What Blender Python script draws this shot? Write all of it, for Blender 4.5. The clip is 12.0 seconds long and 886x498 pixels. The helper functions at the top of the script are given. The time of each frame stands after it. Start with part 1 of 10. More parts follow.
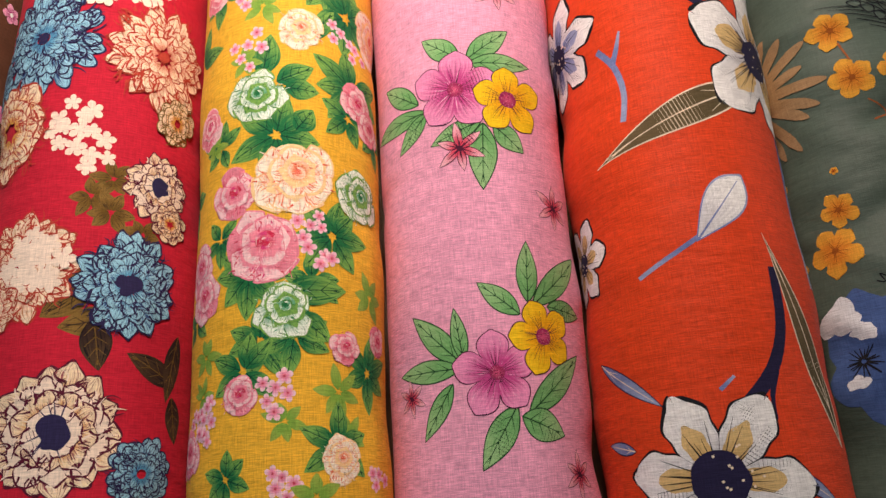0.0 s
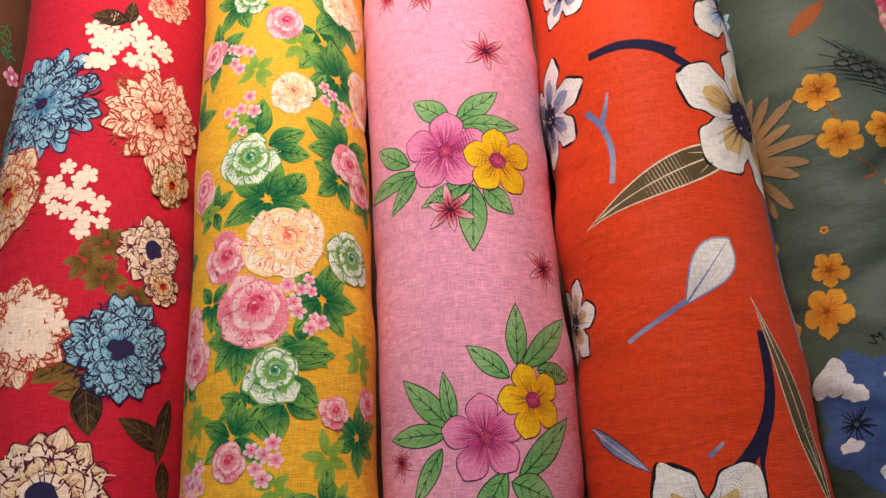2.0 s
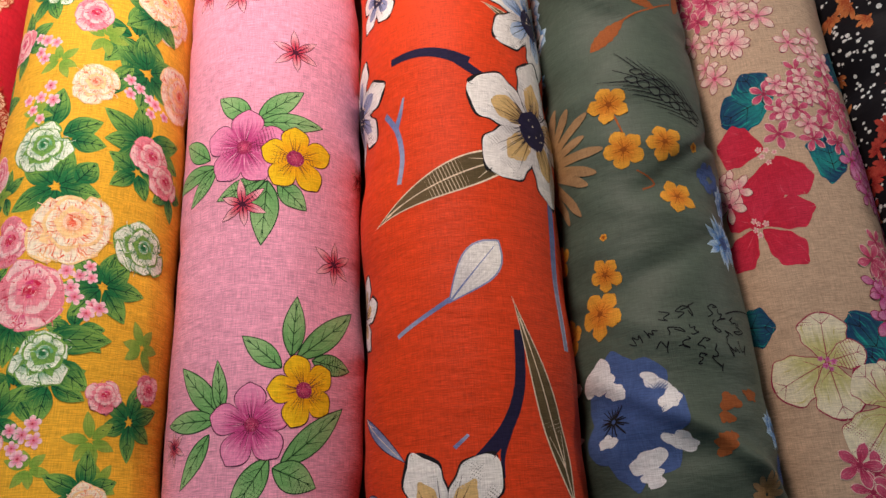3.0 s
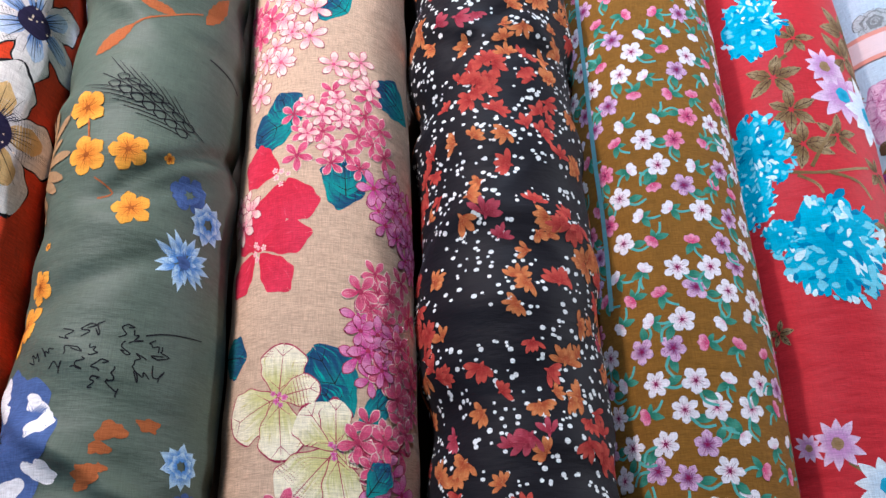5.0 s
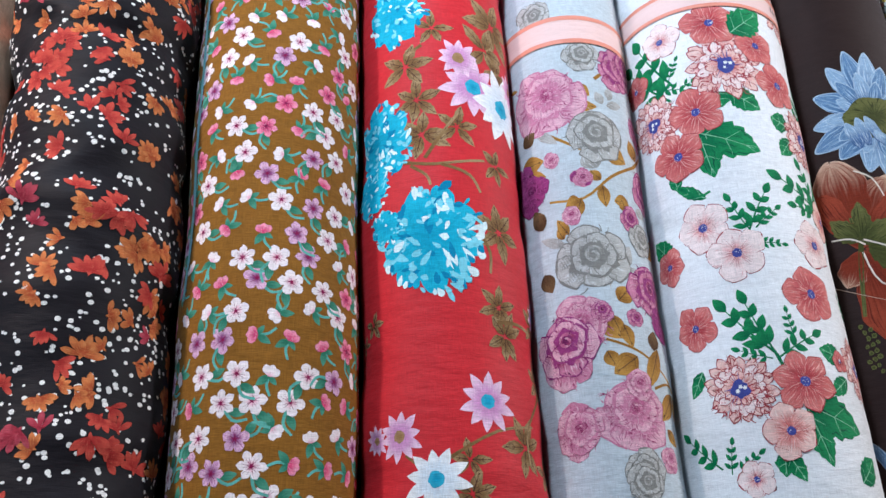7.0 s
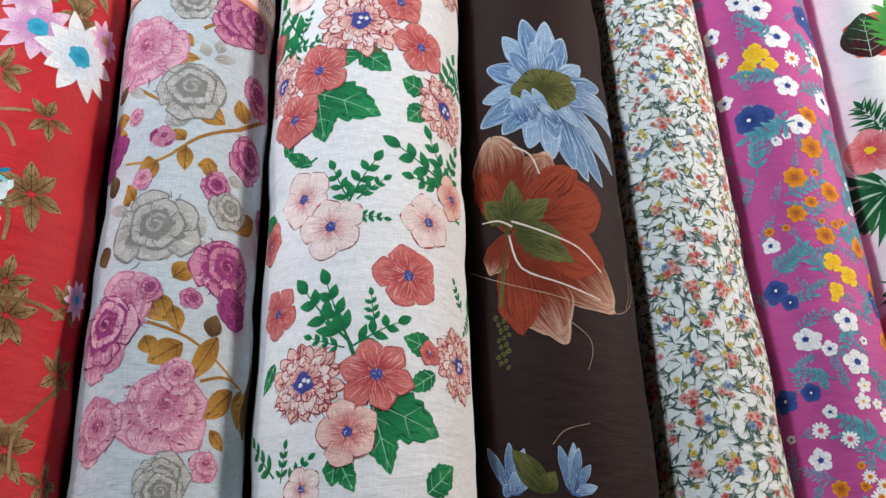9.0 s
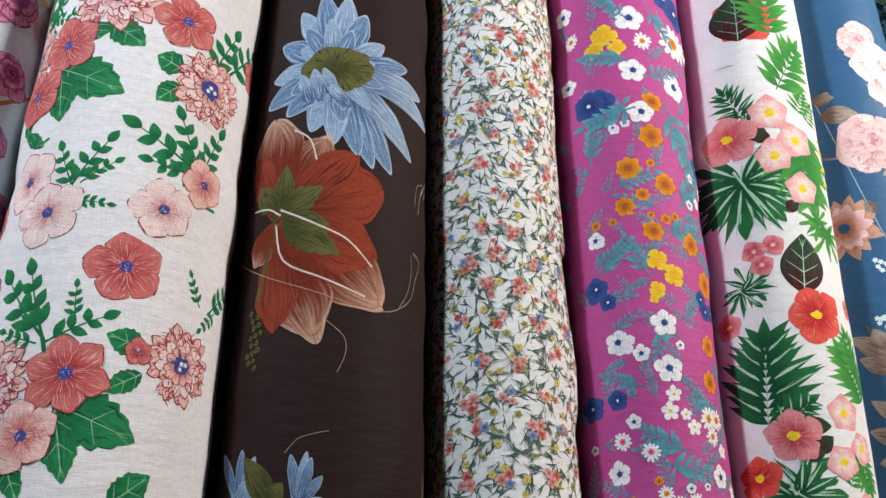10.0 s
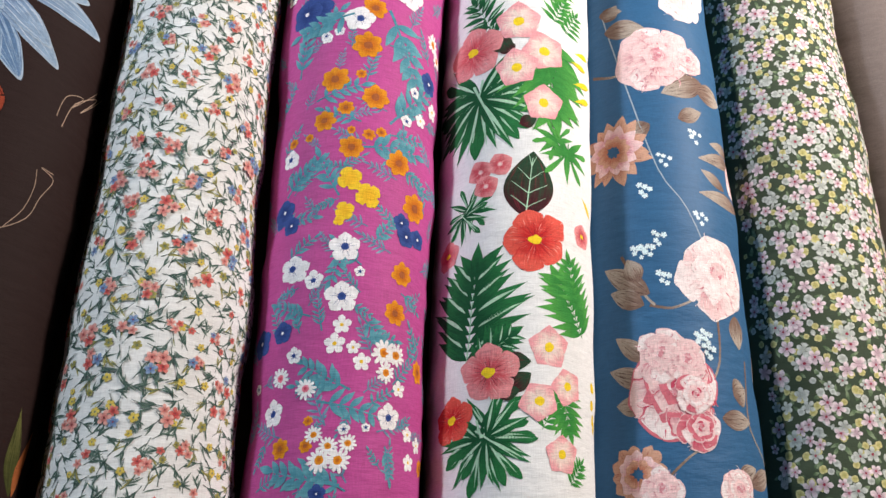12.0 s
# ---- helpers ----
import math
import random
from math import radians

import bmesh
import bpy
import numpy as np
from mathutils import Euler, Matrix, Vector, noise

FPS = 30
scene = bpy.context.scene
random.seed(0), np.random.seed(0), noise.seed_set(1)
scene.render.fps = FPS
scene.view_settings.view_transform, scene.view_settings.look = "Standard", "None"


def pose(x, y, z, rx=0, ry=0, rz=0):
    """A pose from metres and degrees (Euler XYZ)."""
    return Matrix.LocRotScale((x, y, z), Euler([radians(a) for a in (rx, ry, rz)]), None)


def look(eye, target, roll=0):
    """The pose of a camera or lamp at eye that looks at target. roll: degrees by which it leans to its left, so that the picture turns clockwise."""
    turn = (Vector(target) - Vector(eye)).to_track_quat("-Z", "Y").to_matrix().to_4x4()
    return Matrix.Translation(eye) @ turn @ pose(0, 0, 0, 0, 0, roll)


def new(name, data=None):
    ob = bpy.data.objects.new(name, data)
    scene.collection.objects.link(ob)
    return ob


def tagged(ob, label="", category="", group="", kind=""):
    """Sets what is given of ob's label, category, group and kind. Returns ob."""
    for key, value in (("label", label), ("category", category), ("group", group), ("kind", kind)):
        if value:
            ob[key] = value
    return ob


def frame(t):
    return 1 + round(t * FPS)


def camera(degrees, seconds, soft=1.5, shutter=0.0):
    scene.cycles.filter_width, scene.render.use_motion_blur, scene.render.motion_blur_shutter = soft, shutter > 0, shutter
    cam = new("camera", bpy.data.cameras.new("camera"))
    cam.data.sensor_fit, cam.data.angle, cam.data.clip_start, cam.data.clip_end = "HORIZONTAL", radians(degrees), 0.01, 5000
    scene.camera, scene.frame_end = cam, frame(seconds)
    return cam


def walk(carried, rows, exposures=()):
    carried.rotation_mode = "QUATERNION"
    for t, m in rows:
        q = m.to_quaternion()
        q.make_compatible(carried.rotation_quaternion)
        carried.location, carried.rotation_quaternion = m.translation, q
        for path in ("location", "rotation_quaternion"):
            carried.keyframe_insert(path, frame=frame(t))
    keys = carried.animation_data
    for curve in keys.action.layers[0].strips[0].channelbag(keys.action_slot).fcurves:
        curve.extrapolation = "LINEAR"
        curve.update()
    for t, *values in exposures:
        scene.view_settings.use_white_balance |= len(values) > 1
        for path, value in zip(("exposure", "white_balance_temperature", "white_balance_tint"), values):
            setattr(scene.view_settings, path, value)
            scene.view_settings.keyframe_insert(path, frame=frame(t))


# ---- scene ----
cam = camera(58.2, 12.0)
PATH = [
    (0, (0.1837, 0.0110, 1.5070), (0.3278, 0.6379, -0.3870), 9.60),
    (0.5, (0.1742, 0.0179, 1.5160), (0.2942, 0.6669, -0.3720), 7.20),
    (1, (0.1768, 0.0247, 1.5130), (0.2953, 0.6899, -0.3700), 6.50),
    (1.5, (0.1782, 0.0286, 1.5090), (0.2946, 0.7050, -0.3700), 6.10),
    (2, (0.1987, 0.0338, 1.5190), (0.3222, 0.7227, -0.3540), 6.80),
    (2.5, (0.2545, 0.0289, 1.5320), (0.4033, 0.7196, -0.3390), 9.50),
    (2.7, (0.2882, 0.0240, 1.5380), (0.4596, 0.7096, -0.3330), 11.70),
    (4.3, (0.5210, -0.0225, 1.5550), (0.8646, 0.7605, -0.2530), 24.90),
    (4.5, (0.5811, -0.0127, 1.5520), (0.9128, 0.7724, -0.2570), 24.40),
    (5, (0.7143, -0.0053, 1.5400), (1.0239, 0.8149, -0.2580), 22.30),
    (5.5, (0.8188, -0.0034, 1.5350), (1.1192, 0.8136, -0.2650), 21.60),
    (6, (0.8774, -0.0105, 1.5430), (1.2308, 0.8158, -0.2440), 23.90),
    (6.5, (0.8889, -0.0175, 1.5540), (1.3270, 0.8024, -0.2170), 28.70),
    (7, (1.0075, -0.0038, 1.5850), (1.4845, 0.7896, -0.1870), 32.30),
    (7.5, (1.1812, 0.0081, 1.6270), (1.6889, 0.7738, -0.1490), 35.20),
    (7.7, (1.2374, 0.0082, 1.6320), (1.7527, 0.7581, -0.1490), 36.00),
    (9.3, (1.3754, -0.0099, 1.5570), (1.9994, 0.8349, -0.1450), 38.60),
    (9.5, (1.4166, -0.0095, 1.5680), (2.0367, 0.8367, -0.1350), 38.60),
    (10, (1.5654, 0.0056, 1.5850), (2.1356, 0.8310, -0.1450), 37.60),
    (10.5, (1.7127, 0.0017, 1.6010), (2.2143, 0.8242, -0.1510), 34.40),
    (11, (1.7995, -0.0039, 1.6000), (2.2642, 0.8218, -0.1610), 32.30),
    (11.5, (1.8361, -0.0101, 1.5990), (2.3483, 0.8074, -0.1520), 34.60),
    (12, (1.8818, -0.0161, 1.5790), (2.4175, 0.7722, -0.1790), 36.70),
]
LIGHT = [(0.0, -0.98, 6350, 10), (1.5, -1.04, 6350, 10), (2.7, -1.12, 6350, 10), (4.3, -0.5, 5650, 10), (5.0, 0.1, 5400, 10), (6.0, 0.25, 5500, 10),
         (7.0, 0.18, 5750, 10), (7.7, 0.13, 5850, 10), (9.3, 0.06, 6450, 12), (10.5, 0.0, 6450, 14), (12.0, 0.1, 6450, 14)]
walk(cam, [(t, look(eye, target, roll)) for t, eye, target, roll in PATH], LIGHT)

# ---- light ----
world = bpy.data.worlds.new("world")
world.use_nodes = True
scene.world = world
world.node_tree.nodes["Background"].inputs[0].default_value = (0.62, 0.78, 1.0, 1)
world.node_tree.nodes["Background"].inputs[1].default_value = 0.25


def area_lamp(name, eye, target, size_x, size_y, watts, colour):
    data = bpy.data.lights.new(name, "AREA")
    data.shape, data.size, data.size_y = "RECTANGLE", size_x, size_y
    data.energy, data.color = watts, colour
    ob = new(name, data)
    ob.matrix_world = look(eye, target)
    return ob


area_lamp("warm_lamp", (0.14, 0.82, 1.62), (-0.1, 0.7, 0.95), 0.3, 0.2, 27, (1.0, 0.81, 0.69))
area_lamp("tube_lamp", (0.75, 1.16, 1.7), (3.5, 0.8, 0.95), 0.3, 0.12, 19, (0.84, 0.93, 1.0))
area_lamp("spot_lamp", (3.04, 0.94, 1.93), (2.03, 0.8, 0.95), 0.3, 0.2, 31, (1.0, 0.92, 0.84))
# added cool fill for the left flanks; no opening or fixture stands behind it
area_lamp("cool_fill_light", (-0.9, -0.5, 2.2), (1.6, 0.3, 0.95), 0.9, 1.2, 7.5, (0.34, 0.76, 1.0))

# ---- materials ----
def weave_group():
    """Thread grain of woven cloth: a tint factor and a bumped normal, from the cloth's own metres."""
    g = bpy.data.node_groups.new("weave", "ShaderNodeTree")
    g.interface.new_socket("Amount", in_out="INPUT", socket_type="NodeSocketFloat")
    g.interface.new_socket("Tint", in_out="OUTPUT", socket_type="NodeSocketFloat")
    g.interface.new_socket("Normal", in_out="OUTPUT", socket_type="NodeSocketVector")
    n, ln = g.nodes, g.links
    gi, go = n.new("NodeGroupInput"), n.new("NodeGroupOutput")
    uv = n.new("ShaderNodeUVMap")
    uv.uv_map = "cloth"

    def grain(sx, sy, detail):
        m = n.new("ShaderNodeMapping")
        m.inputs["Scale"].default_value = (sx, sy, 1)
        t = n.new("ShaderNodeTexNoise")
        t.inputs["Scale"].default_value, t.inputs["Detail"].default_value = 1.0, detail
        ln.new(uv.outputs[0], m.inputs[0])
        ln.new(m.outputs[0], t.inputs["Vector"])
        return t.outputs["Fac"]

    def calc(op, a, b):
        m = n.new("ShaderNodeMath")
        m.operation = op
        for k, x in enumerate((a, b)):
            if isinstance(x, (int, float)):
                m.inputs[k].default_value = x
            else:
                ln.new(x, m.inputs[k])
        return m.outputs[0]

    weft, warp = grain(110, 1500, 2), grain(1300, 90, 2)
    fade, crease = grain(16, 12, 3), grain(30, 95, 3)
    threads = calc("ADD", calc("MULTIPLY", weft, 0.6), calc("MULTIPLY", warp, 0.4))
    dev = calc("MULTIPLY", calc("SUBTRACT", threads, 0.5), 1.5)
    dev2 = calc("MULTIPLY", calc("SUBTRACT", fade, 0.5), 0.25)
    ln.new(calc("ADD", calc("MULTIPLY", calc("ADD", dev, dev2), gi.outputs[0]), 1.0), go.inputs["Tint"])
    b1, b2 = n.new("ShaderNodeBump"), n.new("ShaderNodeBump")
    b1.inputs["Strength"].default_value, b1.inputs["Distance"].default_value = 0.35, 0.0006
    b2.inputs["Strength"].default_value, b2.inputs["Distance"].default_value = 0.32, 0.004
    ln.new(crease, b2.inputs["Height"])
    ln.new(threads, b1.inputs["Height"])
    ln.new(b2.outputs[0], b1.inputs["Normal"])
    ln.new(b1.outputs[0], go.inputs["Normal"])
    return g


WEAVE = weave_group()


def ink(name, base, tip=None, vein=None, amount=0.55, gloss=0.82, slub=1.0, mid=0.5, spec=0.14):
    """Dyed cloth: base colour at a petal's root, tip colour at its end, streaks of a vein colour along it."""
    mat = bpy.data.materials.new(name)
    mat.use_nodes = True
    n, ln = mat.node_tree.nodes, mat.node_tree.links
    bsdf = n["Principled BSDF"]
    bsdf.inputs["Roughness"].default_value = gloss
    bsdf.inputs["Specular IOR Level"].default_value = spec
    bsdf.inputs["Sheen Weight"].default_value = 0.02
    w = n.new("ShaderNodeGroup")
    w.node_tree = WEAVE
    w.inputs[0].default_value = slub
    ln.new(w.outputs["Normal"], bsdf.inputs["Normal"])

    def blend(fac, a, b, mode="MIX"):
        m = n.new("ShaderNodeMix")
        m.data_type, m.blend_type = "RGBA", mode
        for k, x in ((0, fac), (6, a), (7, b)):
            if isinstance(x, (int, float)):
                m.inputs[k].default_value = x
            elif isinstance(x, tuple):
                m.inputs[k].default_value = (*x, 1)
            else:
                ln.new(x, m.inputs[k])
        return m.outputs[2]

    def ramp(x, lo, hi):
        m = n.new("ShaderNodeMapRange")
        m.interpolation_type = "SMOOTHSTEP"
        m.inputs[1].default_value, m.inputs[2].default_value = lo, hi
        ln.new(x, m.inputs[0])
        return m.outputs[0]

    colour = base
    if tip is not None:
        uv = n.new("ShaderNodeUVMap")
        uv.uv_map = "motif"
        sep = n.new("ShaderNodeSeparateXYZ")
        ln.new(uv.outputs[0], sep.inputs[0])

        def streak(sx, sy):
            m = n.new("ShaderNodeMapping")
            m.inputs["Scale"].default_value = (sx, sy, 1)
            t = n.new("ShaderNodeTexNoise")
            t.inputs["Scale"].default_value, t.inputs["Detail"].default_value = 1.0, 2.0
            ln.new(uv.outputs[0], m.inputs[0])
            ln.new(m.outputs[0], t.inputs["Vector"])
            return t.outputs["Fac"]

        soft = n.new("ShaderNodeMath")
        soft.operation = "MULTIPLY_ADD"
        ln.new(streak(1.6, 14), soft.inputs[0])
        soft.inputs[1].default_value = 0.9
        ln.new(sep.outputs[0], soft.inputs[2])
        colour = blend(ramp(soft.outputs[0], mid + 0.12, mid + 0.78), base, tip)
        if vein is not None:
            colour = blend(ramp(streak(2.2, 17), 1.02 - amount, 1.16 - amount), colour, vein)
    grey = n.new("ShaderNodeCombineColor")
    for k in range(3):
        ln.new(w.outputs["Tint"], grey.inputs[k])
    colour = blend(1.0, colour, grey.outputs[0], "MULTIPLY")
    ln.new(colour, bsdf.inputs["Base Color"])
    return mat


def plain(name, colour, rough=0.7, scale=30.0, vary=0.3):
    mat = bpy.data.materials.new(name)
    mat.use_nodes = True
    n, ln = mat.node_tree.nodes, mat.node_tree.links
    bsdf = n["Principled BSDF"]
    bsdf.inputs["Roughness"].default_value = rough
    t = n.new("ShaderNodeTexNoise")
    t.inputs["Scale"].default_value, t.inputs["Detail"].default_value = scale, 4.0
    c = n.new("ShaderNodeTexCoord")
    ln.new(c.outputs["Object"], t.inputs["Vector"])
    m = n.new("ShaderNodeMix")
    m.data_type = "RGBA"
    m.inputs[6].default_value = (*[x * (1 - vary) for x in colour], 1)
    m.inputs[7].default_value = (*[min(1.0, x * (1 + vary)) for x in colour], 1)
    ln.new(t.outputs["Fac"], m.inputs[0])
    ln.new(m.outputs[2], bsdf.inputs["Base Color"])
    return mat


# ---- bolts of cloth: surface, cloth mesh, printed motifs ----
TABLE_TOP = 0.835
NEAR, FAR = -0.22, 1.12


class Bolt:
    """A roll of printed cloth lying along y. u runs round the roll and v along it, both in metres; u = 0 is the crest."""

    def __init__(self, left, right, crest, cloth, label, seed, slack=0.5, folds=0.0, flat=2.0):
        self.left, self.right, self.b = left, right, (crest - TABLE_TOP) / 2
        self.seed, self.slack, self.folds, self.flat = seed, slack, folds, flat
        self.laid = {}
        self.fill = 0.986 if left[0] < 0.6 else 0.972 if left[0] < 1.5 else 0.958
        self.film = 0.000006 + 0.002 * folds
        self.ground = 0.00013 + 0.012 * folds
        self.cloth = cloth
        self.base = tagged(new("fabric_bolt"), label, "fabric bolt", "row of fabric bolts")
        xc = (sum(left) + sum(right)) / 4
        self.base.matrix_world = pose(xc, 0.45, TABLE_TOP)
        self.back = self.base.matrix_world.inverted()
        self.build_roll()

    def width(self, v):
        k = (v - 0.1) / 0.4
        lo, hi = self.left[0] + k * (self.left[1] - self.left[0]), self.right[0] + k * (self.right[1] - self.right[0])
        return (lo + hi) / 2, (hi - lo) / 2 * self.fill

    def relief(self, u, v):
        r = random.Random(self.seed)
        w = np.zeros_like(u)
        for k in range(7):
            fv, fu = r.uniform(4, 22), r.uniform(-12, 12)
            w = w + r.uniform(0.2, 0.6) * np.sin(fv * v * 6.28 / 3 + fu * u + r.uniform(0, 6.28))
        w = w * 0.0011 * self.slack
        for k in range(20):
            at, slope, half = r.uniform(0.0, 0.8), r.uniform(-0.8, 0.8), r.uniform(0.009, 0.017)
            side = r.uniform(-0.09, 0.09)
            d = (v - at - slope * u - u * u * r.uniform(-3, 3)) / half
            w = w + self.folds * r.choice((-0.6, 1.0)) * r.uniform(0.4, 1.0) * np.exp(-d * d) * np.exp(-((u - side) / 0.07) ** 2)
        # loosely wound cloth sags in soft cross folds all along
        for k in range(15 if self.folds > 0.004 else 0):
            at, half = -0.05 + 0.05 * k + r.uniform(-0.016, 0.016), r.uniform(0.010, 0.019)
            slope, bow, side = r.uniform(-0.45, 0.45), r.uniform(-2.5, 2.5), r.uniform(-0.05, 0.05)
            d = (v - at - slope * u - bow * u * u) / half
            w = w + self.folds * r.choice((-0.5, 0.6)) * r.uniform(0.45, 1.0) * np.exp(-d * d) * np.exp(-((u - side) / 0.075) ** 2)
        # slack flanks: slow swells, gathered ripples and a few pinched tucks, each flank its own
        _, a = self.width(0.3)
        for side in (-1, 1):
            flank = np.clip((side * u / a - 0.45) / 0.75, 0, 1)
            flank = flank * flank * (3 - 2 * flank)
            sway = 0.0
            for k in range(5):
                sway = sway + r.uniform(0.3, 0.8) * np.sin(v * 6.28 / r.uniform(0.05, 0.30) + 9 * side * u + r.uniform(0, 6.28))
            w = w + flank * sway * 0.0011 * self.slack
            for k in range(9):
                at, half, run = r.uniform(0.0, 0.75), r.uniform(0.010, 0.017), r.uniform(-0.35, 0.35)
                d = (v - at - run * (u - side * a)) / half
                w = w - flank * np.exp(-d * d) * r.uniform(0.0006, 0.0020) * min(1.4, self.slack)
        return w

    def place(self, u, v, lift):
        u, v = np.asarray(u, float), np.asarray(v, float)
        xc, a = self.width(v)
        f = u / a
        s, c = np.sin(f), np.cos(f)
        q = 2.0 / self.flat
        s, c = np.sign(s) * np.abs(s) ** q if self.flat != 2.0 else s, np.sign(c) * np.abs(c) ** q if self.flat != 2.0 else c
        d = self.relief(u, v) + lift
        nx, nz = np.sin(f), np.cos(f)
        return np.stack([xc + a * s + d * nx, v + 0 * u, TABLE_TOP + self.b + self.b * c + d * nz], -1)

    def mesh(self, name, u, v, lift, faces, slots, mats, motif, parent=None, label="", kind=""):
        co = self.place(u, v, lift)
        inv = np.array(self.back)
        co = co @ inv[:3, :3].T + inv[:3, 3]
        me = bpy.data.meshes.new(name)
        me.from_pydata(co.tolist(), [], faces)
        for m in mats:
            me.materials.append(m)
        me.polygons.foreach_set("material_index", slots)
        me.polygons.foreach_set("use_smooth", [True] * len(faces))
        idx = np.empty(len(me.loops), np.int32)
        me.loops.foreach_get("vertex_index", idx)
        for layer, data in (("cloth", np.stack([u, v], -1)), ("motif", motif)):
            lay = me.uv_layers.new(name=layer)
            lay.uv.foreach_set("vector", np.asarray(data, np.float32)[idx].ravel())
        ob = tagged(new(name, me), label, kind=kind)
        ob.parent = parent or self.base
        return ob

    def build_roll(self):
        _, a = self.width(0.3)
        nu, nv = 200, 620
        us, vs = np.linspace(-math.pi * a, math.pi * a, nu + 1)[:-1], np.linspace(NEAR, FAR, nv)
        u, v = np.meshgrid(us, vs)
        ramp = np.array([self.width(y)[1] / a for y in vs])[:, None]
        u = (u * ramp).ravel()
        v = v.ravel()
        faces = [(j * nu + i, j * nu + (i + 1) % nu, (j + 1) * nu + (i + 1) % nu, (j + 1) * nu + i) for j in range(nv - 1) for i in range(nu)]
        self.mesh("cloth", u, v, 0.0, faces, [0] * len(faces), [self.cloth], np.zeros((len(u), 2)))
        # layered ends and the card tube inside
        for y, name in ((NEAR + 0.006, "rolled_end"), (FAR - 0.006, "rolled_end")):
            bm = bmesh.new()
            xc, aa = self.width(y)
            rings = 8
            prev = None
            for k in range(rings + 1):
                f = 1 - 0.72 * k / rings
                dy = 0.004 * (k % 2) * (-1 if y < 0 else 1)
                ring = [bm.verts.new(self.back @ Vector((xc + aa * f * math.sin(p * 0.2618), y + dy, TABLE_TOP + self.b + self.b * f * math.cos(p * 0.2618)))) for p in range(24)]
                if prev:
                    for p in range(24):
                        bm.faces.new((prev[p], prev[(p + 1) % 24], ring[(p + 1) % 24], ring[p]))
                prev = ring
            part(name, bm, self.cloth, self.base)
        for r0, r1 in ((0.27, 0.22),):
            xa, aa = self.width(0.45)
            for sgn in (0, 1):
                bm = bmesh.new()
                y = (NEAR - 0.012, FAR + 0.012)[sgn]
                xc, _ = self.width(y)
                rows = [[bm.verts.new(self.back @ Vector((xc + aa * f * math.sin(p * 0.2618), yy, TABLE_TOP + self.b + self.b * f * math.cos(p * 0.2618)))) for p in range(24)]
                        for f, yy in ((r0, y + (0.02 if sgn == 0 else -0.02)), (r0, y), (r1, y), (r1, y + (0.12 if sgn == 0 else -0.12)))]
                for ra, rb in zip(rows, rows[1:]):
                    for p in range(24):
                        bm.faces.new((ra[p], ra[(p + 1) % 24], rb[(p + 1) % 24], rb[p]))
                part("core_tube", bm, CARD, self.base, "brown card tube core")


def part(name, bm, material, parent, label="", kind=""):
    bmesh.ops.recalc_face_normals(bm, faces=bm.faces)
    me = bpy.data.meshes.new(name)
    bm.to_mesh(me)
    bm.free()
    me.materials.append(material)
    ob = tagged(new(name, me), label, kind=kind)
    ob.parent = parent
    return ob


def half_width(kind, s):
    """Half the width of a petal or leaf, as a share of its full width, along its length s from 0 to 1."""
    if kind == "leaf":
        return 0.5 * np.sin(math.pi * s ** 0.85) ** 0.9
    if kind == "spear":
        return 0.5 * np.sin(math.pi * s ** 0.7) ** 1.3
    if kind == "round":
        return 0.5 * np.sin(math.pi * np.clip(s, 0, 1) ** 1.55) ** 0.62
    if kind == "fan":
        return 0.5 * (0.16 + 0.84 * s) * np.clip((1 - s) * 6, 0, 1) ** 0.5
    if kind == "strap":
        return 0.5 * np.clip(s * 8, 0.3, 1) ** 0.5 * np.clip((1 - s) * 5, 0, 1) ** 0.5
    if kind == "wavy":
        return 0.5 * np.sin(math.pi * s ** 1.6) ** 0.48 * (1 + 0.06 * np.sin(s * 19))
    if kind == "quill":
        return 0.5 * np.clip(s * 5, 0.25, 1) ** 0.6 * np.clip((1 - s) * 3.4, 0, 1) ** 0.6
    if kind == "saw":
        return 0.5 * np.sin(math.pi * s ** 0.85) ** 0.9 * (0.86 + 0.28 * ((s * 6) % 1.0))
    return 0.5 * np.sin(math.pi * s)


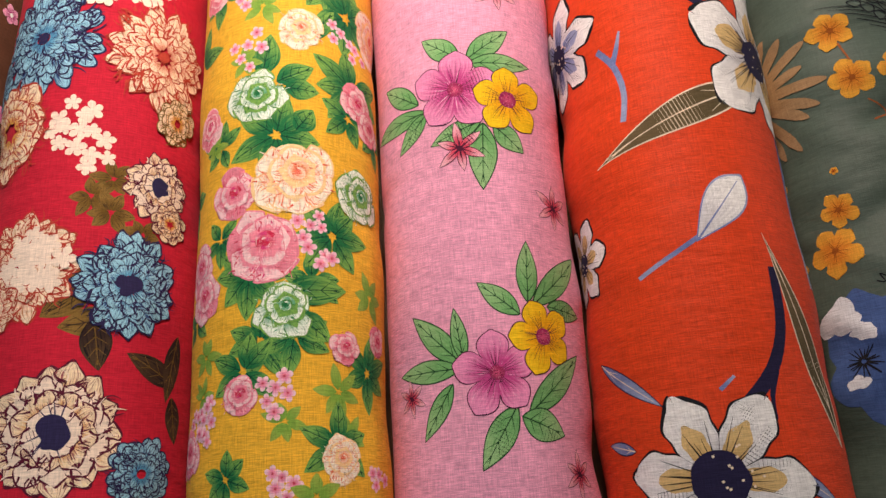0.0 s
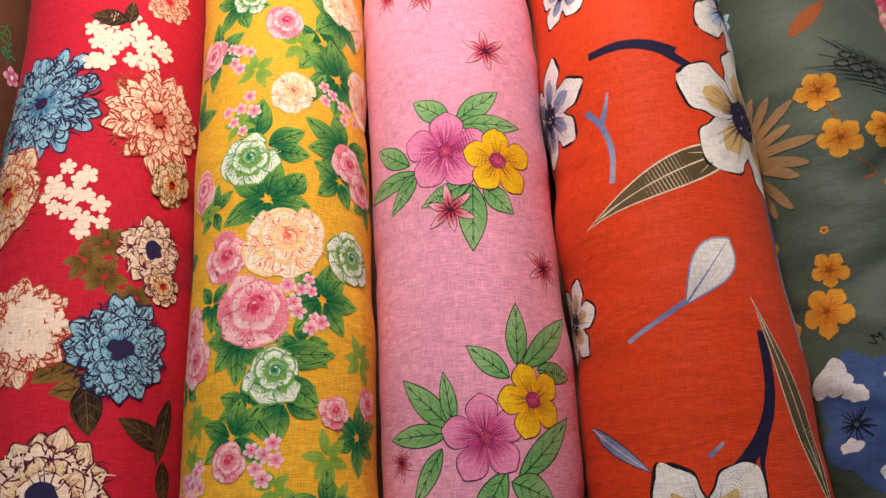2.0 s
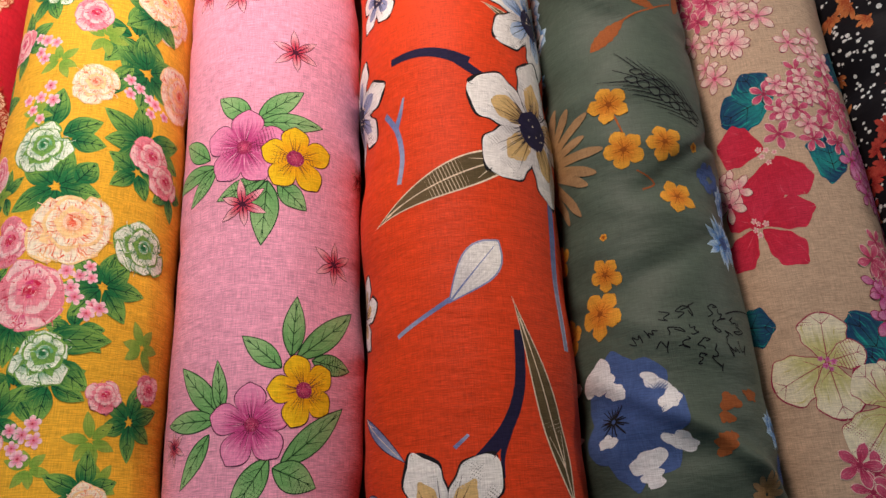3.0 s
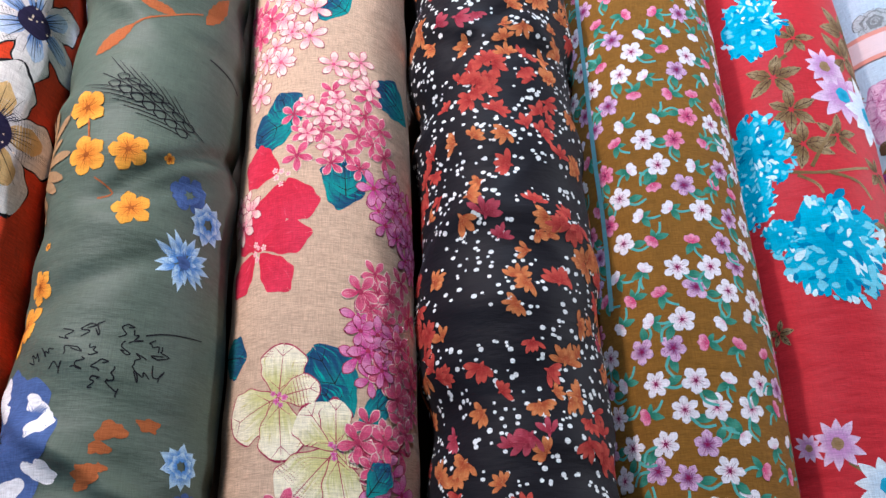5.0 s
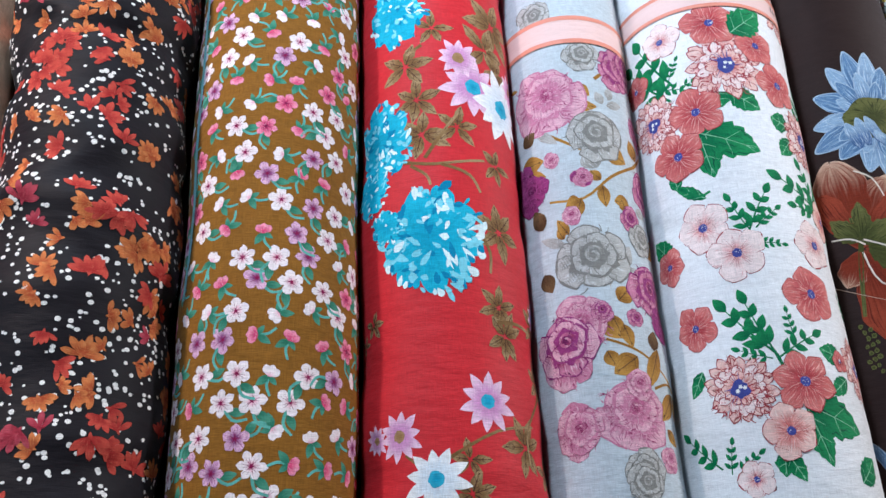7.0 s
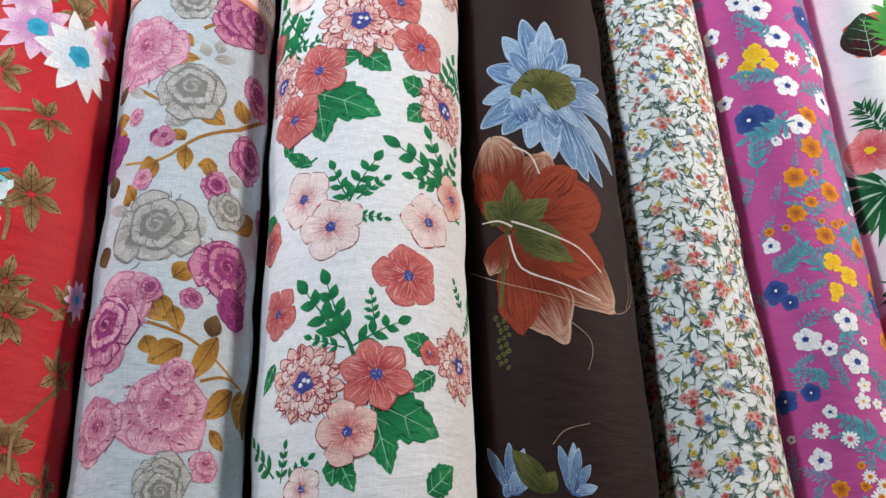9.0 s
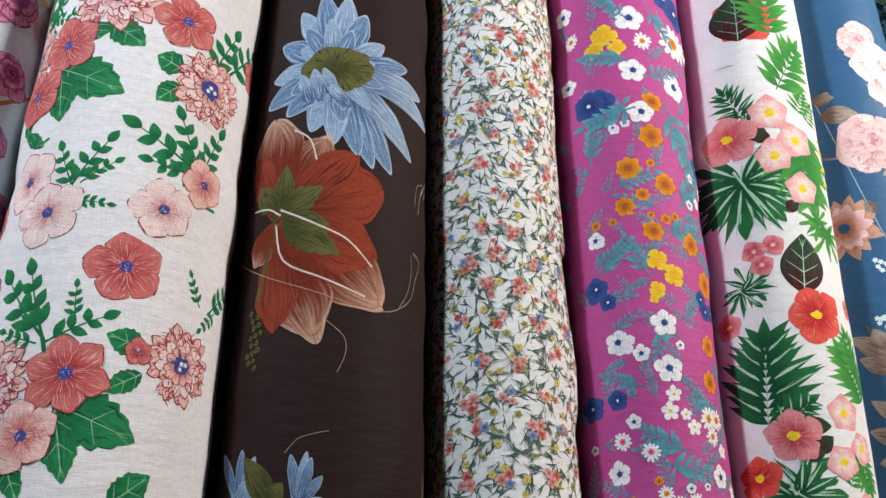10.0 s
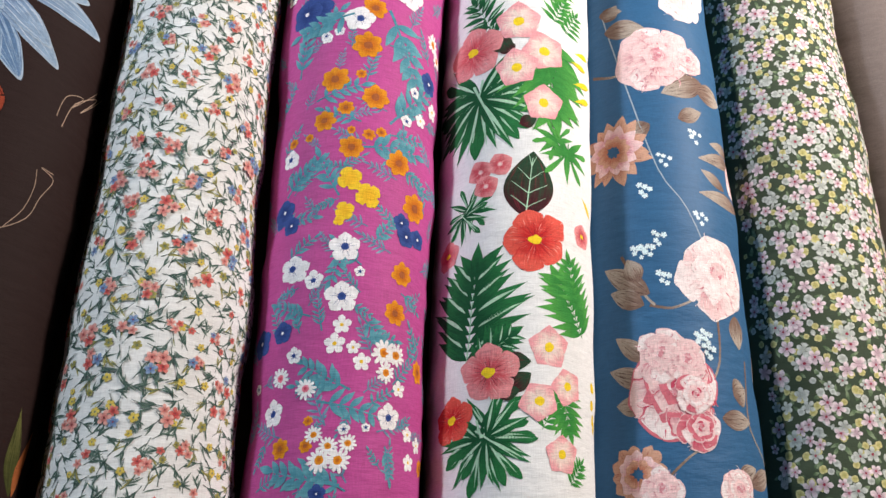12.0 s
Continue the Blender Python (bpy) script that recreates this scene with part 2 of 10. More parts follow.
class Motif:
    """One printed figure: thin inked shapes that follow the roll. Local x to the right, y up the roll, in metres, turned by rot degrees."""

    def __init__(self, bolt, name, u, v, rot=0.0, label="", seed=0):
        self.bolt, self.name, self.label = bolt, name, label
        self.o, self.c, self.s = (u, v), math.cos(radians(rot)), math.sin(radians(rot))
        self.u, self.v, self.l, self.m, self.f, self.i, self.mats = [], [], [], [], [], [], []
        self.n = 0
        self.r = random.Random(int(1000 * (u * 7 + v * 13)) + seed)

    def add(self, x, y, motif, faces, mat):
        if mat not in self.mats:
            self.mats.append(mat)
        x, y = np.asarray(x, float).ravel(), np.asarray(y, float).ravel()
        u, v = self.o[0] + self.c * x - self.s * y, self.o[1] + self.s * x + self.c * y
        # each film of ink lies just over those that it crosses
        spots = set((np.floor(u / 0.003).astype(int) * 10000 + np.floor(v / 0.003).astype(int)).tolist())
        laid = self.bolt.laid
        lift = max(laid.get(k, self.bolt.ground) for k in spots) + self.bolt.film
        for k in spots:
            laid[k] = lift
        self.u.append(u)
        self.v.append(v)
        self.l.append(np.full(len(x), lift))
        self.m.append(motif)
        self.f += [tuple(k + self.n for k in f) for f in faces]
        self.i += [self.mats.index(mat)] * len(faces)
        self.n += len(x)

    def petal(self, x, y, ang, length, wide, mat, kind="leaf", bend=0.0, rows=8, cols=4):
        """A petal or leaf from its root at (x, y), pointing ang degrees left of up."""
        rows, cols = max(rows, min(80, int(length / 0.0017) + 2)), max(cols, min(44, int(wide / 0.0016) + 2))
        s = (1 - np.cos(np.linspace(0.06, math.pi - 0.02, rows))) / 2
        h = half_width(kind, s) * wide
        t = np.linspace(-1, 1, cols)
        S, T = np.meshgrid(s, t, indexing="ij")
        X, Y = T * h[:, None] + bend * length * S * S, S * length
        if kind in ("round", "wavy", "fan"):
            Y = Y - 0.05 * length * (T ** 2) * (S ** 2) - 0.07 * length * np.exp(-(T / 0.35) ** 2) * S ** 6
        if kind == "wavy":
            Y = Y + 0.035 * length * np.sin(T * 6.5 + self.r.random() * 6) * S ** 4
        ca, sa = math.cos(radians(ang)), math.sin(radians(ang))
        off = self.r.random() * 9
        uv = np.stack([S.ravel(), T.ravel() * 0.5 + off], -1)
        faces = [(i * cols + j, i * cols + j + 1, (i + 1) * cols + j + 1, (i + 1) * cols + j) for i in range(rows - 1) for j in range(cols - 1)]
        self.add(x + ca * X - sa * Y, y + sa * X + ca * Y, uv, faces, mat)

    def blob(self, x, y, r, mat, lobes=0, depth=0.0, turn=0.0, squash=1.0, pts=22, rings=3, rough=0.0, ang=0.0):
        """A round figure with lobes round its edge."""
        rings = max(rings, int(r / 0.0017) + 1)
        th = np.linspace(0, 2 * math.pi, pts, endpoint=False)
        rr = r * (1 - depth + depth * np.abs(np.cos(lobes * (th - radians(turn)) / 2)) ** 0.7 * 2 - depth) if lobes else np.full(pts, r)
        if rough:
            rr = rr * np.array([1 + rough * self.r.uniform(-1, 1) for _ in th])
        fine = max(pts, min(150, int(6.28 * r / 0.0018)))
        if fine > pts:
            turn_to = np.linspace(0, 2 * math.pi, fine, endpoint=False)
            rr = np.interp(turn_to, np.append(th, 2 * math.pi), np.append(rr, rr[0]))
            th, pts = turn_to, fine
        q = np.linspace(0, 1, rings + 1)[1:]
        X0 = np.concatenate([[0], (q[:, None] * rr * np.cos(th)).ravel()])
        Y0 = np.concatenate([[0], (q[:, None] * rr * np.sin(th) * squash).ravel()])
        ca, sa = math.cos(radians(ang)), math.sin(radians(ang))
        X, Y = ca * X0 - sa * Y0, sa * X0 + ca * Y0
        S = np.concatenate([[0], np.repeat(q, pts)])
        A = np.concatenate([[0], np.tile(th / 1.6, rings)])
        faces = [(0, 1 + j, 1 + (j + 1) % pts) for j in range(pts)]
        faces += [(1 + (i - 1) * pts + j, 1 + i * pts + j, 1 + i * pts + (j + 1) % pts, 1 + (i - 1) * pts + (j + 1) % pts) for i in range(1, rings) for j in range(pts)]
        self.add(x + X, y + Y, np.stack([S, A + self.r.random() * 9], -1), faces, mat)

    def line(self, pts, wide, mat, taper=0.6):
        p = np.array(pts, float)
        if len(p) > 2:
            tt = np.linspace(0, len(p) - 1, 4 * (len(p) - 1) + 1)
            k = np.arange(len(p))
            fine = []
            for t in tt:
                i = min(int(t), len(p) - 2)
                a, b, c, d = p[max(i - 1, 0)], p[i], p[i + 1], p[min(i + 2, len(p) - 1)]
                f = t - i
                fine.append(0.5 * (2 * b + (c - a) * f + (2 * a - 5 * b + 4 * c - d) * f * f + (3 * b - a - 3 * c + d) * f ** 3))
            p = np.array(fine)
        else:
            p = np.array([p[0] + (p[1] - p[0]) * f for f in (0, 0.5, 1)])
        fine = [p[0]]
        for a, b in zip(p, p[1:]):
            m = max(1, int(np.linalg.norm(b - a) / 0.0017) + 1)
            fine += [a + (b - a) * (q + 1) / m for q in range(m)]
        p = np.array(fine)
        d = np.gradient(p, axis=0)
        nrm = np.stack([-d[:, 1], d[:, 0]], -1) / (np.linalg.norm(d, axis=1)[:, None] + 1e-9)
        w = wide / 2 * (1 - taper * np.linspace(0, 1, len(p)))[:, None]
        q = np.concatenate([p + nrm * w, p - nrm * w])
        m = len(p)
        faces = [(j, j + m, j + m + 1, j + 1) for j in range(m - 1)]
        s = np.linspace(0, 1, m)
        uv = np.stack([np.concatenate([s, s]), np.concatenate([np.zeros(m), np.ones(m) * 0.3])], -1)
        self.add(q[:, 0], q[:, 1], uv, faces, mat)

    def done(self, kind=""):
        u, v, l = np.concatenate(self.u), np.concatenate(self.v), np.concatenate(self.l)
        return self.bolt.mesh(self.name, u, v, l, self.f, self.i, self.mats, np.concatenate(self.m), label=self.label, kind=kind)


def ring(n, start=0.0):
    return [start + 360.0 * k / n for k in range(n)]


def tip(x, y, ang, d):
    return x - d * math.sin(radians(ang)), y + d * math.cos(radians(ang))


def vein_leaf(M, x, y, ang, length, wide, mat, line, kind="leaf", sides=4, thick=0.0007, edge=None, bend=0.0):
    """A leaf with an inked midrib and side veins, and an inked edge where given."""
    if edge:
        M.petal(*tip(x, y, ang, -0.03 * length), ang, length * 1.06, wide + 2.4 * thick, edge, kind, bend)
    M.petal(x, y, ang, length, wide, mat, kind, bend)
    ca, sa = math.cos(radians(ang)), math.sin(radians(ang))

    def at(s, t):
        X, Y = t * wide + bend * length * s * s, s * length
        return x + ca * X - sa * Y, y + sa * X + ca * Y
    if line:
        M.line([at(0, 0), at(0.5, 0), at(0.9, 0)], thick * 1.4, line)
        for k in range(sides):
            s = 0.15 + 0.62 * k / max(1, sides - 1)
            for side in (-1, 1):
                h = float(half_width(kind, np.array(min(0.95, s + 0.16)))) * 0.75
                M.line([at(s, 0), at(s + 0.17, side * h)], thick, line, 0.7)

CARD = plain("brown_card", (0.30, 0.19, 0.10), 0.9)
WOOD = plain("table_wood", (0.22, 0.13, 0.07), 0.6, 14)
PLASTER = plain("wall_plaster", (0.10, 0.095, 0.09), 0.9, 3, 0.2)
CONCRETE = plain("floor_concrete", (0.25, 0.24, 0.23), 0.7, 5)


def box(name, lo, hi, mat, parent=None, bevel=0.0):
    bm = bmesh.new()
    bmesh.ops.create_cube(bm, size=1)
    bmesh.ops.transform(bm, matrix=Matrix.Translation([(a + b) / 2 for a, b in zip(lo, hi)]) @ Matrix.Diagonal([*[b - a for a, b in zip(lo, hi)], 1]), verts=bm.verts)
    if bevel:
        bmesh.ops.bevel(bm, geom=bm.edges[:], offset=bevel, segments=2, affect="EDGES")
    return part(name, bm, mat, parent)


# ---- room and table ----
for name, lo, hi, mat in (
        ("floor", (-2.6, -2.4, -0.1), (5.0, 3.0, 0.0), CONCRETE), ("ceiling", (-2.6, -2.4, 2.9), (5.0, 3.0, 3.0), PLASTER),
        ("wall_west", (-2.7, -2.4, 0.0), (-2.6, 3.0, 2.9), PLASTER), ("wall_east", (5.0, -2.4, 0.0), (5.1, 3.0, 2.9), PLASTER),
        ("wall_north", (-2.7, 3.0, 0.0), (5.1, 3.1, 2.9), PLASTER), ("wall_south", (-2.7, -2.5, 0.0), (5.1, -2.4, 2.9), PLASTER)):
    tagged(box(name, lo, hi, mat), kind="structure")
table = tagged(new("display_table"), "long plain wooden display table under the fabric bolts", "table")
box("tabletop", (-0.5, -0.3, TABLE_TOP - 0.035), (3.0, 1.2, TABLE_TOP - 0.0005), WOOD, table, 0.004)
for x in (-0.42, 1.25, 2.92):
    for y in (-0.22, 1.12):
        box("leg", (x - 0.03, y - 0.03, 0.0), (x + 0.03, y + 0.03, TABLE_TOP - 0.036), WOOD, table, 0.004)


# ---- kinds of printed figure ----
def put(bolt, name, u, v, rot, draw, *args, **more):
    M = Motif(bolt, name, u, v, rot)
    draw(M, *args, **more)
    return M.done()


def trail(bolt, name, pts, wide, mat, edge=None, taper=0.3):
    M = Motif(bolt, name, 0, 0)
    if edge:
        M.line(pts, wide * 1.35 + 0.0012, edge, taper)
    M.line(pts, wide, mat, taper)
    return M.done()


def leaf(M, length, wide, mat, line=None, kind="leaf", sides=4, edge=None, bend=0.0, thick=0.0007):
    vein_leaf(M, 0, 0, 0, length, wide, mat, line, kind, sides, thick, edge, bend)


def spray(M, r, n, mat, line=None, wide=0.42, kind="leaf", start=0.0, arc=360.0):
    """Leaves that spread from one point."""
    for k in range(n):
        a = start + arc * (k + 0.25 * M.r.uniform(-1, 1)) / n
        vein_leaf(M, *tip(0, 0, a, r * 0.08), a, r * M.r.uniform(0.75, 1.05), r * wide, mat, line, kind, 3, 0.0006)


def sprig(M, length, n, mat, wide=0.3, bend=0.1, kind="leaf", stem=None):
    """A stem with leaflets on both sides."""
    M.line([(0, 0), (bend * length * 0.3, length * 0.5), (bend * length, length)], length * 0.035 + 0.0004, stem or mat)
    for k in range(n):
        s = 0.2 + 0.8 * k / n
        for side in (-1, 1):
            M.petal(bend * length * s * s, s * length, -side * M.r.uniform(35, 60), length * 0.34 * (1.1 - 0.5 * s), length * wide * 0.21, mat, kind, rows=6, cols=3)
    M.petal(bend * length, length * 0.97, -8, length * 0.3, length * wide * 0.24, mat, kind, rows=6, cols=3)


def flower(M, r, mat, n=5, kind="round", wide=1.0, edge=None, heart=None, hr=0.2, lines=None, nl=3, dots=None, thick=0.0006, x=0.0, y=0.0, start=0.0, inner=None):
    """A flower seen from the front, with inked rays and a dotted heart where given."""
    w = 0.98 * r * math.tan(math.pi / n) * wide
    angs = ring(n, start)
    sizes = [M.r.uniform(0.9, 1.06) for _ in angs]
    small = r < 0.009
    rows, cols = (7, 4) if small else (10, 6)
    if edge:
        for a, q in zip(angs, sizes):
            M.petal(x, y, a, r * q + thick * 1.6, w + thick * 3, edge, kind, rows=rows, cols=cols)
    for a, q in zip(angs, sizes):
        if edge:
            M.petal(*tip(x, y, a, r * 0.02), a, r * q * 0.98, w + thick * 1.2, edge, kind, rows=rows, cols=cols)
        M.petal(x, y, a, r * q, w, mat, kind, rows=rows, cols=cols)
        if inner:
            M.petal(*tip(x, y, a, r * 0.05), a + 4, r * q * 0.62, w * 0.5, inner, kind, rows=rows, cols=cols)
    if lines:
        for a in angs:
            for k in range(nl):
                b = a + (k - (nl - 1) / 2) * 40.0 / nl + M.r.uniform(-3, 3)
                M.line([tip(x, y, b, r * 0.12), tip(x, y, b + M.r.uniform(-4, 4), r * M.r.uniform(0.45, 0.72))], thick, lines, 0.8)
    if heart:
        M.blob(x, y, r * hr, heart, pts=14 if not small else 8, rings=2 if not small else 1, rough=0.08)
    if dots:
        for k in range(14):
            a, d = M.r.uniform(0, 360), r * hr * M.r.uniform(0.1, 1.5)
            px, py = tip(x, y, a, d)
            q = thick * 0.8
            M.line([(px - q, py), (px + q, py)], q * 2, dots, 0.2)


def star(M, r, mat, line, n=6, start=12.0):
    """A small six-pointed starry bloom with inked mid-lines."""
    for a in ring(n, start):
        q = r * M.r.uniform(0.85, 1.1)
        M.petal(0, 0, a, q, r * 0.36, line, "leaf", rows=8)
        M.petal(0, 0, a, q * 0.97, r * 0.30, mat, "leaf", rows=8)
        M.line([(0, 0), tip(0, 0, a, r * 0.6)], r * 0.07, line, 0.8)
    for a in ring(8, 5):
        M.line([(0, 0), tip(0, 0, a, r * 0.28)], r * 0.05, line, 0.2)
    M.blob(0, 0, r * 0.11, line, pts=10, rings=1)


def strokes(M, r, mats, n, squash=1.0, wide=0.034, inner=0.12):
    """Loose pen strokes that run outwards over a bloom."""
    for k in range(n):
        a, d = M.r.uniform(0, 360), r * (inner + (0.86 - inner) * math.sqrt(M.r.random()))
        x, y = tip(0, 0, a, d)
        b = a + M.r.uniform(-55, 55)
        L = r * M.r.uniform(0.10, 0.26)
        e, h = tip(x, y, b, L), tip(x, y, b + M.r.uniform(-30, 30), L * 0.5)
        M.line([(x, y * squash), (h[0], h[1] * squash), (e[0], e[1] * squash)], r * wide * M.r.uniform(0.7, 1.4), mats[k % len(mats)], 0.7)


def rose(M, r, outer, inner, heart, full=6):
    """A cabbage rose: wide outer petals, cupped inner ones and a rolled heart."""
    for k, a in enumerate(ring(full, M.r.uniform(0, 60))):
        a += M.r.uniform(-14, 14)
        L, W = r * M.r.uniform(0.62, 0.92), r * M.r.uniform(0.72, 1.02)
        M.petal(*tip(0, 0, a, r * 0.12), a, L * 1.07, W * 1.10, heart, "wavy", rows=9, cols=6)
        M.petal(*tip(0, 0, a, r * 0.14), a, L, W, outer if k % 3 else inner, "wavy", rows=9, cols=6)
        M.petal(*tip(0, 0, a, r * 0.14), a + M.r.uniform(-8, 8), L * 0.66, W * 0.52, heart, "saw", rows=9, cols=6)
    cx, cy = r * 0.06, r * 0.10
    for k, a in enumerate(ring(5, M.r.uniform(0, 60))):
        M.petal(*tip(cx, cy, a, r * 0.06), a, r * 0.62, r * 0.64, heart, "wavy", rows=8, cols=5)
        M.petal(*tip(cx, cy, a, r * 0.08), a, r * M.r.uniform(0.48, 0.57), r * 0.58, outer, "wavy", rows=8, cols=5)
        M.petal(*tip(cx, cy, a, r * 0.08), a + M.r.uniform(-8, 8), r * 0.36, r * 0.32, heart, "saw", rows=8, cols=5)
    M.blob(cx, cy, r * 0.36, heart, pts=16, rings=2, rough=0.06)
    for k in range(6):
        a, d = 70 * k + M.r.uniform(-15, 15), r * (0.24 - 0.03 * k)
        pts = [(cx + d * math.cos(radians(a + q)), cy + d * math.sin(radians(a + q))) for q in (0, 40, 80, 120)]
        M.line(pts, r * 0.10, outer if k % 2 else inner, 0.7)
    if r > 0.009:
        strokes(M, r, (heart, inner, heart, outer), 26, wide=0.035)


def mum(M, r, mat, n=16, layers=4, line=None, heart=None, second=None, kind="strap", wide=1.5, squash=0.9, hr=0.16):
    """A many-petalled bloom in rings that grow smaller towards the heart, with ink lines on the petals."""
    for q in range(layers):
        rr = r * (1 - 0.75 * q / layers)
        use = second if (second and q % 2) else mat
        m = max(6, int(n * (1 - 0.5 * q / layers)))
        for a in ring(m, M.r.uniform(0, 40)):
            a += M.r.uniform(-8, 8)
            b = tip(0, 0, a, rr * 0.3)
            L = rr * M.r.uniform(0.58, 0.78)
            W, bend = 2 * math.pi * rr / m * wide * 0.55, M.r.uniform(-0.08, 0.08)
            if line:
                M.petal(b[0], b[1] * squash, a, L * 1.04 + 0.0004, W + 0.0009, line, kind, bend=bend, rows=7, cols=4)
            M.petal(b[0], b[1] * squash, a, L, W, use, kind, bend=bend, rows=7, cols=4)
    if line:
        strokes(M, r, (line, line, second or line), 150, squash)
    if heart:
        M.blob(0, 0, r * hr, heart, pts=14, rings=2, rough=0.25)
        for k in range(9):
            a = M.r.uniform(0, 360)
            M.line([tip(0, 0, a, r * hr * 0.6), tip(0, 0, a + 10, r * hr * 1.9)], r * 0.03, heart, 0.8)


def florets(M, r, n, mat, size, heart=None, petals=5, edge=None, squash=1.0, kind="round", wide=0.95, hr=0.28):
    """A cluster of little blossoms."""
    for k in range(n):
        a, d = 137.5 * k, r * math.sqrt((k + 0.5) / n)
        px, py = tip(0, 0, a + M.r.uniform(-20, 20), d)
        flower(M, size * M.r.uniform(0.85, 1.15), mat, petals, kind, wide, edge, heart, hr, x=px, y=py * squash, start=M.r.uniform(0, 70), thick=0.0004)


def daisy(M, r, mat, n=14, heart=None, hr=0.2, wide=0.8, second=None, kind="strap", lines=None):
    for k, a in enumerate(ring(n, M.r.uniform(0, 20))):
        q = r * M.r.uniform(0.82, 1.06)
        M.petal(*tip(0, 0, a, r * hr * 0.6), a + M.r.uniform(-4, 4), q - r * hr * 0.6, 2 * math.pi * r / n * wide * 0.62, second if second and k % 2 else mat, kind, rows=8, cols=4)
        if lines:
            M.line([tip(0, 0, a, r * hr), tip(0, 0, a + 3, q * 0.8)], r * 0.025, lines, 0.7)
    if heart:
        M.blob(0, 0, r * hr, heart, pts=18, rings=2, rough=0.12)


def brushed(M, r, mats, lobes=9, strokes=70, squash=1.0):
    """A loosely brushed peony: a ragged mass under many short strokes."""
    M.blob(0, 0, r * 0.92, mats[0], lobes, 0.13, pts=54, rings=6, squash=squash, rough=0.05)
    for k in range(strokes):
        a, d = M.r.uniform(0, 360), r * math.sqrt(M.r.random()) * 0.86
        px, py = tip(0, 0, a, d)
        M.petal(px, py * squash, a + M.r.uniform(-70, 70), r * M.r.uniform(0.12, 0.34), r * M.r.uniform(0.06, 0.17), mats[1 + k % (len(mats) - 1)], "wavy", rows=5, cols=3)


def blotch(M, r, mat, squash=1.0, rough=0.3, pts=26, lobes=0):
    M.blob(0, 0, r, mat, lobes, 0.12 if lobes else 0.0, pts=pts, rings=4, squash=squash, rough=rough)


def burst(M, r, mat, n=18, thick=0.0012):
    for a in ring(n):
        M.line([tip(0, 0, a, r * 0.12), tip(0, 0, a + M.r.uniform(-10, 10), r * M.r.uniform(0.6, 1.0))], thick, mat, 0.5)


def palm(M, length, mat, pale=None, n=11, spread=62.0, wide=0.13, reach=0.62):
    """A palm frond: long leaflets along a midrib."""
    M.line([(0, 0), (0, length * 0.5), (0, length)], length * 0.02, pale or mat)
    for k in range(n):
        s = 0.06 + 0.9 * k / n
        for side in (-1, 1):
            a = -side * (spread - 30 * s + M.r.uniform(-5, 5))
            L = length * reach * (1.05 - 0.75 * abs(s - 0.3)) * M.r.uniform(0.85, 1.1)
            M.petal(0, s * length, a, L, length * wide, mat, "spear", bend=0.10 * side, rows=8, cols=3)
            if pale and k % 2:
                M.petal(*tip(0, s * length, a, L * 0.15), a - 3, L * 0.7, length * wide * 0.28, pale, "spear", bend=0.10 * side, rows=6, cols=3)
    M.petal(0, length * 0.9, 0, length * 0.35, length * wide, mat, "spear", rows=6, cols=3)


def fan_leaf(M, r, mat, pale=None, n=13, arc=250.0, wide=0.2):
    """A split round leaf: leaflets that fan out from the stalk."""
    for k in range(n):
        a = -arc / 2 + arc * k / (n - 1)
        L = r * M.r.uniform(0.88, 1.06) * (1 - 0.22 * abs(a) / 180)
        M.petal(0, 0, a, L, r * wide, mat, "fan" if k % 2 else "spear", bend=0.08 if a < 0 else -0.08, rows=9, cols=4)
        if pale:
            M.petal(*tip(0, 0, a + 5, r * 0.1), a + 5, L * 0.8, r * 0.045, pale, "spear", rows=8, cols=3)
    M.line([(0, -r * 0.25), (0, 0), (0, r * 0.7)], r * 0.04, pale or mat)


def scribble(M, r, mat, n=5, thick=0.0009):
    pts = [(r * M.r.uniform(-1, 1), r * (1 - 2 * k / n) + r * M.r.uniform(-0.2, 0.2)) for k in range(n + 1)]
    M.line(pts, thick, mat, 0.1)
    M.line([(pts[0][0], pts[0][1]), (pts[0][0] + r, pts[0][1] - r * 0.4), (pts[1][0] + r * 0.9, pts[1][1])], thick, mat, 0.1)


def ears(M, length, mat, thick=0.0009):
    """A drawn ear of wheat: grains up a stalk with long awns."""
    M.line([(0, 0), (0, length * 0.5), (0, length)], thick, mat, 0.2)
    for k in range(7):
        s = 0.05 + 0.12 * k
        for side in (-1, 1):
            x, y, w, h = side * length * 0.055, s * length, length * 0.04, length * 0.075
            M.line([(x - w, y), (x - w * 0.3, y + h), (x + w * 0.9, y + h * 0.5), (x + w, y - h * 0.2), (x, y - h * 0.5), (x - w, y)], thick, mat, 0.0)
            M.line([(x + side * w, y + h * 0.4), (x + side * length * 0.13, y + length * 0.3)], thick, mat, 0.6)

GREEN = ink("green_ink", (0.015, 0.15, 0.05), (0.20, 0.40, 0.08), (0.008, 0.11, 0.035), 0.5)
PALE_GREEN = ink("pale_green_ink", (0.20, 0.36, 0.05), (0.30, 0.42, 0.07), (0.10, 0.26, 0.03), 0.45)
DEEP_GREEN = ink("deep_green_ink", (0.01, 0.16, 0.06), (0.03, 0.25, 0.08), (0.004, 0.07, 0.03), 0.5)
BOTTLE = ink("bottle_green_ink", (0.004, 0.05, 0.025))
PINK_ROSE = ink("rose_pink_ink", (0.66, 0.035, 0.17), (0.88, 0.56, 0.58), (0.90, 0.76, 0.74), 0.46)
CERISE = ink("cerise_ink", (0.56, 0.012, 0.06), (0.80, 0.24, 0.32), (0.86, 0.45, 0.48), 0.45)
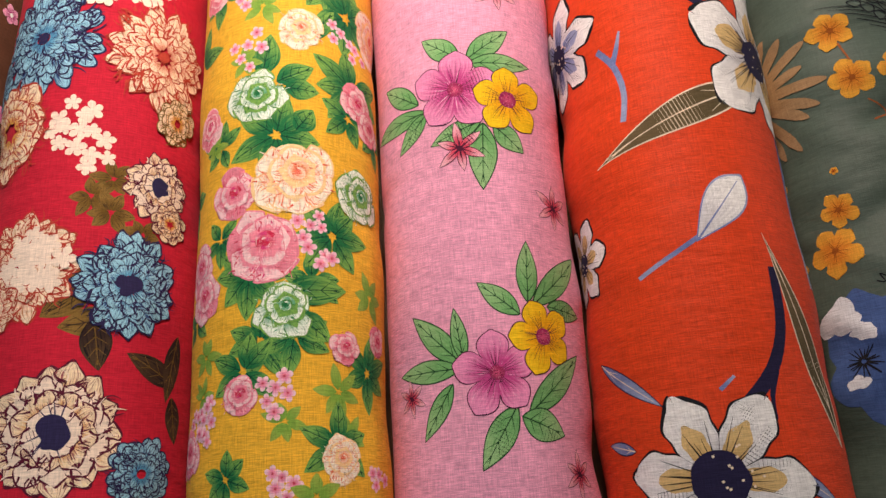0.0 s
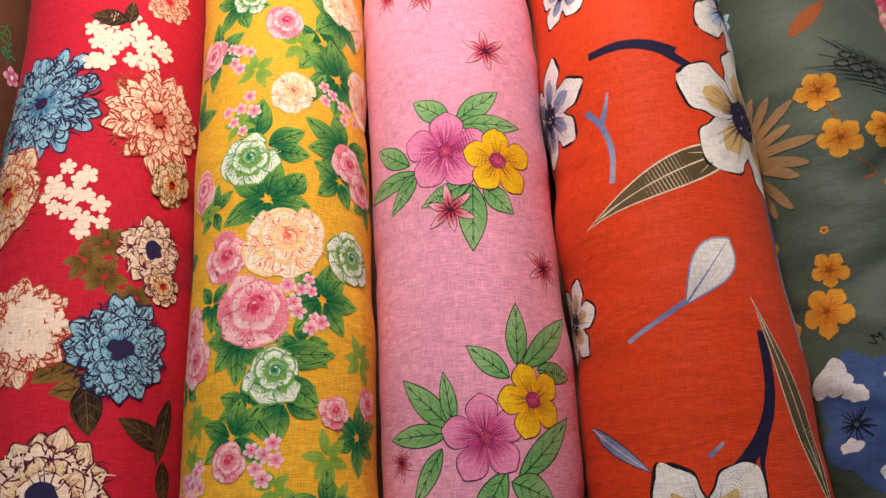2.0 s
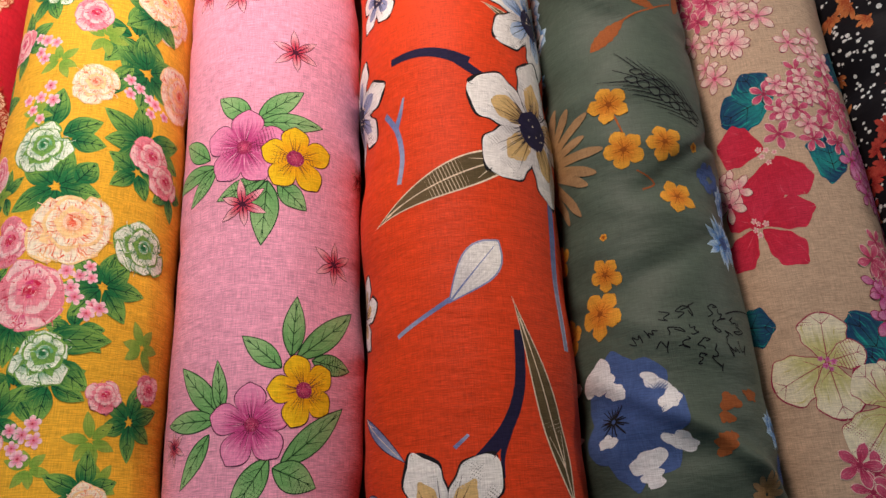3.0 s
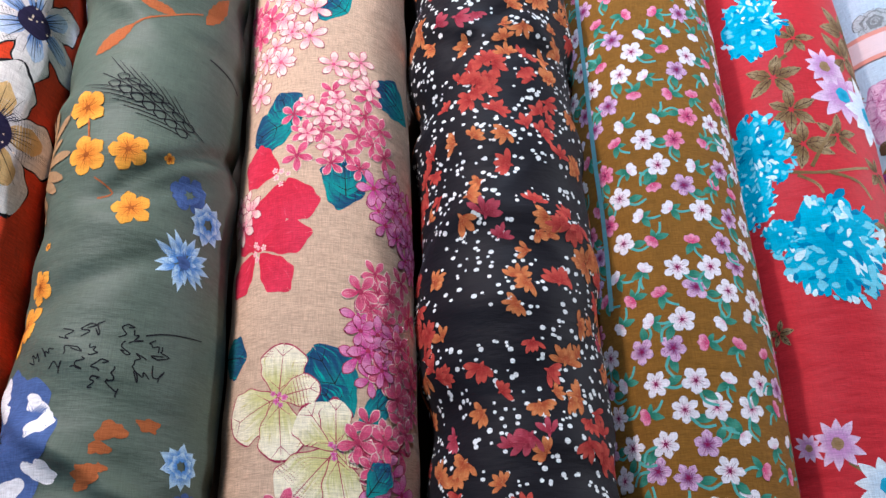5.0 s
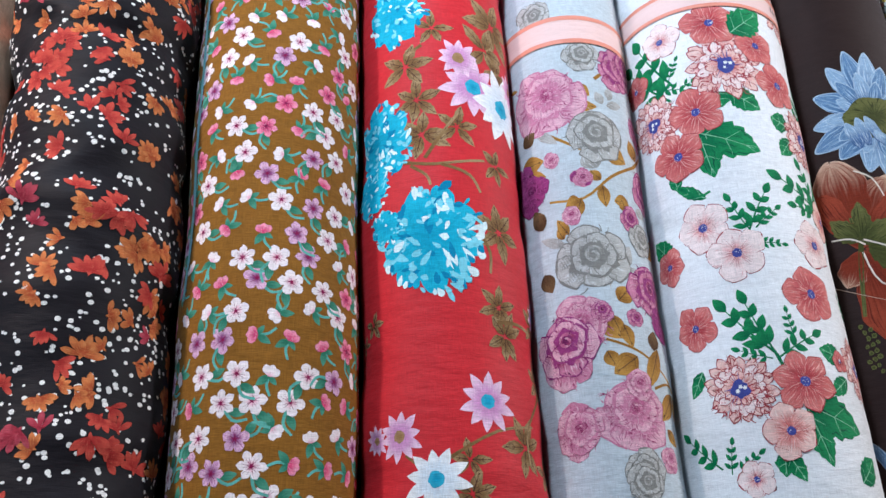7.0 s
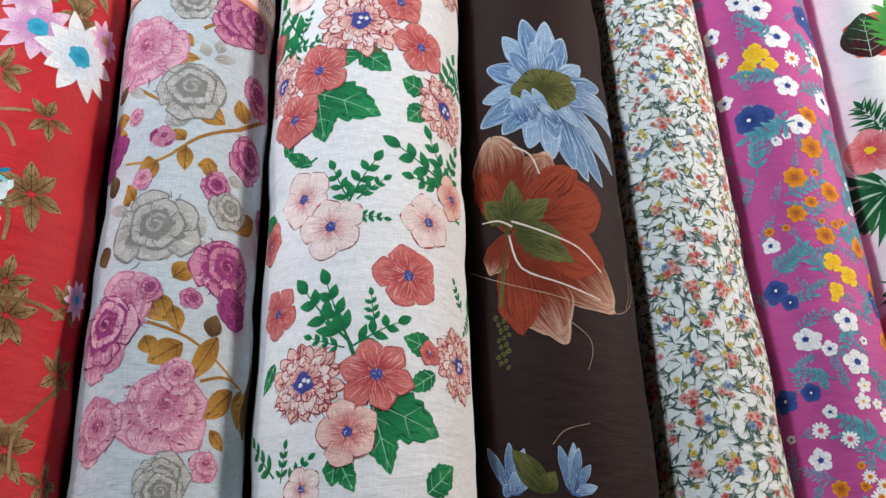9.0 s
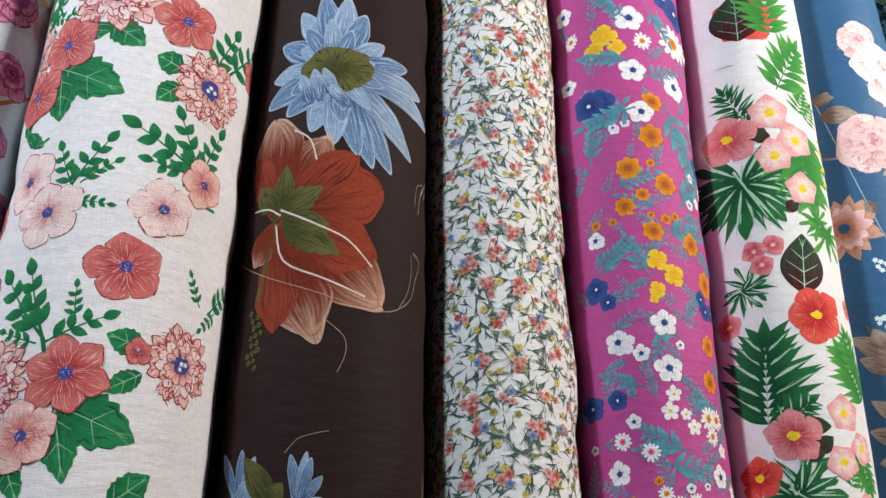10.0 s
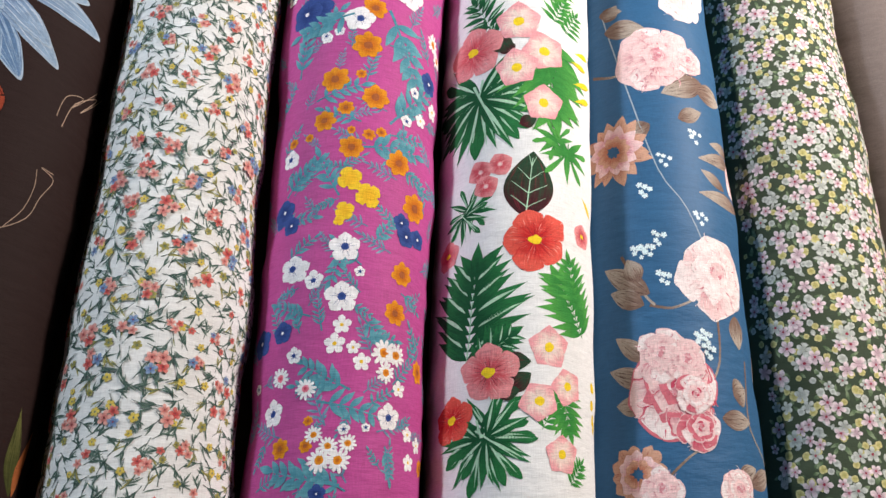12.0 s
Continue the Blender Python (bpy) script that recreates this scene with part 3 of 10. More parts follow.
BLUSH = ink("blush_ink", (0.80, 0.22, 0.26), (0.88, 0.68, 0.66), (0.70, 0.08, 0.14), 0.46)
CREAM_ROSE = ink("cream_ink", (0.85, 0.46, 0.30), (0.90, 0.82, 0.66), (0.72, 0.12, 0.04), 0.48)
FLAME = ink("flame_ink", (0.72, 0.10, 0.05), (0.90, 0.62, 0.30), (0.90, 0.78, 0.60), 0.45)
MINT = ink("mint_ink", (0.12, 0.36, 0.20), (0.82, 0.88, 0.76), (0.10, 0.30, 0.10), 0.48)
WHITE_INK = ink("white_ink", (0.82, 0.82, 0.80))
BLOSSOM = ink("blossom_ink", (0.80, 0.20, 0.36), (0.88, 0.60, 0.66))
INK_BLACK = ink("black_ink", (0.012, 0.012, 0.016))


# dark brown cotton fabric bolt with small pink and purple flowers
cloth = ink("brown_cloth", (0.09, 0.035, 0.018))
B = Bolt((-0.275, -0.262), (-0.120, -0.107), 0.980, cloth, 'dark brown cotton fabric bolt with small pink and purple flowers', 3, 0.50, 0.0000, 2.0)
MAUVE = ink("mauve_ink", (0.30, 0.03, 0.14), (0.72, 0.30, 0.46), (0.80, 0.62, 0.66), 0.45)
rows = random.Random(5)
for k in range(60):
    put(B, "printed_flower", rows.uniform(-0.05, 0.14), rows.uniform(-0.1, 0.8), rows.uniform(0, 360), flower, rows.uniform(0.007, 0.013), MAUVE if k % 3 else BLOSSOM, 5, heart=WHITE_INK)
for k in range(40):
    put(B, "printed_sprig", rows.uniform(-0.05, 0.14), rows.uniform(-0.1, 0.8), rows.uniform(0, 360), sprig, 0.022, 3, DEEP_GREEN)

# crimson red cotton fabric bolt with blue and cream peonies
cloth = ink("crimson_cloth", (0.50, 0.014, 0.035), slub=1.1)
B = Bolt((-0.120, -0.107), (0.039, 0.042), 0.982, cloth, 'crimson red cotton fabric bolt with blue and cream peonies', 4, 0.60, 0.0000, 2.0)
BLUE_MUM = ink("blue_mum_ink", (0.09, 0.30, 0.48), (0.32, 0.60, 0.72), (0.03, 0.07, 0.20), 0.54)
NAVY_INK = ink("navy_ink", (0.025, 0.02, 0.07))
CREAM_MUM = ink("cream_mum_ink", (0.62, 0.22, 0.16), (0.84, 0.68, 0.50), (0.50, 0.20, 0.09), 0.52)
GOLD_MUM = ink("gold_mum_ink", (0.66, 0.30, 0.05), (0.85, 0.68, 0.46), (0.30, 0.07, 0.09), 0.50)
WINE = ink("wine_ink", (0.10, 0.012, 0.03))
RUST_LINE = ink("rust_line_ink", (0.42, 0.05, 0.03))
OLIVE_INK = ink("olive_brown_ink", (0.13, 0.07, 0.012), (0.22, 0.13, 0.03), (0.03, 0.018, 0.01), 0.5)
DARK_LEAF = ink("dark_leaf_ink", (0.03, 0.015, 0.012), (0.07, 0.04, 0.02), (0.008, 0.006, 0.008), 0.5)
ECRU = ink("ecru_ink", (0.84, 0.68, 0.55))
put(B, 'printed_leaves', 0.0189, 0.2369, 22, spray, 0.0169, 6, OLIVE_INK, None, 0.5)
put(B, 'printed_leaves', 0.0326, 0.2507, 22, spray, 0.0163, 6, OLIVE_INK, None, 0.5)
put(B, 'printed_leaves', 0.0327, 0.2252, 22, spray, 0.0188, 6, OLIVE_INK, None, 0.5)
put(B, 'printed_leaves', 0.0554, 0.2113, 25, spray, 0.0150, 6, OLIVE_INK, None, 0.5)
put(B, 'printed_leaf', 0.0243, 0.1722, 126, leaf, 0.0372, 0.0231, OLIVE_INK, DARK_LEAF)
put(B, 'printed_leaf', 0.0269, 0.1840, 105, leaf, 0.0347, 0.0216, OLIVE_INK, DARK_LEAF)
put(B, 'printed_leaf', 0.0441, 0.1497, 100, leaf, 0.0388, 0.0208, OLIVE_INK, DARK_LEAF)
put(B, 'printed_leaf', 0.0280, 0.1491, -171, leaf, 0.0357, 0.0205, DARK_LEAF, OLIVE_INK)
put(B, 'printed_leaf', 0.0910, 0.1068, 64, leaf, 0.0450, 0.0171, DARK_LEAF, OLIVE_INK)
put(B, 'printed_leaf', 0.0912, 0.1426, 170, leaf, 0.0484, 0.0156, DARK_LEAF, OLIVE_INK)
put(B, 'printed_leaf', 0.0885, 0.0990, -169, leaf, 0.0323, 0.0151, DARK_LEAF, OLIVE_INK)
put(B, 'printed_flower', -0.0277, 0.3655, 8, mum, 0.0472, BLUE_MUM, 22, 5, NAVY_INK, NAVY_INK, hr=0.1)
put(B, 'printed_blossoms', 0.0302, 0.4193, 4, florets, 0.0320, 16, ECRU, 0.0085, None, squash=0.9)
put(B, 'printed_blossoms', 0.0074, 0.2821, 22, florets, 0.0223, 14, ECRU, 0.0075, None, squash=1.3)
put(B, 'printed_flower', 0.0611, 0.3578, 4, mum, 0.0422, CREAM_MUM, 18, 5, RUST_LINE, RUST_LINE, squash=1.25, hr=0.1, kind='wavy')
put(B, 'printed_flower', 0.0782, 0.3077, 162, mum, 0.0189, GOLD_MUM, 10, 3, OLIVE_INK, None, squash=1.2)
put(B, 'printed_flower', -0.0536, 0.2956, 29, mum, 0.0375, GOLD_MUM, 10, 3, RUST_LINE, None, kind='wavy', wide=1.9, squash=1.2)
put(B, 'printed_flower', 0.0661, 0.2504, 4, mum, 0.0273, GOLD_MUM, 13, 4, WINE, NAVY_INK, ECRU, hr=0.26, kind='wavy')
put(B, 'printed_flower', 0.0758, 0.2240, 4, mum, 0.0156, GOLD_MUM, 9, 3, WINE, None, kind='wavy')
put(B, 'printed_flower', -0.0223, 0.1866, 8, mum, 0.0397, CREAM_MUM, 15, 5, RUST_LINE, None, kind='wavy', squash=1.05)
put(B, 'printed_blossoms', -0.0161, 0.1878, 7, florets, 0.0222, 16, ECRU, 0.0085, None)
put(B, 'printed_flower', 0.0481, 0.1735, 4, mum, 0.0365, BLUE_MUM, 15, 5, NAVY_INK, NAVY_INK, kind='wavy', hr=0.22, squash=1.05)
put(B, 'printed_flower', -0.0429, 0.1586, 12, mum, 0.0224, CREAM_MUM, 11, 3, RUST_LINE, None, kind='wavy')
put(B, 'printed_flower', 0.0106, 0.0755, 6, mum, 0.0431, GOLD_MUM, 14, 4, WINE, NAVY_INK, ECRU, hr=0.24, kind='wavy', wide=1.8)
put(B, 'printed_flower', 0.0671, 0.0478, 5, mum, 0.0251, BLUE_MUM, 15, 4, NAVY_INK, None, kind='strap')
put(B, 'printed_flower', -0.0803, 0.3429, 2, mum, 0.0210, BLUE_MUM, 15, 4, NAVY_INK, None, kind='strap')
put(B, 'printed_flower', 0.0615, 0.4708, 7, mum, 0.0218, CREAM_MUM, 12, 4, RUST_LINE, None, kind='wavy')
put(B, 'printed_leaf', 0.0314, 0.4407, 88, leaf, 0.0291, 0.0160, DARK_LEAF, OLIVE_INK)
put(B, 'printed_leaf', 0.0318, 0.4381, -4, leaf, 0.0226, 0.0107, DARK_LEAF, OLIVE_INK)

# yellow cotton fabric bolt with pink and cream roses and green leaves
cloth = ink("yellow_cloth", (0.80, 0.44, 0.035), slub=1.2)
B = Bolt((0.039, 0.042), (0.181, 0.182), 0.992, cloth, 'yellow cotton fabric bolt with pink and cream roses and green leaves', 5, 0.50, 0.0000, 2.0)
put(B, 'printed_leaves', -0.0487, 0.4052, 2, spray, 0.0293, 6, GREEN, BOTTLE, 0.5)
put(B, 'printed_leaves', 0.0425, 0.4114, 9, spray, 0.0360, 6, GREEN, BOTTLE, 0.5)
put(B, 'printed_leaves', 0.0553, 0.3836, 60, spray, 0.0389, 6, GREEN, BOTTLE, 0.5)
put(B, 'printed_leaves', 0.0585, 0.3198, -3, spray, 0.0351, 7, GREEN, BOTTLE, 0.5)
put(B, 'printed_leaves', -0.0007, 0.2720, -0, spray, 0.0354, 7, GREEN, BOTTLE, 0.5)
put(B, 'printed_leaves', -0.0184, 0.1706, 0, spray, 0.0314, 8, GREEN, BOTTLE, 0.5)
put(B, 'printed_leaves', 0.0233, 0.1647, -1, spray, 0.0228, 5, GREEN, BOTTLE, 0.5)
put(B, 'printed_leaves', 0.0384, 0.1980, -2, spray, 0.0312, 7, GREEN, BOTTLE, 0.5)
put(B, 'printed_leaves', -0.0103, 0.1245, 10, spray, 0.0267, 7, GREEN, BOTTLE, 0.5)
put(B, 'printed_leaves', 0.0116, 0.1268, -1, spray, 0.0260, 6, GREEN, BOTTLE, 0.5)
put(B, 'printed_leaves', 0.0677, 0.1048, -4, spray, 0.0264, 6, GREEN, BOTTLE, 0.5)
put(B, 'printed_leaves', -0.0705, 0.1458, 6, spray, 0.0199, 5, GREEN, BOTTLE, 0.5)
put(B, 'printed_leaves', -0.0444, 0.2704, 2, spray, 0.0199, 5, GREEN, BOTTLE, 0.5)
put(B, 'printed_leaves', -0.0218, 0.1057, 1, spray, 0.0271, 6, GREEN, BOTTLE, 0.5)
put(B, 'printed_leaves', -0.0895, 0.2410, -3, spray, 0.0272, 5, GREEN, BOTTLE, 0.5)
put(B, 'printed_leaves', 0.0543, 0.2942, -3, spray, 0.0262, 5, GREEN, BOTTLE, 0.5)
put(B, 'printed_leaves', 0.0847, 0.2882, -7, spray, 0.0228, 5, GREEN, BOTTLE, 0.5)
put(B, 'printed_leaves', -0.0423, 0.1992, 35, spray, 0.0201, 5, GREEN, BOTTLE, 0.5)
put(B, 'printed_leaf', -0.0109, 0.3206, -10, leaf, 0.0354, 0.0214, GREEN, BOTTLE)
put(B, 'printed_leaf', -0.0005, 0.3149, -63, leaf, 0.0302, 0.0187, GREEN, BOTTLE)
put(B, 'printed_leaf', 0.0055, 0.3101, -94, leaf, 0.0249, 0.0176, GREEN, BOTTLE)
put(B, 'printed_leaf', 0.0132, 0.2764, -36, leaf, 0.0212, 0.0189, GREEN, BOTTLE)
put(B, 'printed_leaf', 0.0045, 0.1570, -87, leaf, 0.0440, 0.0213, GREEN, BOTTLE)
put(B, 'printed_leaf', 0.0117, 0.1416, -127, leaf, 0.0305, 0.0187, GREEN, BOTTLE)
put(B, 'printed_leaf', -0.0790, 0.3564, -26, leaf, 0.0307, 0.0191, GREEN, BOTTLE)
put(B, 'printed_leaf', -0.0790, 0.3564, -92, leaf, 0.0333, 0.0153, GREEN, BOTTLE)
put(B, 'printed_leaf', 0.0225, 0.3519, -34, leaf, 0.0383, 0.0151, GREEN, BOTTLE)
put(B, 'printed_leaves', 0.0212, 0.4043, 13, spray, 0.0171, 6, PALE_GREEN, None, 0.45)
put(B, 'printed_leaves', -0.0245, 0.3353, 15, spray, 0.0147, 6, PALE_GREEN, None, 0.45)
put(B, 'printed_leaves', -0.0549, 0.1196, 28, spray, 0.0151, 6, PALE_GREEN, None, 0.45)
put(B, 'printed_leaves', 0.0057, 0.0721, 15, spray, 0.0150, 6, PALE_GREEN, None, 0.45)
put(B, 'printed_leaves', 0.0413, 0.0904, 16, spray, 0.0175, 6, PALE_GREEN, None, 0.45)
put(B, 'printed_leaves', 0.0720, 0.1589, 24, spray, 0.0185, 6, PALE_GREEN, None, 0.45)
put(B, 'printed_leaves', -0.0511, 0.2728, 22, spray, 0.0141, 6, PALE_GREEN, None, 0.45)
put(B, 'printed_leaves', -0.0111, 0.3810, 13, spray, 0.0165, 6, PALE_GREEN, None, 0.45)
put(B, 'printed_leaves', -0.0572, 0.0941, 30, spray, 0.0121, 6, PALE_GREEN, None, 0.45)
put(B, 'printed_leaves', 0.0490, 0.0620, 17, spray, 0.0154, 6, PALE_GREEN, None, 0.45)
put(B, 'printed_blossoms', -0.0252, 0.3972, 1, florets, 0.0133, 5, BLOSSOM, 0.0058, CERISE)
put(B, 'printed_blossoms', -0.0222, 0.3443, 1, florets, 0.0164, 6, BLOSSOM, 0.0058, CERISE)
put(B, 'printed_blossoms', 0.0499, 0.3630, -2, florets, 0.0123, 4, BLOSSOM, 0.0058, CERISE)
put(B, 'printed_blossoms', 0.0650, 0.3552, -3, florets, 0.0105, 3, BLOSSOM, 0.0058, CERISE)
put(B, 'printed_blossoms', 0.0220, 0.2004, -1, florets, 0.0139, 6, BLOSSOM, 0.0058, CERISE)
put(B, 'printed_blossoms', -0.0012, 0.0898, -0, florets, 0.0133, 6, BLOSSOM, 0.0058, CERISE)
put(B, 'printed_blossoms', -0.0579, 0.0797, 3, florets, 0.0144, 7, BLOSSOM, 0.0058, CERISE)
put(B, 'printed_blossoms', 0.0316, 0.1810, -1, florets, 0.0064, 3, BLOSSOM, 0.0058, CERISE)
put(B, 'printed_rose', -0.0326, 0.2300, 1, rose, 0.0213, PINK_ROSE, CERISE, CERISE)
put(B, 'printed_rose', -0.0086, 0.1891, 19, rose, 0.0299, PINK_ROSE, CERISE, CERISE)
put(B, 'printed_rose', 0.0128, 0.2407, -1, rose, 0.0320, CREAM_ROSE, CREAM_ROSE, FLAME)
put(B, 'printed_rose', -0.0151, 0.3043, 0, rose, 0.0230, MINT, MINT, GREEN)
put(B, 'printed_rose', 0.0167, 0.3608, -1, rose, 0.0190, CREAM_ROSE, CREAM_ROSE, FLAME)
put(B, 'printed_rose', -0.0550, 0.4062, 2, rose, 0.0185, CERISE, PINK_ROSE, PINK_ROSE)
put(B, 'printed_rose', -0.0599, 0.2916, 3, rose, 0.0163, CERISE, PINK_ROSE, PINK_ROSE)
put(B, 'printed_rose', -0.0679, 0.1836, 5, rose, 0.0194, PINK_ROSE, CERISE, CERISE)
put(B, 'printed_rose', -0.0595, 0.1611, 3, rose, 0.0185, PINK_ROSE, CERISE, CERISE)
put(B, 'printed_rose', 0.0052, 0.1456, -0, rose, 0.0214, MINT, MINT, GREEN)
put(B, 'printed_rose', -0.0249, 0.0901, 1, rose, 0.0153, PINK_ROSE, CERISE, CERISE)
put(B, 'printed_rose', 0.0469, 0.1202, -2, rose, 0.0121, PINK_ROSE, CERISE, CERISE)
put(B, 'printed_rose', 0.0644, 0.3103, -3, rose, 0.0170, PINK_ROSE, CERISE, CERISE)
put(B, 'printed_rose', 0.0799, 0.2956, -6, rose, 0.0164, PINK_ROSE, CERISE, CERISE)
put(B, 'printed_rose', 0.0903, 0.3810, -9, rose, 0.0251, CREAM_ROSE, CREAM_ROSE, FLAME)
put(B, 'printed_rose', 0.0645, 0.2329, -4, rose, 0.0237, MINT, MINT, GREEN)
put(B, 'printed_rose', 0.0821, 0.1282, -7, rose, 0.0132, PINK_ROSE, CERISE, CERISE)
put(B, 'printed_rose', 0.0690, 0.4460, -4, rose, 0.0269, CREAM_ROSE, CREAM_ROSE, FLAME)
put(B, 'printed_rose', 0.0106, 0.4235, -1, rose, 0.0168, PINK_ROSE, CERISE, CERISE)
put(B, 'printed_leaves', 0.0405, 0.0558, -1, spray, 0.0260, 6, GREEN, BOTTLE, 0.5)
put(B, 'printed_rose', 0.0424, 0.0469, -1, rose, 0.0169, CREAM_ROSE, CREAM_ROSE, FLAME)
put(B, 'printed_leaves', -0.0333, 0.0392, 2, spray, 0.0207, 6, GREEN, BOTTLE, 0.5)
put(B, 'printed_rose', -0.0765, 0.0571, 11, rose, 0.0182, PINK_ROSE, CERISE, CERISE)
put(B, 'printed_blossoms', -0.0556, 0.0748, 4, florets, 0.0132, 6, BLOSSOM, 0.0058, CERISE)
put(B, 'printed_blossoms', 0.0041, 0.0348, 0, florets, 0.0100, 5, BLOSSOM, 0.0058, CERISE)
put(B, 'printed_blossoms', 0.0757, 0.0345, -4, florets, 0.0095, 4, BLOSSOM, 0.0058, CERISE)
put(B, 'printed_leaves', 0.0248, 0.0253, -1, spray, 0.0166, 6, PALE_GREEN, None, 0.5)
put(B, 'printed_leaves', 0.0571, 0.4396, 2, spray, 0.0303, 6, GREEN, BOTTLE, 0.5)
put(B, 'printed_leaves', -0.0257, 0.4448, 5, spray, 0.0276, 6, GREEN, BOTTLE, 0.5)
put(B, 'printed_rose', 0.0627, 0.4575, 2, rose, 0.0231, CREAM_ROSE, CREAM_ROSE, FLAME)
put(B, 'printed_rose', -0.0156, 0.4476, 4, rose, 0.0153, MINT, MINT, GREEN)

# pink cotton fabric bolt with pink and yellow flower sprays
cloth = ink("pink_cloth", (0.80, 0.35, 0.50), slub=1.3)
B = Bolt((0.181, 0.182), (0.333, 0.332), 0.977, cloth, 'pink cotton fabric bolt with pink and yellow flower sprays', 6, 0.80, 0.0000, 2.0)
SOFT_PINK = ink("soft_pink_ink", (0.52, 0.05, 0.22), (0.80, 0.27, 0.48), (0.86, 0.46, 0.62), 0.4)
SUN = ink("sun_yellow_ink", (0.78, 0.36, 0.005), (0.86, 0.55, 0.012), (0.70, 0.30, 0.004), 0.42)
SAGE = ink("sage_ink", (0.16, 0.38, 0.13), (0.30, 0.50, 0.22), (0.10, 0.28, 0.08), 0.45)
PLUM_LINE = ink("plum_line_ink", (0.07, 0.008, 0.03))
HEART_PINK = ink("heart_pink_ink", (0.55, 0.06, 0.16), (0.30, 0.02, 0.09), (0.75, 0.30, 0.40), 0.45)
STAR_PINK = ink("star_ink", (0.60, 0.05, 0.10), (0.82, 0.42, 0.50), (0.50, 0.02, 0.06), 0.45)
LEAF_LINE = ink("leaf_line_ink", (0.015, 0.06, 0.02))
put(B, 'printed_leaf', -0.0111, 0.3387, 52, leaf, 0.0347, 0.0177, SAGE, LEAF_LINE, edge=LEAF_LINE)
put(B, 'printed_leaf', -0.0046, 0.3380, -52, leaf, 0.0434, 0.0172, SAGE, LEAF_LINE, edge=LEAF_LINE)
put(B, 'printed_leaf', -0.0028, 0.3339, -88, leaf, 0.0491, 0.0161, SAGE, LEAF_LINE, edge=LEAF_LINE)
put(B, 'printed_leaf', -0.0461, 0.3073, 54, leaf, 0.0438, 0.0163, SAGE, LEAF_LINE, edge=LEAF_LINE)
put(B, 'printed_leaf', -0.0392, 0.2989, 93, leaf, 0.0651, 0.0149, SAGE, LEAF_LINE, edge=LEAF_LINE)
put(B, 'printed_leaf', -0.0393, 0.2975, 133, leaf, 0.0378, 0.0129, SAGE, LEAF_LINE, edge=LEAF_LINE)
put(B, 'printed_leaf', 0.0012, 0.2849, 111, leaf, 0.0408, 0.0137, SAGE, LEAF_LINE, edge=LEAF_LINE)
put(B, 'printed_leaf', 0.0031, 0.2825, 176, leaf, 0.0508, 0.0207, SAGE, LEAF_LINE, edge=LEAF_LINE)
put(B, 'printed_leaf', 0.0116, 0.2811, -132, leaf, 0.0296, 0.0169, SAGE, LEAF_LINE, edge=LEAF_LINE)
put(B, 'printed_leaf', 0.0242, 0.1465, -5, leaf, 0.0441, 0.0158, SAGE, LEAF_LINE, edge=LEAF_LINE)
put(B, 'printed_leaf', 0.0284, 0.1442, -52, leaf, 0.0664, 0.0180, SAGE, LEAF_LINE, edge=LEAF_LINE)
put(B, 'printed_leaf', 0.0167, 0.1374, 50, leaf, 0.0358, 0.0150, SAGE, LEAF_LINE, edge=LEAF_LINE)
put(B, 'printed_leaf', 0.0404, 0.1431, -96, leaf, 0.0361, 0.0144, SAGE, LEAF_LINE, edge=LEAF_LINE)
put(B, 'printed_leaf', -0.0262, 0.1060, 45, leaf, 0.0516, 0.0169, SAGE, LEAF_LINE, edge=LEAF_LINE)
put(B, 'printed_leaf', -0.0245, 0.1070, 7, leaf, 0.0371, 0.0107, SAGE, LEAF_LINE, edge=LEAF_LINE)
put(B, 'printed_leaf', -0.0277, 0.1024, 89, leaf, 0.0522, 0.0151, SAGE, LEAF_LINE, edge=LEAF_LINE)
put(B, 'printed_leaf', -0.0339, 0.0919, 145, leaf, 0.0422, 0.0131, SAGE, LEAF_LINE, edge=LEAF_LINE)
put(B, 'printed_leaf', 0.0184, 0.0697, -51, leaf, 0.0636, 0.0175, SAGE, LEAF_LINE, edge=LEAF_LINE)
put(B, 'printed_leaf', 0.0130, 0.0675, -113, leaf, 0.0333, 0.0209, SAGE, LEAF_LINE, edge=LEAF_LINE)
put(B, 'printed_leaf', 0.0088, 0.0741, 147, leaf, 0.0462, 0.0180, SAGE, LEAF_LINE, edge=LEAF_LINE)
put(B, 'printed_flower', 0.0554, 0.0289, -12, star, 0.0168, STAR_PINK, PLUM_LINE)
put(B, 'printed_flower', 0.0973, 0.3064, 4, star, 0.0156, STAR_PINK, PLUM_LINE)
put(B, 'printed_flower', -0.0155, 0.3126, -5, flower, 0.0361, SOFT_PINK, 5, 'round', 1.0, edge=PLUM_LINE, heart=HEART_PINK, hr=0.17, lines=PLUM_LINE, nl=5, dots=PLUM_LINE, thick=0.00045)
put(B, 'printed_flower', -0.0027, 0.0975, 4, flower, 0.0303, SOFT_PINK, 5, 'round', 1.0, edge=PLUM_LINE, heart=HEART_PINK, hr=0.17, lines=PLUM_LINE, nl=5, dots=PLUM_LINE, thick=0.00045)
put(B, 'printed_flower', 0.0241, 0.3036, 1, flower, 0.0303, SUN, 5, 'round', 1.0, edge=PLUM_LINE, heart=HEART_PINK, hr=0.22, lines=PLUM_LINE, nl=6, dots=PLUM_LINE, thick=0.00045)
put(B, 'printed_flower', 0.0335, 0.1215, 17, flower, 0.0276, SUN, 5, 'round', 1.0, edge=PLUM_LINE, heart=HEART_PINK, hr=0.22, lines=PLUM_LINE, nl=6, dots=PLUM_LINE, thick=0.00045)
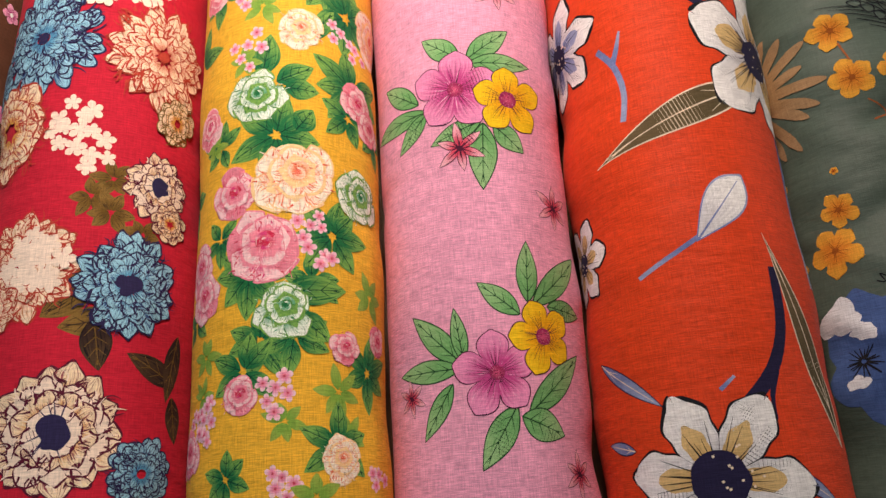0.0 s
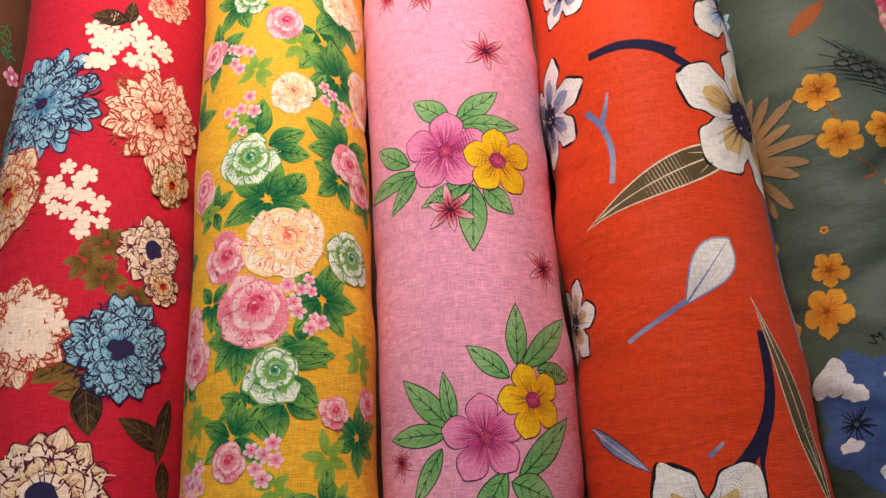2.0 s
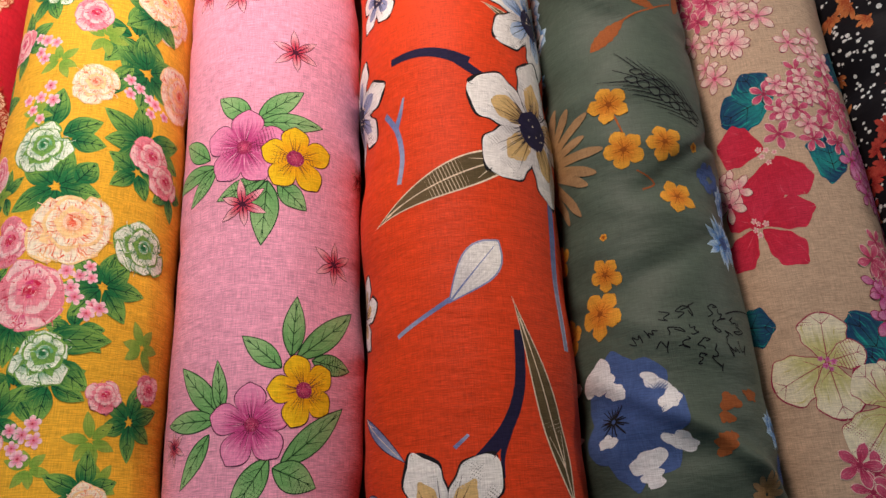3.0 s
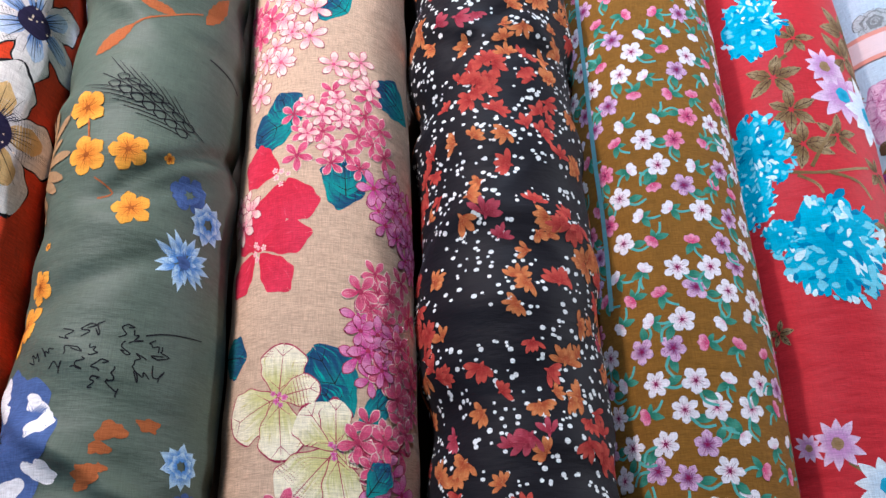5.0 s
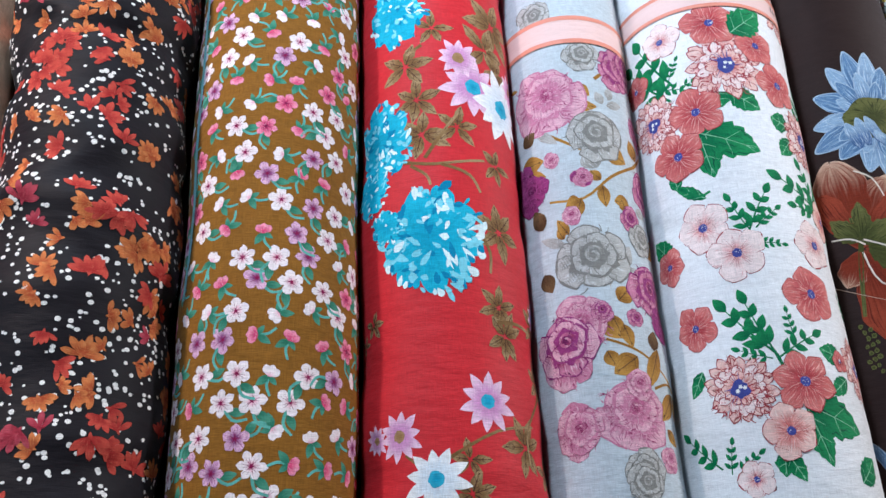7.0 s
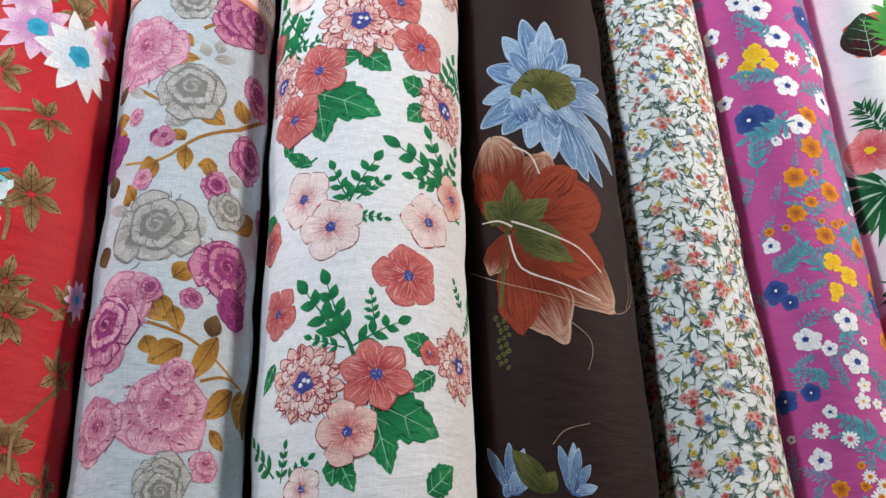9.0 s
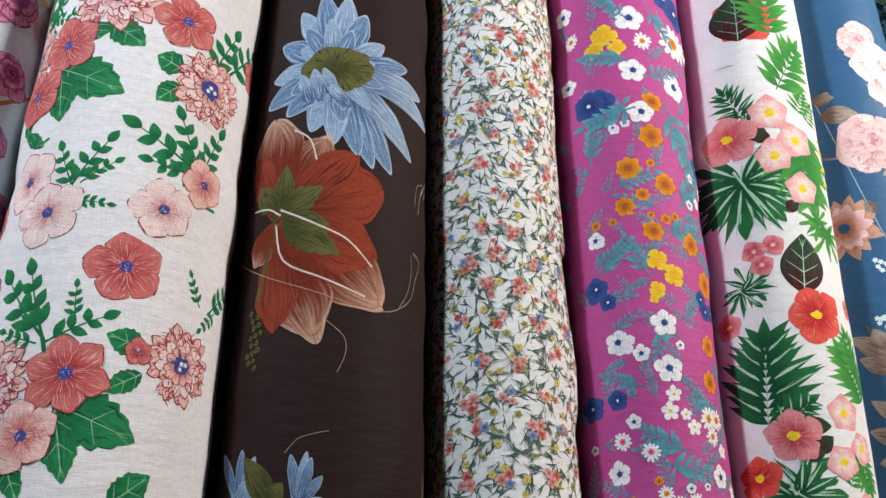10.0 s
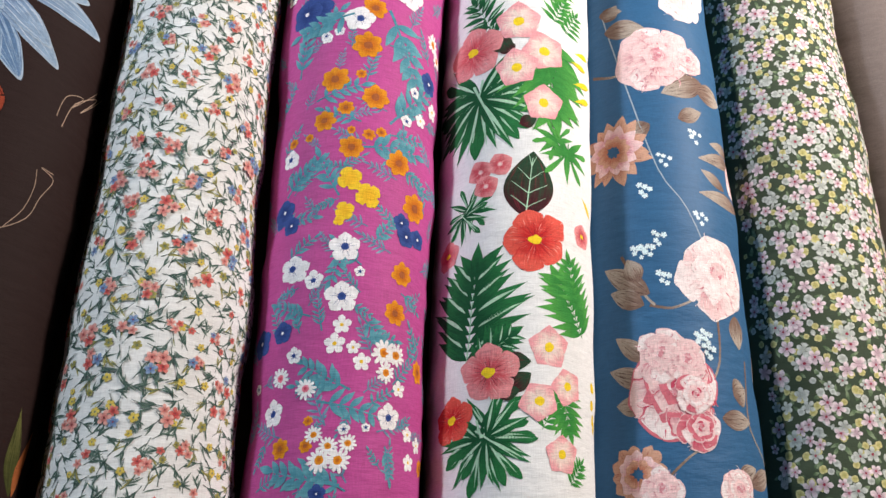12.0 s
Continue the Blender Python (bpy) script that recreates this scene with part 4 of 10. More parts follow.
put(B, 'printed_flower', -0.0153, 0.2645, -5, star, 0.0207, STAR_PINK, PLUM_LINE)
put(B, 'printed_flower', 0.0231, 0.4020, -6, star, 0.0208, STAR_PINK, PLUM_LINE)
put(B, 'printed_flower', 0.0608, 0.2214, -14, star, 0.0205, STAR_PINK, PLUM_LINE)
put(B, 'printed_flower', -0.0695, 0.0868, -6, star, 0.0144, STAR_PINK, PLUM_LINE)
put(B, 'printed_flower', -0.0564, 0.4688, -0, star, 0.0176, STAR_PINK, PLUM_LINE)
put(B, 'printed_flower', -0.0240, 0.4588, -1, star, 0.0217, STAR_PINK, PLUM_LINE)
put(B, 'printed_flower', 0.1061, 0.3104, 3, star, 0.0152, STAR_PINK, PLUM_LINE)
put(B, 'printed_leaf', 0.1057, 0.4021, 3, leaf, 0.0275, 0.0152, SAGE, LEAF_LINE)

# orange red cotton fabric bolt with large white flowers and dark stems
cloth = ink("orange_cloth", (0.70, 0.055, 0.010), slub=1.1, gloss=0.65, spec=0.2)
B = Bolt((0.333, 0.332), (0.499, 0.495), 1.015, cloth, 'orange red cotton fabric bolt with large white flowers and dark stems', 7, 0.90, 0.0008, 2.0)
CALLA = ink("white_petal_ink", (0.62, 0.60, 0.62), (0.86, 0.84, 0.82))
OCHRE = ink("ochre_ink", (0.50, 0.32, 0.12), (0.66, 0.46, 0.20))
SLATE = ink("slate_blue_ink", (0.16, 0.20, 0.42), (0.30, 0.34, 0.52))
MIDNIGHT = ink("midnight_ink", (0.018, 0.015, 0.05))
TAUPE = ink("taupe_leaf_ink", (0.10, 0.075, 0.035), (0.14, 0.10, 0.05))
BONE = ink("bone_line_ink", (0.80, 0.66, 0.50))
SKY_INK = ink("sky_ink", (0.10, 0.22, 0.55), (0.50, 0.62, 0.80))
trail(B, 'printed_stem', [(-0.0149, 0.0579), (0.0095, 0.0830), (0.0220, 0.1120), (0.0244, 0.1517)], 0.0099, MIDNIGHT)
trail(B, 'printed_stem', [(0.0119, 0.0831), (0.0063, 0.0667), (0.0064, 0.0520)], 0.0057, MIDNIGHT, None, 0.8)
put(B, 'printed_leaf', 0.0639, 0.0369, 17, leaf, 0.1422, 0.0175, TAUPE, BONE, 'spear', 2, BONE, thick=0.001)
trail(B, 'printed_stem', [(0.0777, 0.2634), (0.0719, 0.1942), (0.0734, 0.1421)], 0.0066, SLATE, SKY_INK)
trail(B, 'printed_stem', [(-0.0613, 0.3814), (-0.0367, 0.3815), (-0.0169, 0.3763), (0.0025, 0.3676)], 0.0064, MIDNIGHT, None, -0.6)
trail(B, 'printed_stem', [(-0.0074, 0.3717), (0.0063, 0.3601), (0.0245, 0.3497)], 0.0081, MIDNIGHT)
trail(B, 'printed_stem', [(-0.0714, 0.3380), (-0.0599, 0.3197), (-0.0550, 0.2961), (-0.0582, 0.2721)], 0.0049, SLATE, None, 0.1)
trail(B, 'printed_stem', [(-0.0604, 0.3223), (-0.0555, 0.3321), (-0.0510, 0.3457)], 0.0055, SLATE, None, 0.7)
put(B, 'printed_leaf', 0.0402, 0.2898, 110, leaf, 0.1315, 0.0240, TAUPE, BONE, 'spear', 2, BONE, thick=0.001)
trail(B, 'printed_stem', [(-0.0214, 0.1753), (-0.0380, 0.1665), (-0.0652, 0.1539)], 0.0035, SLATE, None, 0.1)
put(B, 'printed_leaf', -0.0226, 0.1728, -40, leaf, 0.0592, 0.0267, CALLA, SLATE, 'round', 0, SLATE, thick=0.0011)
put(B, 'printed_leaf', 0.0789, 0.3986, 64, leaf, 0.0670, 0.0148, TAUPE, BONE, 'spear', 2, BONE, thick=0.0008)
put(B, 'printed_leaf', -0.1103, 0.1024, -127, leaf, 0.0583, 0.0091, SLATE, BONE, 'leaf', 1, MIDNIGHT)
put(B, 'printed_leaf', 0.0079, 0.0203, -123, leaf, 0.0366, 0.0088, SLATE, BONE, 'leaf', 1, MIDNIGHT)
put(B, 'printed_leaf', -0.0889, 0.0407, 76, leaf, 0.0257, 0.0076, SLATE, BONE, 'leaf', 1, MIDNIGHT)
trail(B, 'printed_stem', [(-0.0256, 0.0728), (-0.0156, 0.0808)], 0.0029, SLATE)
put(B, 'printed_flower', -0.0349, 0.0184, 23, flower, 0.0578, CALLA, 6, 'wavy', 0.92, edge=INK_BLACK, heart=MIDNIGHT, hr=0.30, lines=INK_BLACK, nl=5, dots=BONE, thick=0.0010, inner=OCHRE)
put(B, 'printed_flower', -0.1149, 0.3588, -21, flower, 0.0457, CALLA, 6, 'wavy', 0.92, edge=INK_BLACK, heart=MIDNIGHT, hr=0.24, lines=INK_BLACK, nl=4, dots=BONE, thick=0.0010, inner=SLATE)
put(B, 'printed_flower', -0.1248, 0.1835, -27, flower, 0.0374, CALLA, 6, 'wavy', 0.92, edge=INK_BLACK, heart=MIDNIGHT, hr=0.24, lines=INK_BLACK, nl=4, dots=BONE, thick=0.0010, inner=OCHRE)
put(B, 'printed_flower', 0.0735, 0.4284, 6, flower, 0.0591, CALLA, 6, 'wavy', 0.92, edge=INK_BLACK, heart=MIDNIGHT, hr=0.24, lines=INK_BLACK, nl=5, dots=BONE, thick=0.0010, inner=SKY_INK)
put(B, 'printed_flower', 0.0592, 0.3191, 62, flower, 0.0651, CALLA, 5, 'wavy', 0.92, edge=INK_BLACK, heart=MIDNIGHT, hr=0.26, lines=INK_BLACK, nl=6, dots=BONE, thick=0.0010, inner=OCHRE)
put(B, 'printed_flower', 0.0589, 0.3226, 5, burst, 0.0262, MIDNIGHT, 34, 0.0012)
put(B, 'printed_flower', -0.0777, 0.4560, -7, flower, 0.0310, CALLA, 5, 'wavy', 0.92, edge=INK_BLACK, heart=MIDNIGHT, hr=0.24, lines=INK_BLACK, nl=3, dots=BONE, thick=0.0010, inner=SLATE)

# olive green cotton fabric bolt with daisies and orange flowers, loosely creased
cloth = ink("olive_cloth", (0.080, 0.110, 0.084), slub=0.9, gloss=0.6, spec=0.35)
B = Bolt((0.499, 0.495), (0.649, 0.637), 0.999, cloth, 'olive green cotton fabric bolt with daisies and orange flowers, loosely creased', 8, 1.80, 0.0095, 2.0)
TAN = ink("tan_ink", (0.30, 0.17, 0.07), (0.36, 0.22, 0.11))
AMBER = ink("amber_ink", (0.62, 0.20, 0.02), (0.72, 0.34, 0.04))
AMBER_LINE = ink("amber_line_ink", (0.30, 0.08, 0.01))
DENIM = ink("denim_ink", (0.05, 0.09, 0.24), (0.07, 0.12, 0.30))
POWDER = ink("powder_blue_ink", (0.10, 0.26, 0.62), (0.50, 0.68, 0.82), (0.12, 0.22, 0.55), 0.45)
TERRA = ink("terracotta_ink", (0.34, 0.10, 0.03))
MILK = ink("milk_ink", (0.78, 0.78, 0.80))
put(B, 'printed_flower', -0.0546, 0.0925, 3, blotch, 0.0406, DENIM, 1.25, 0.06, 30, 7)
put(B, 'printed_flower', -0.0761, 0.1243, 35, blotch, 0.0168, MILK, 0.70, 0.32, 14)
put(B, 'printed_flower', -0.1116, 0.1234, -5, blotch, 0.0113, MILK, 0.60, 0.32, 14)
put(B, 'printed_flower', -0.0613, 0.1119, 3, blotch, 0.0093, MILK, 0.80, 0.32, 14)
put(B, 'printed_flower', -0.0340, 0.1164, -32, blotch, 0.0107, MILK, 0.45, 0.32, 14)
put(B, 'printed_flower', -0.0252, 0.1015, 58, blotch, 0.0088, MILK, 0.70, 0.32, 14)
put(B, 'printed_flower', -0.0459, 0.0620, 25, blotch, 0.0138, MILK, 0.60, 0.32, 14)
put(B, 'printed_flower', -0.0228, 0.0727, -20, blotch, 0.0108, MILK, 0.55, 0.32, 14)
put(B, 'printed_flower', -0.1118, 0.0816, 5, blotch, 0.0111, MILK, 0.50, 0.32, 14)
put(B, 'printed_flower', -0.0455, 0.0506, 2, blotch, 0.0083, MILK, 0.80, 0.32, 14)
put(B, 'printed_flower', -0.0721, 0.0769, 21, blotch, 0.0073, MILK, 0.60, 0.32, 14)
put(B, 'printed_flower', -0.0663, 0.0914, 4, burst, 0.0140, INK_BLACK, 22, 0.0012)
put(B, 'printed_flower', -0.1081, 0.3142, -2, daisy, 0.0621, TAN, 22, None, 0.14, 0.75)
put(B, 'printed_flower', -0.1081, 0.3142, -2, blotch, 0.0089, AMBER, 1.6, 0.05)
put(B, 'printed_flower', -0.0344, 0.3442, 18, flower, 0.0166, AMBER, 5, 'wavy', 1.05, heart=AMBER_LINE, hr=0.13, lines=AMBER_LINE, nl=2)
put(B, 'printed_flower', -0.0287, 0.3018, 18, flower, 0.0172, AMBER, 5, 'wavy', 1.05, heart=AMBER_LINE, hr=0.13, lines=AMBER_LINE, nl=2)
put(B, 'printed_flower', 0.0019, 0.3043, 18, flower, 0.0151, AMBER, 5, 'wavy', 1.05, heart=AMBER_LINE, hr=0.13, lines=AMBER_LINE, nl=2)
put(B, 'printed_flower', 0.0080, 0.2604, 19, flower, 0.0158, AMBER, 5, 'wavy', 1.05, heart=AMBER_LINE, hr=0.13, lines=AMBER_LINE, nl=2)
put(B, 'printed_flower', -0.1093, 0.2311, 0, flower, 0.0163, AMBER, 5, 'wavy', 1.05, heart=AMBER_LINE, hr=0.13, lines=AMBER_LINE, nl=2)
put(B, 'printed_flower', -0.0595, 0.2045, 25, flower, 0.0143, AMBER, 5, 'wavy', 1.05, heart=AMBER_LINE, hr=0.13, lines=AMBER_LINE, nl=2)
put(B, 'printed_flower', -0.0685, 0.1746, 29, flower, 0.0205, AMBER, 5, 'wavy', 1.05, heart=AMBER_LINE, hr=0.13, lines=AMBER_LINE, nl=2)
put(B, 'printed_flower', -0.1102, 0.1645, -1, flower, 0.0178, AMBER, 5, 'wavy', 1.05, heart=AMBER_LINE, hr=0.13, lines=AMBER_LINE, nl=2)
put(B, 'printed_flower', -0.0555, 0.2343, 24, flower, 0.0035, AMBER, 5, 'wavy', 1.05, heart=AMBER_LINE, hr=0.13, lines=AMBER_LINE, nl=2)
put(B, 'printed_flower', 0.0304, 0.3041, 22, flower, 0.0043, AMBER, 5, 'wavy', 1.05, heart=AMBER_LINE, hr=0.13, lines=AMBER_LINE, nl=2)
put(B, 'printed_flower', -0.1058, 0.4500, -2, mum, 0.0217, POWDER, 8, 2, None, None, MILK, kind='saw', wide=1.2)
put(B, 'printed_flower', -0.1044, 0.4898, -0, mum, 0.0205, POWDER, 8, 2, None, None, MILK, kind='saw', wide=1.2)
put(B, 'printed_flower', -0.1029, 0.4015, 27, mum, 0.0118, POWDER, 8, 2, None, None, MILK, kind='saw', wide=1.2)
put(B, 'printed_flower', -0.1034, 0.4746, -2, mum, 0.0128, POWDER, 8, 2, None, None, MILK, kind='saw', wide=1.2)
put(B, 'printed_leaf', -0.0439, 0.4014, -53, leaf, 0.0422, 0.0143, TERRA, None, 'saw')
put(B, 'printed_leaf', 0.0218, 0.4417, 76, leaf, 0.0334, 0.0098, TERRA, None, 'saw')
put(B, 'printed_leaf', 0.0474, 0.4443, -27, leaf, 0.0507, 0.0136, TERRA, None, 'saw')
trail(B, 'printed_stem', [(-0.0125, 0.4254), (0.0111, 0.4367), (0.0439, 0.4527)], 0.0018, TERRA)
trail(B, 'printed_stem', [(-0.0190, 0.2685), (-0.0080, 0.2731), (-0.0215, 0.2838)], 0.0015, TERRA)
trail(B, 'printed_stem', [(-0.0317, 0.3326), (-0.0275, 0.3157)], 0.0016, TERRA)
put(B, 'printed_ears', 0.0432, 0.3300, 57, ears, 0.0844, INK_BLACK)
trail(B, 'printed_stem', [(-0.0084, 0.3685), (0.0205, 0.3512), (0.0543, 0.3302)], 0.0011, INK_BLACK)
trail(B, 'printed_stem', [(0.0542, 0.4118), (0.0790, 0.4087), (0.0922, 0.4030)], 0.0018, INK_BLACK)
put(B, 'printed_flower', -0.0191, 0.1637, -171, scribble, 0.0044, INK_BLACK, 4, 0.0009)
put(B, 'printed_flower', -0.0075, 0.1656, 10, scribble, 0.0044, INK_BLACK, 4, 0.0009)
put(B, 'printed_flower', 0.0008, 0.1680, 138, scribble, 0.0044, INK_BLACK, 4, 0.0009)
put(B, 'printed_flower', 0.0135, 0.1669, -1, scribble, 0.0044, INK_BLACK, 4, 0.0009)
put(B, 'printed_flower', -0.0282, 0.1493, 138, scribble, 0.0043, INK_BLACK, 4, 0.0009)
put(B, 'printed_flower', -0.0156, 0.1506, -24, scribble, 0.0043, INK_BLACK, 4, 0.0009)
put(B, 'printed_flower', 0.0007, 0.1550, -135, scribble, 0.0043, INK_BLACK, 4, 0.0009)
put(B, 'printed_flower', 0.0178, 0.1543, 160, scribble, 0.0043, INK_BLACK, 4, 0.0009)
put(B, 'printed_flower', 0.0249, 0.1641, -152, scribble, 0.0044, INK_BLACK, 4, 0.0009)
put(B, 'printed_flower', -0.0238, 0.1396, -88, scribble, 0.0042, INK_BLACK, 4, 0.0009)
put(B, 'printed_flower', -0.0074, 0.1420, 175, scribble, 0.0042, INK_BLACK, 4, 0.0009)
put(B, 'printed_flower', 0.0028, 0.1401, 5, scribble, 0.0042, INK_BLACK, 4, 0.0009)
put(B, 'printed_flower', 0.0132, 0.1367, -148, scribble, 0.0042, INK_BLACK, 4, 0.0009)
put(B, 'printed_flower', 0.0270, 0.1469, -1, scribble, 0.0043, INK_BLACK, 4, 0.0009)
put(B, 'printed_flower', 0.0348, 0.1571, 56, scribble, 0.0044, INK_BLACK, 4, 0.0009)
put(B, 'printed_flower', -0.0013, 0.1295, 10, scribble, 0.0042, INK_BLACK, 4, 0.0009)
put(B, 'printed_flower', 0.0131, 0.1283, -85, scribble, 0.0042, INK_BLACK, 4, 0.0009)
put(B, 'printed_flower', 0.0292, 0.1365, 115, scribble, 0.0043, INK_BLACK, 4, 0.0009)
put(B, 'printed_flower', 0.0397, 0.1405, -108, scribble, 0.0044, INK_BLACK, 4, 0.0009)
put(B, 'printed_flower', -0.0417, 0.1467, -46, scribble, 0.0043, INK_BLACK, 4, 0.0009)
put(B, 'printed_flower', 0.0431, 0.1544, 178, scribble, 0.0045, INK_BLACK, 4, 0.0009)
trail(B, 'printed_stem', [(0.0298, 0.1650), (0.0437, 0.1689), (0.0723, 0.1718)], 0.0011, INK_BLACK)
put(B, 'printed_flower', 0.0507, 0.2266, -3, mum, 0.0250, POWDER, 13, 3, None, DENIM, kind='spear', wide=0.9, hr=0.2)
put(B, 'printed_flower', 0.0497, 0.2819, -3, mum, 0.0150, DENIM, 8, 2, None, None, kind='wavy')
put(B, 'printed_flower', 0.0696, 0.2651, -6, mum, 0.0189, POWDER, 9, 2, None, None, kind='spear')
put(B, 'printed_flower', 0.0637, 0.0815, -5, mum, 0.0168, POWDER, 10, 2, None, None, kind='spear')
put(B, 'printed_flower', 0.0707, 0.0539, -6, mum, 0.0123, DENIM, 8, 2, None, None, kind='wavy')
put(B, 'printed_flower', 0.0171, 0.0991, -1, blotch, 0.0097, TERRA, 0.7, 0.4, 14)
put(B, 'printed_flower', 0.0385, 0.1043, -2, blotch, 0.0075, TERRA, 0.7, 0.4, 14)
put(B, 'printed_flower', 0.0107, 0.0875, -0, blotch, 0.0063, TERRA, 0.7, 0.4, 14)
put(B, 'printed_flower', 0.0053, 0.0717, -0, blotch, 0.0077, TERRA, 0.7, 0.4, 14)
put(B, 'printed_flower', 0.0026, 0.0640, -0, blotch, 0.0046, TERRA, 0.7, 0.4, 14)
put(B, 'printed_flower', 0.0126, 0.0759, -1, blotch, 0.0039, TERRA, 0.7, 0.4, 14)
put(B, 'printed_flower', 0.0362, 0.0353, -2, daisy, 0.0169, TAN, 12, None, 0.1)

# beige cotton fabric bolt with magenta blossoms and teal leaves
cloth = ink("beige_cloth", (0.56, 0.39, 0.27), slub=1.2)
B = Bolt((0.649, 0.637), (0.805, 0.790), 0.970, cloth, 'beige cotton fabric bolt with magenta blossoms and teal leaves', 9, 0.50, 0.0000, 2.0)
MAGENTA = ink("magenta_ink", (0.46, 0.03, 0.10), (0.64, 0.10, 0.20), (0.78, 0.38, 0.42), 0.46)
SCARLET = ink("scarlet_ink", (0.55, 0.02, 0.05), (0.60, 0.03, 0.07), (0.66, 0.08, 0.12), 0.4)
ORCHID = ink("orchid_ink", (0.56, 0.06, 0.26), (0.66, 0.24, 0.42), (0.76, 0.46, 0.58), 0.42)
SHELL = ink("shell_ink", (0.78, 0.30, 0.36), (0.82, 0.62, 0.54), (0.66, 0.08, 0.18), 0.42)
TEAL_LEAF = ink("teal_leaf_ink", (0.02, 0.24, 0.24), (0.015, 0.06, 0.14), (0.02, 0.34, 0.30), 0.46)
IVORY = ink("ivory_ink", (0.58, 0.54, 0.22), (0.84, 0.76, 0.56), (0.60, 0.52, 0.20), 0.42)
MAROON_LINE = ink("maroon_line_ink", (0.35, 0.03, 0.08))
put(B, 'printed_leaf', -0.0234, 0.3690, 105, leaf, 0.0523, 0.0407, TEAL_LEAF, INK_BLACK, 'wavy', 3)
put(B, 'printed_leaf', -0.0318, 0.3611, 21, leaf, 0.0382, 0.0356, TEAL_LEAF, INK_BLACK, 'wavy', 3)
put(B, 'printed_leaf', 0.0884, 0.3930, 61, leaf, 0.0515, 0.0435, TEAL_LEAF, INK_BLACK, 'wavy', 3)
put(B, 'printed_leaf', -0.0053, 0.3169, -117, leaf, 0.0379, 0.0484, TEAL_LEAF, INK_BLACK, 'wavy', 3)
put(B, 'printed_leaf', 0.0135, 0.2967, 3, leaf, 0.0334, 0.0402, TEAL_LEAF, INK_BLACK, 'wavy', 3)
put(B, 'printed_leaf', -0.1083, 0.1731, -100, leaf, 0.0425, 0.0335, TEAL_LEAF, INK_BLACK, 'wavy', 3)
put(B, 'printed_leaf', 0.0202, 0.1187, 30, leaf, 0.0596, 0.0418, TEAL_LEAF, INK_BLACK, 'wavy', 3)
put(B, 'printed_leaf', 0.0166, 0.1118, 36, leaf, 0.0350, 0.0318, TEAL_LEAF, INK_BLACK, 'wavy', 3)
put(B, 'printed_leaf', 0.0212, 0.1077, -45, leaf, 0.0567, 0.0215, TEAL_LEAF, INK_BLACK, 'wavy', 3)
put(B, 'printed_leaf', 0.0046, 0.0376, -53, leaf, 0.0316, 0.0290, TEAL_LEAF, INK_BLACK, 'wavy', 3)
put(B, 'printed_leaf', 0.0139, 0.4821, 54, leaf, 0.0231, 0.0481, TEAL_LEAF, INK_BLACK, 'wavy', 3)
trail(B, 'printed_stem', [(0.0195, 0.1142), (0.0132, 0.1050), (0.0214, 0.1090)], 0.0036, TEAL_LEAF)
put(B, 'printed_leaf', -0.0417, 0.3207, 71, leaf, 0.0435, 0.0404, SCARLET, None, 'wavy', 0)
put(B, 'printed_leaf', -0.0373, 0.3104, 154, leaf, 0.0656, 0.0385, SCARLET, None, 'wavy', 0)
put(B, 'printed_leaf', -0.0341, 0.3127, -157, leaf, 0.0419, 0.0337, SCARLET, None, 'wavy', 0)
put(B, 'printed_leaf', -0.0590, 0.2551, -80, leaf, 0.0470, 0.0303, SCARLET, None, 'wavy', 0)
put(B, 'printed_leaf', -0.0583, 0.2497, -140, leaf, 0.0458, 0.0283, SCARLET, None, 'wavy', 0)
put(B, 'printed_leaf', -0.0641, 0.2511, 138, leaf, 0.0422, 0.0307, SCARLET, None, 'wavy', 0)
put(B, 'printed_leaf', -0.0637, 0.2562, 58, leaf, 0.0296, 0.0264, SCARLET, None, 'wavy', 0)
put(B, 'printed_blossoms', -0.0405, 0.3165, -4, florets, 0.0089, 5, SHELL, 0.0029)
put(B, 'printed_blossoms', -0.0604, 0.2528, -5, florets, 0.0083, 5, SHELL, 0.0029)
put(B, 'printed_blossoms', 0.0069, 0.3612, -6, florets, 0.0469, 16, MAGENTA, 0.0142, MAROON_LINE, edge=SHELL, wide=0.62, hr=0.13)
put(B, 'printed_blossoms', 0.0141, 0.4018, -6, florets, 0.0330, 6, SHELL, 0.0130, MAGENTA, edge=MAGENTA, wide=0.62, hr=0.13)
put(B, 'printed_blossoms', -0.0087, 0.3628, -5, florets, 0.0256, 5, SHELL, 0.0117, MAGENTA, edge=MAGENTA, wide=0.62, hr=0.13)
put(B, 'printed_blossoms', -0.0406, 0.4590, -4, florets, 0.0306, 5, SHELL, 0.0155, MAGENTA, edge=MAROON_LINE, wide=0.62, hr=0.13)
put(B, 'printed_blossoms', -0.0678, 0.4299, -4, florets, 0.0296, 5, SHELL, 0.0155, MAGENTA, edge=MAROON_LINE, wide=0.62, hr=0.13)
put(B, 'printed_blossoms', -0.0357, 0.4877, -4, florets, 0.0286, 5, SHELL, 0.0155, MAGENTA, edge=MAROON_LINE, wide=0.62, hr=0.13)
put(B, 'printed_leaf', -0.0338, 0.1327, -4, leaf, 0.0397, 0.0360, IVORY, MAROON_LINE, 'wavy', 2, MAROON_LINE, thick=0.0006)
put(B, 'printed_leaf', -0.0338, 0.1327, 113, leaf, 0.0489, 0.0394, IVORY, MAROON_LINE, 'wavy', 2, MAROON_LINE, thick=0.0006)
put(B, 'printed_leaf', -0.0338, 0.1327, -175, leaf, 0.0452, 0.0351, IVORY, MAROON_LINE, 'wavy', 2, MAROON_LINE, thick=0.0006)
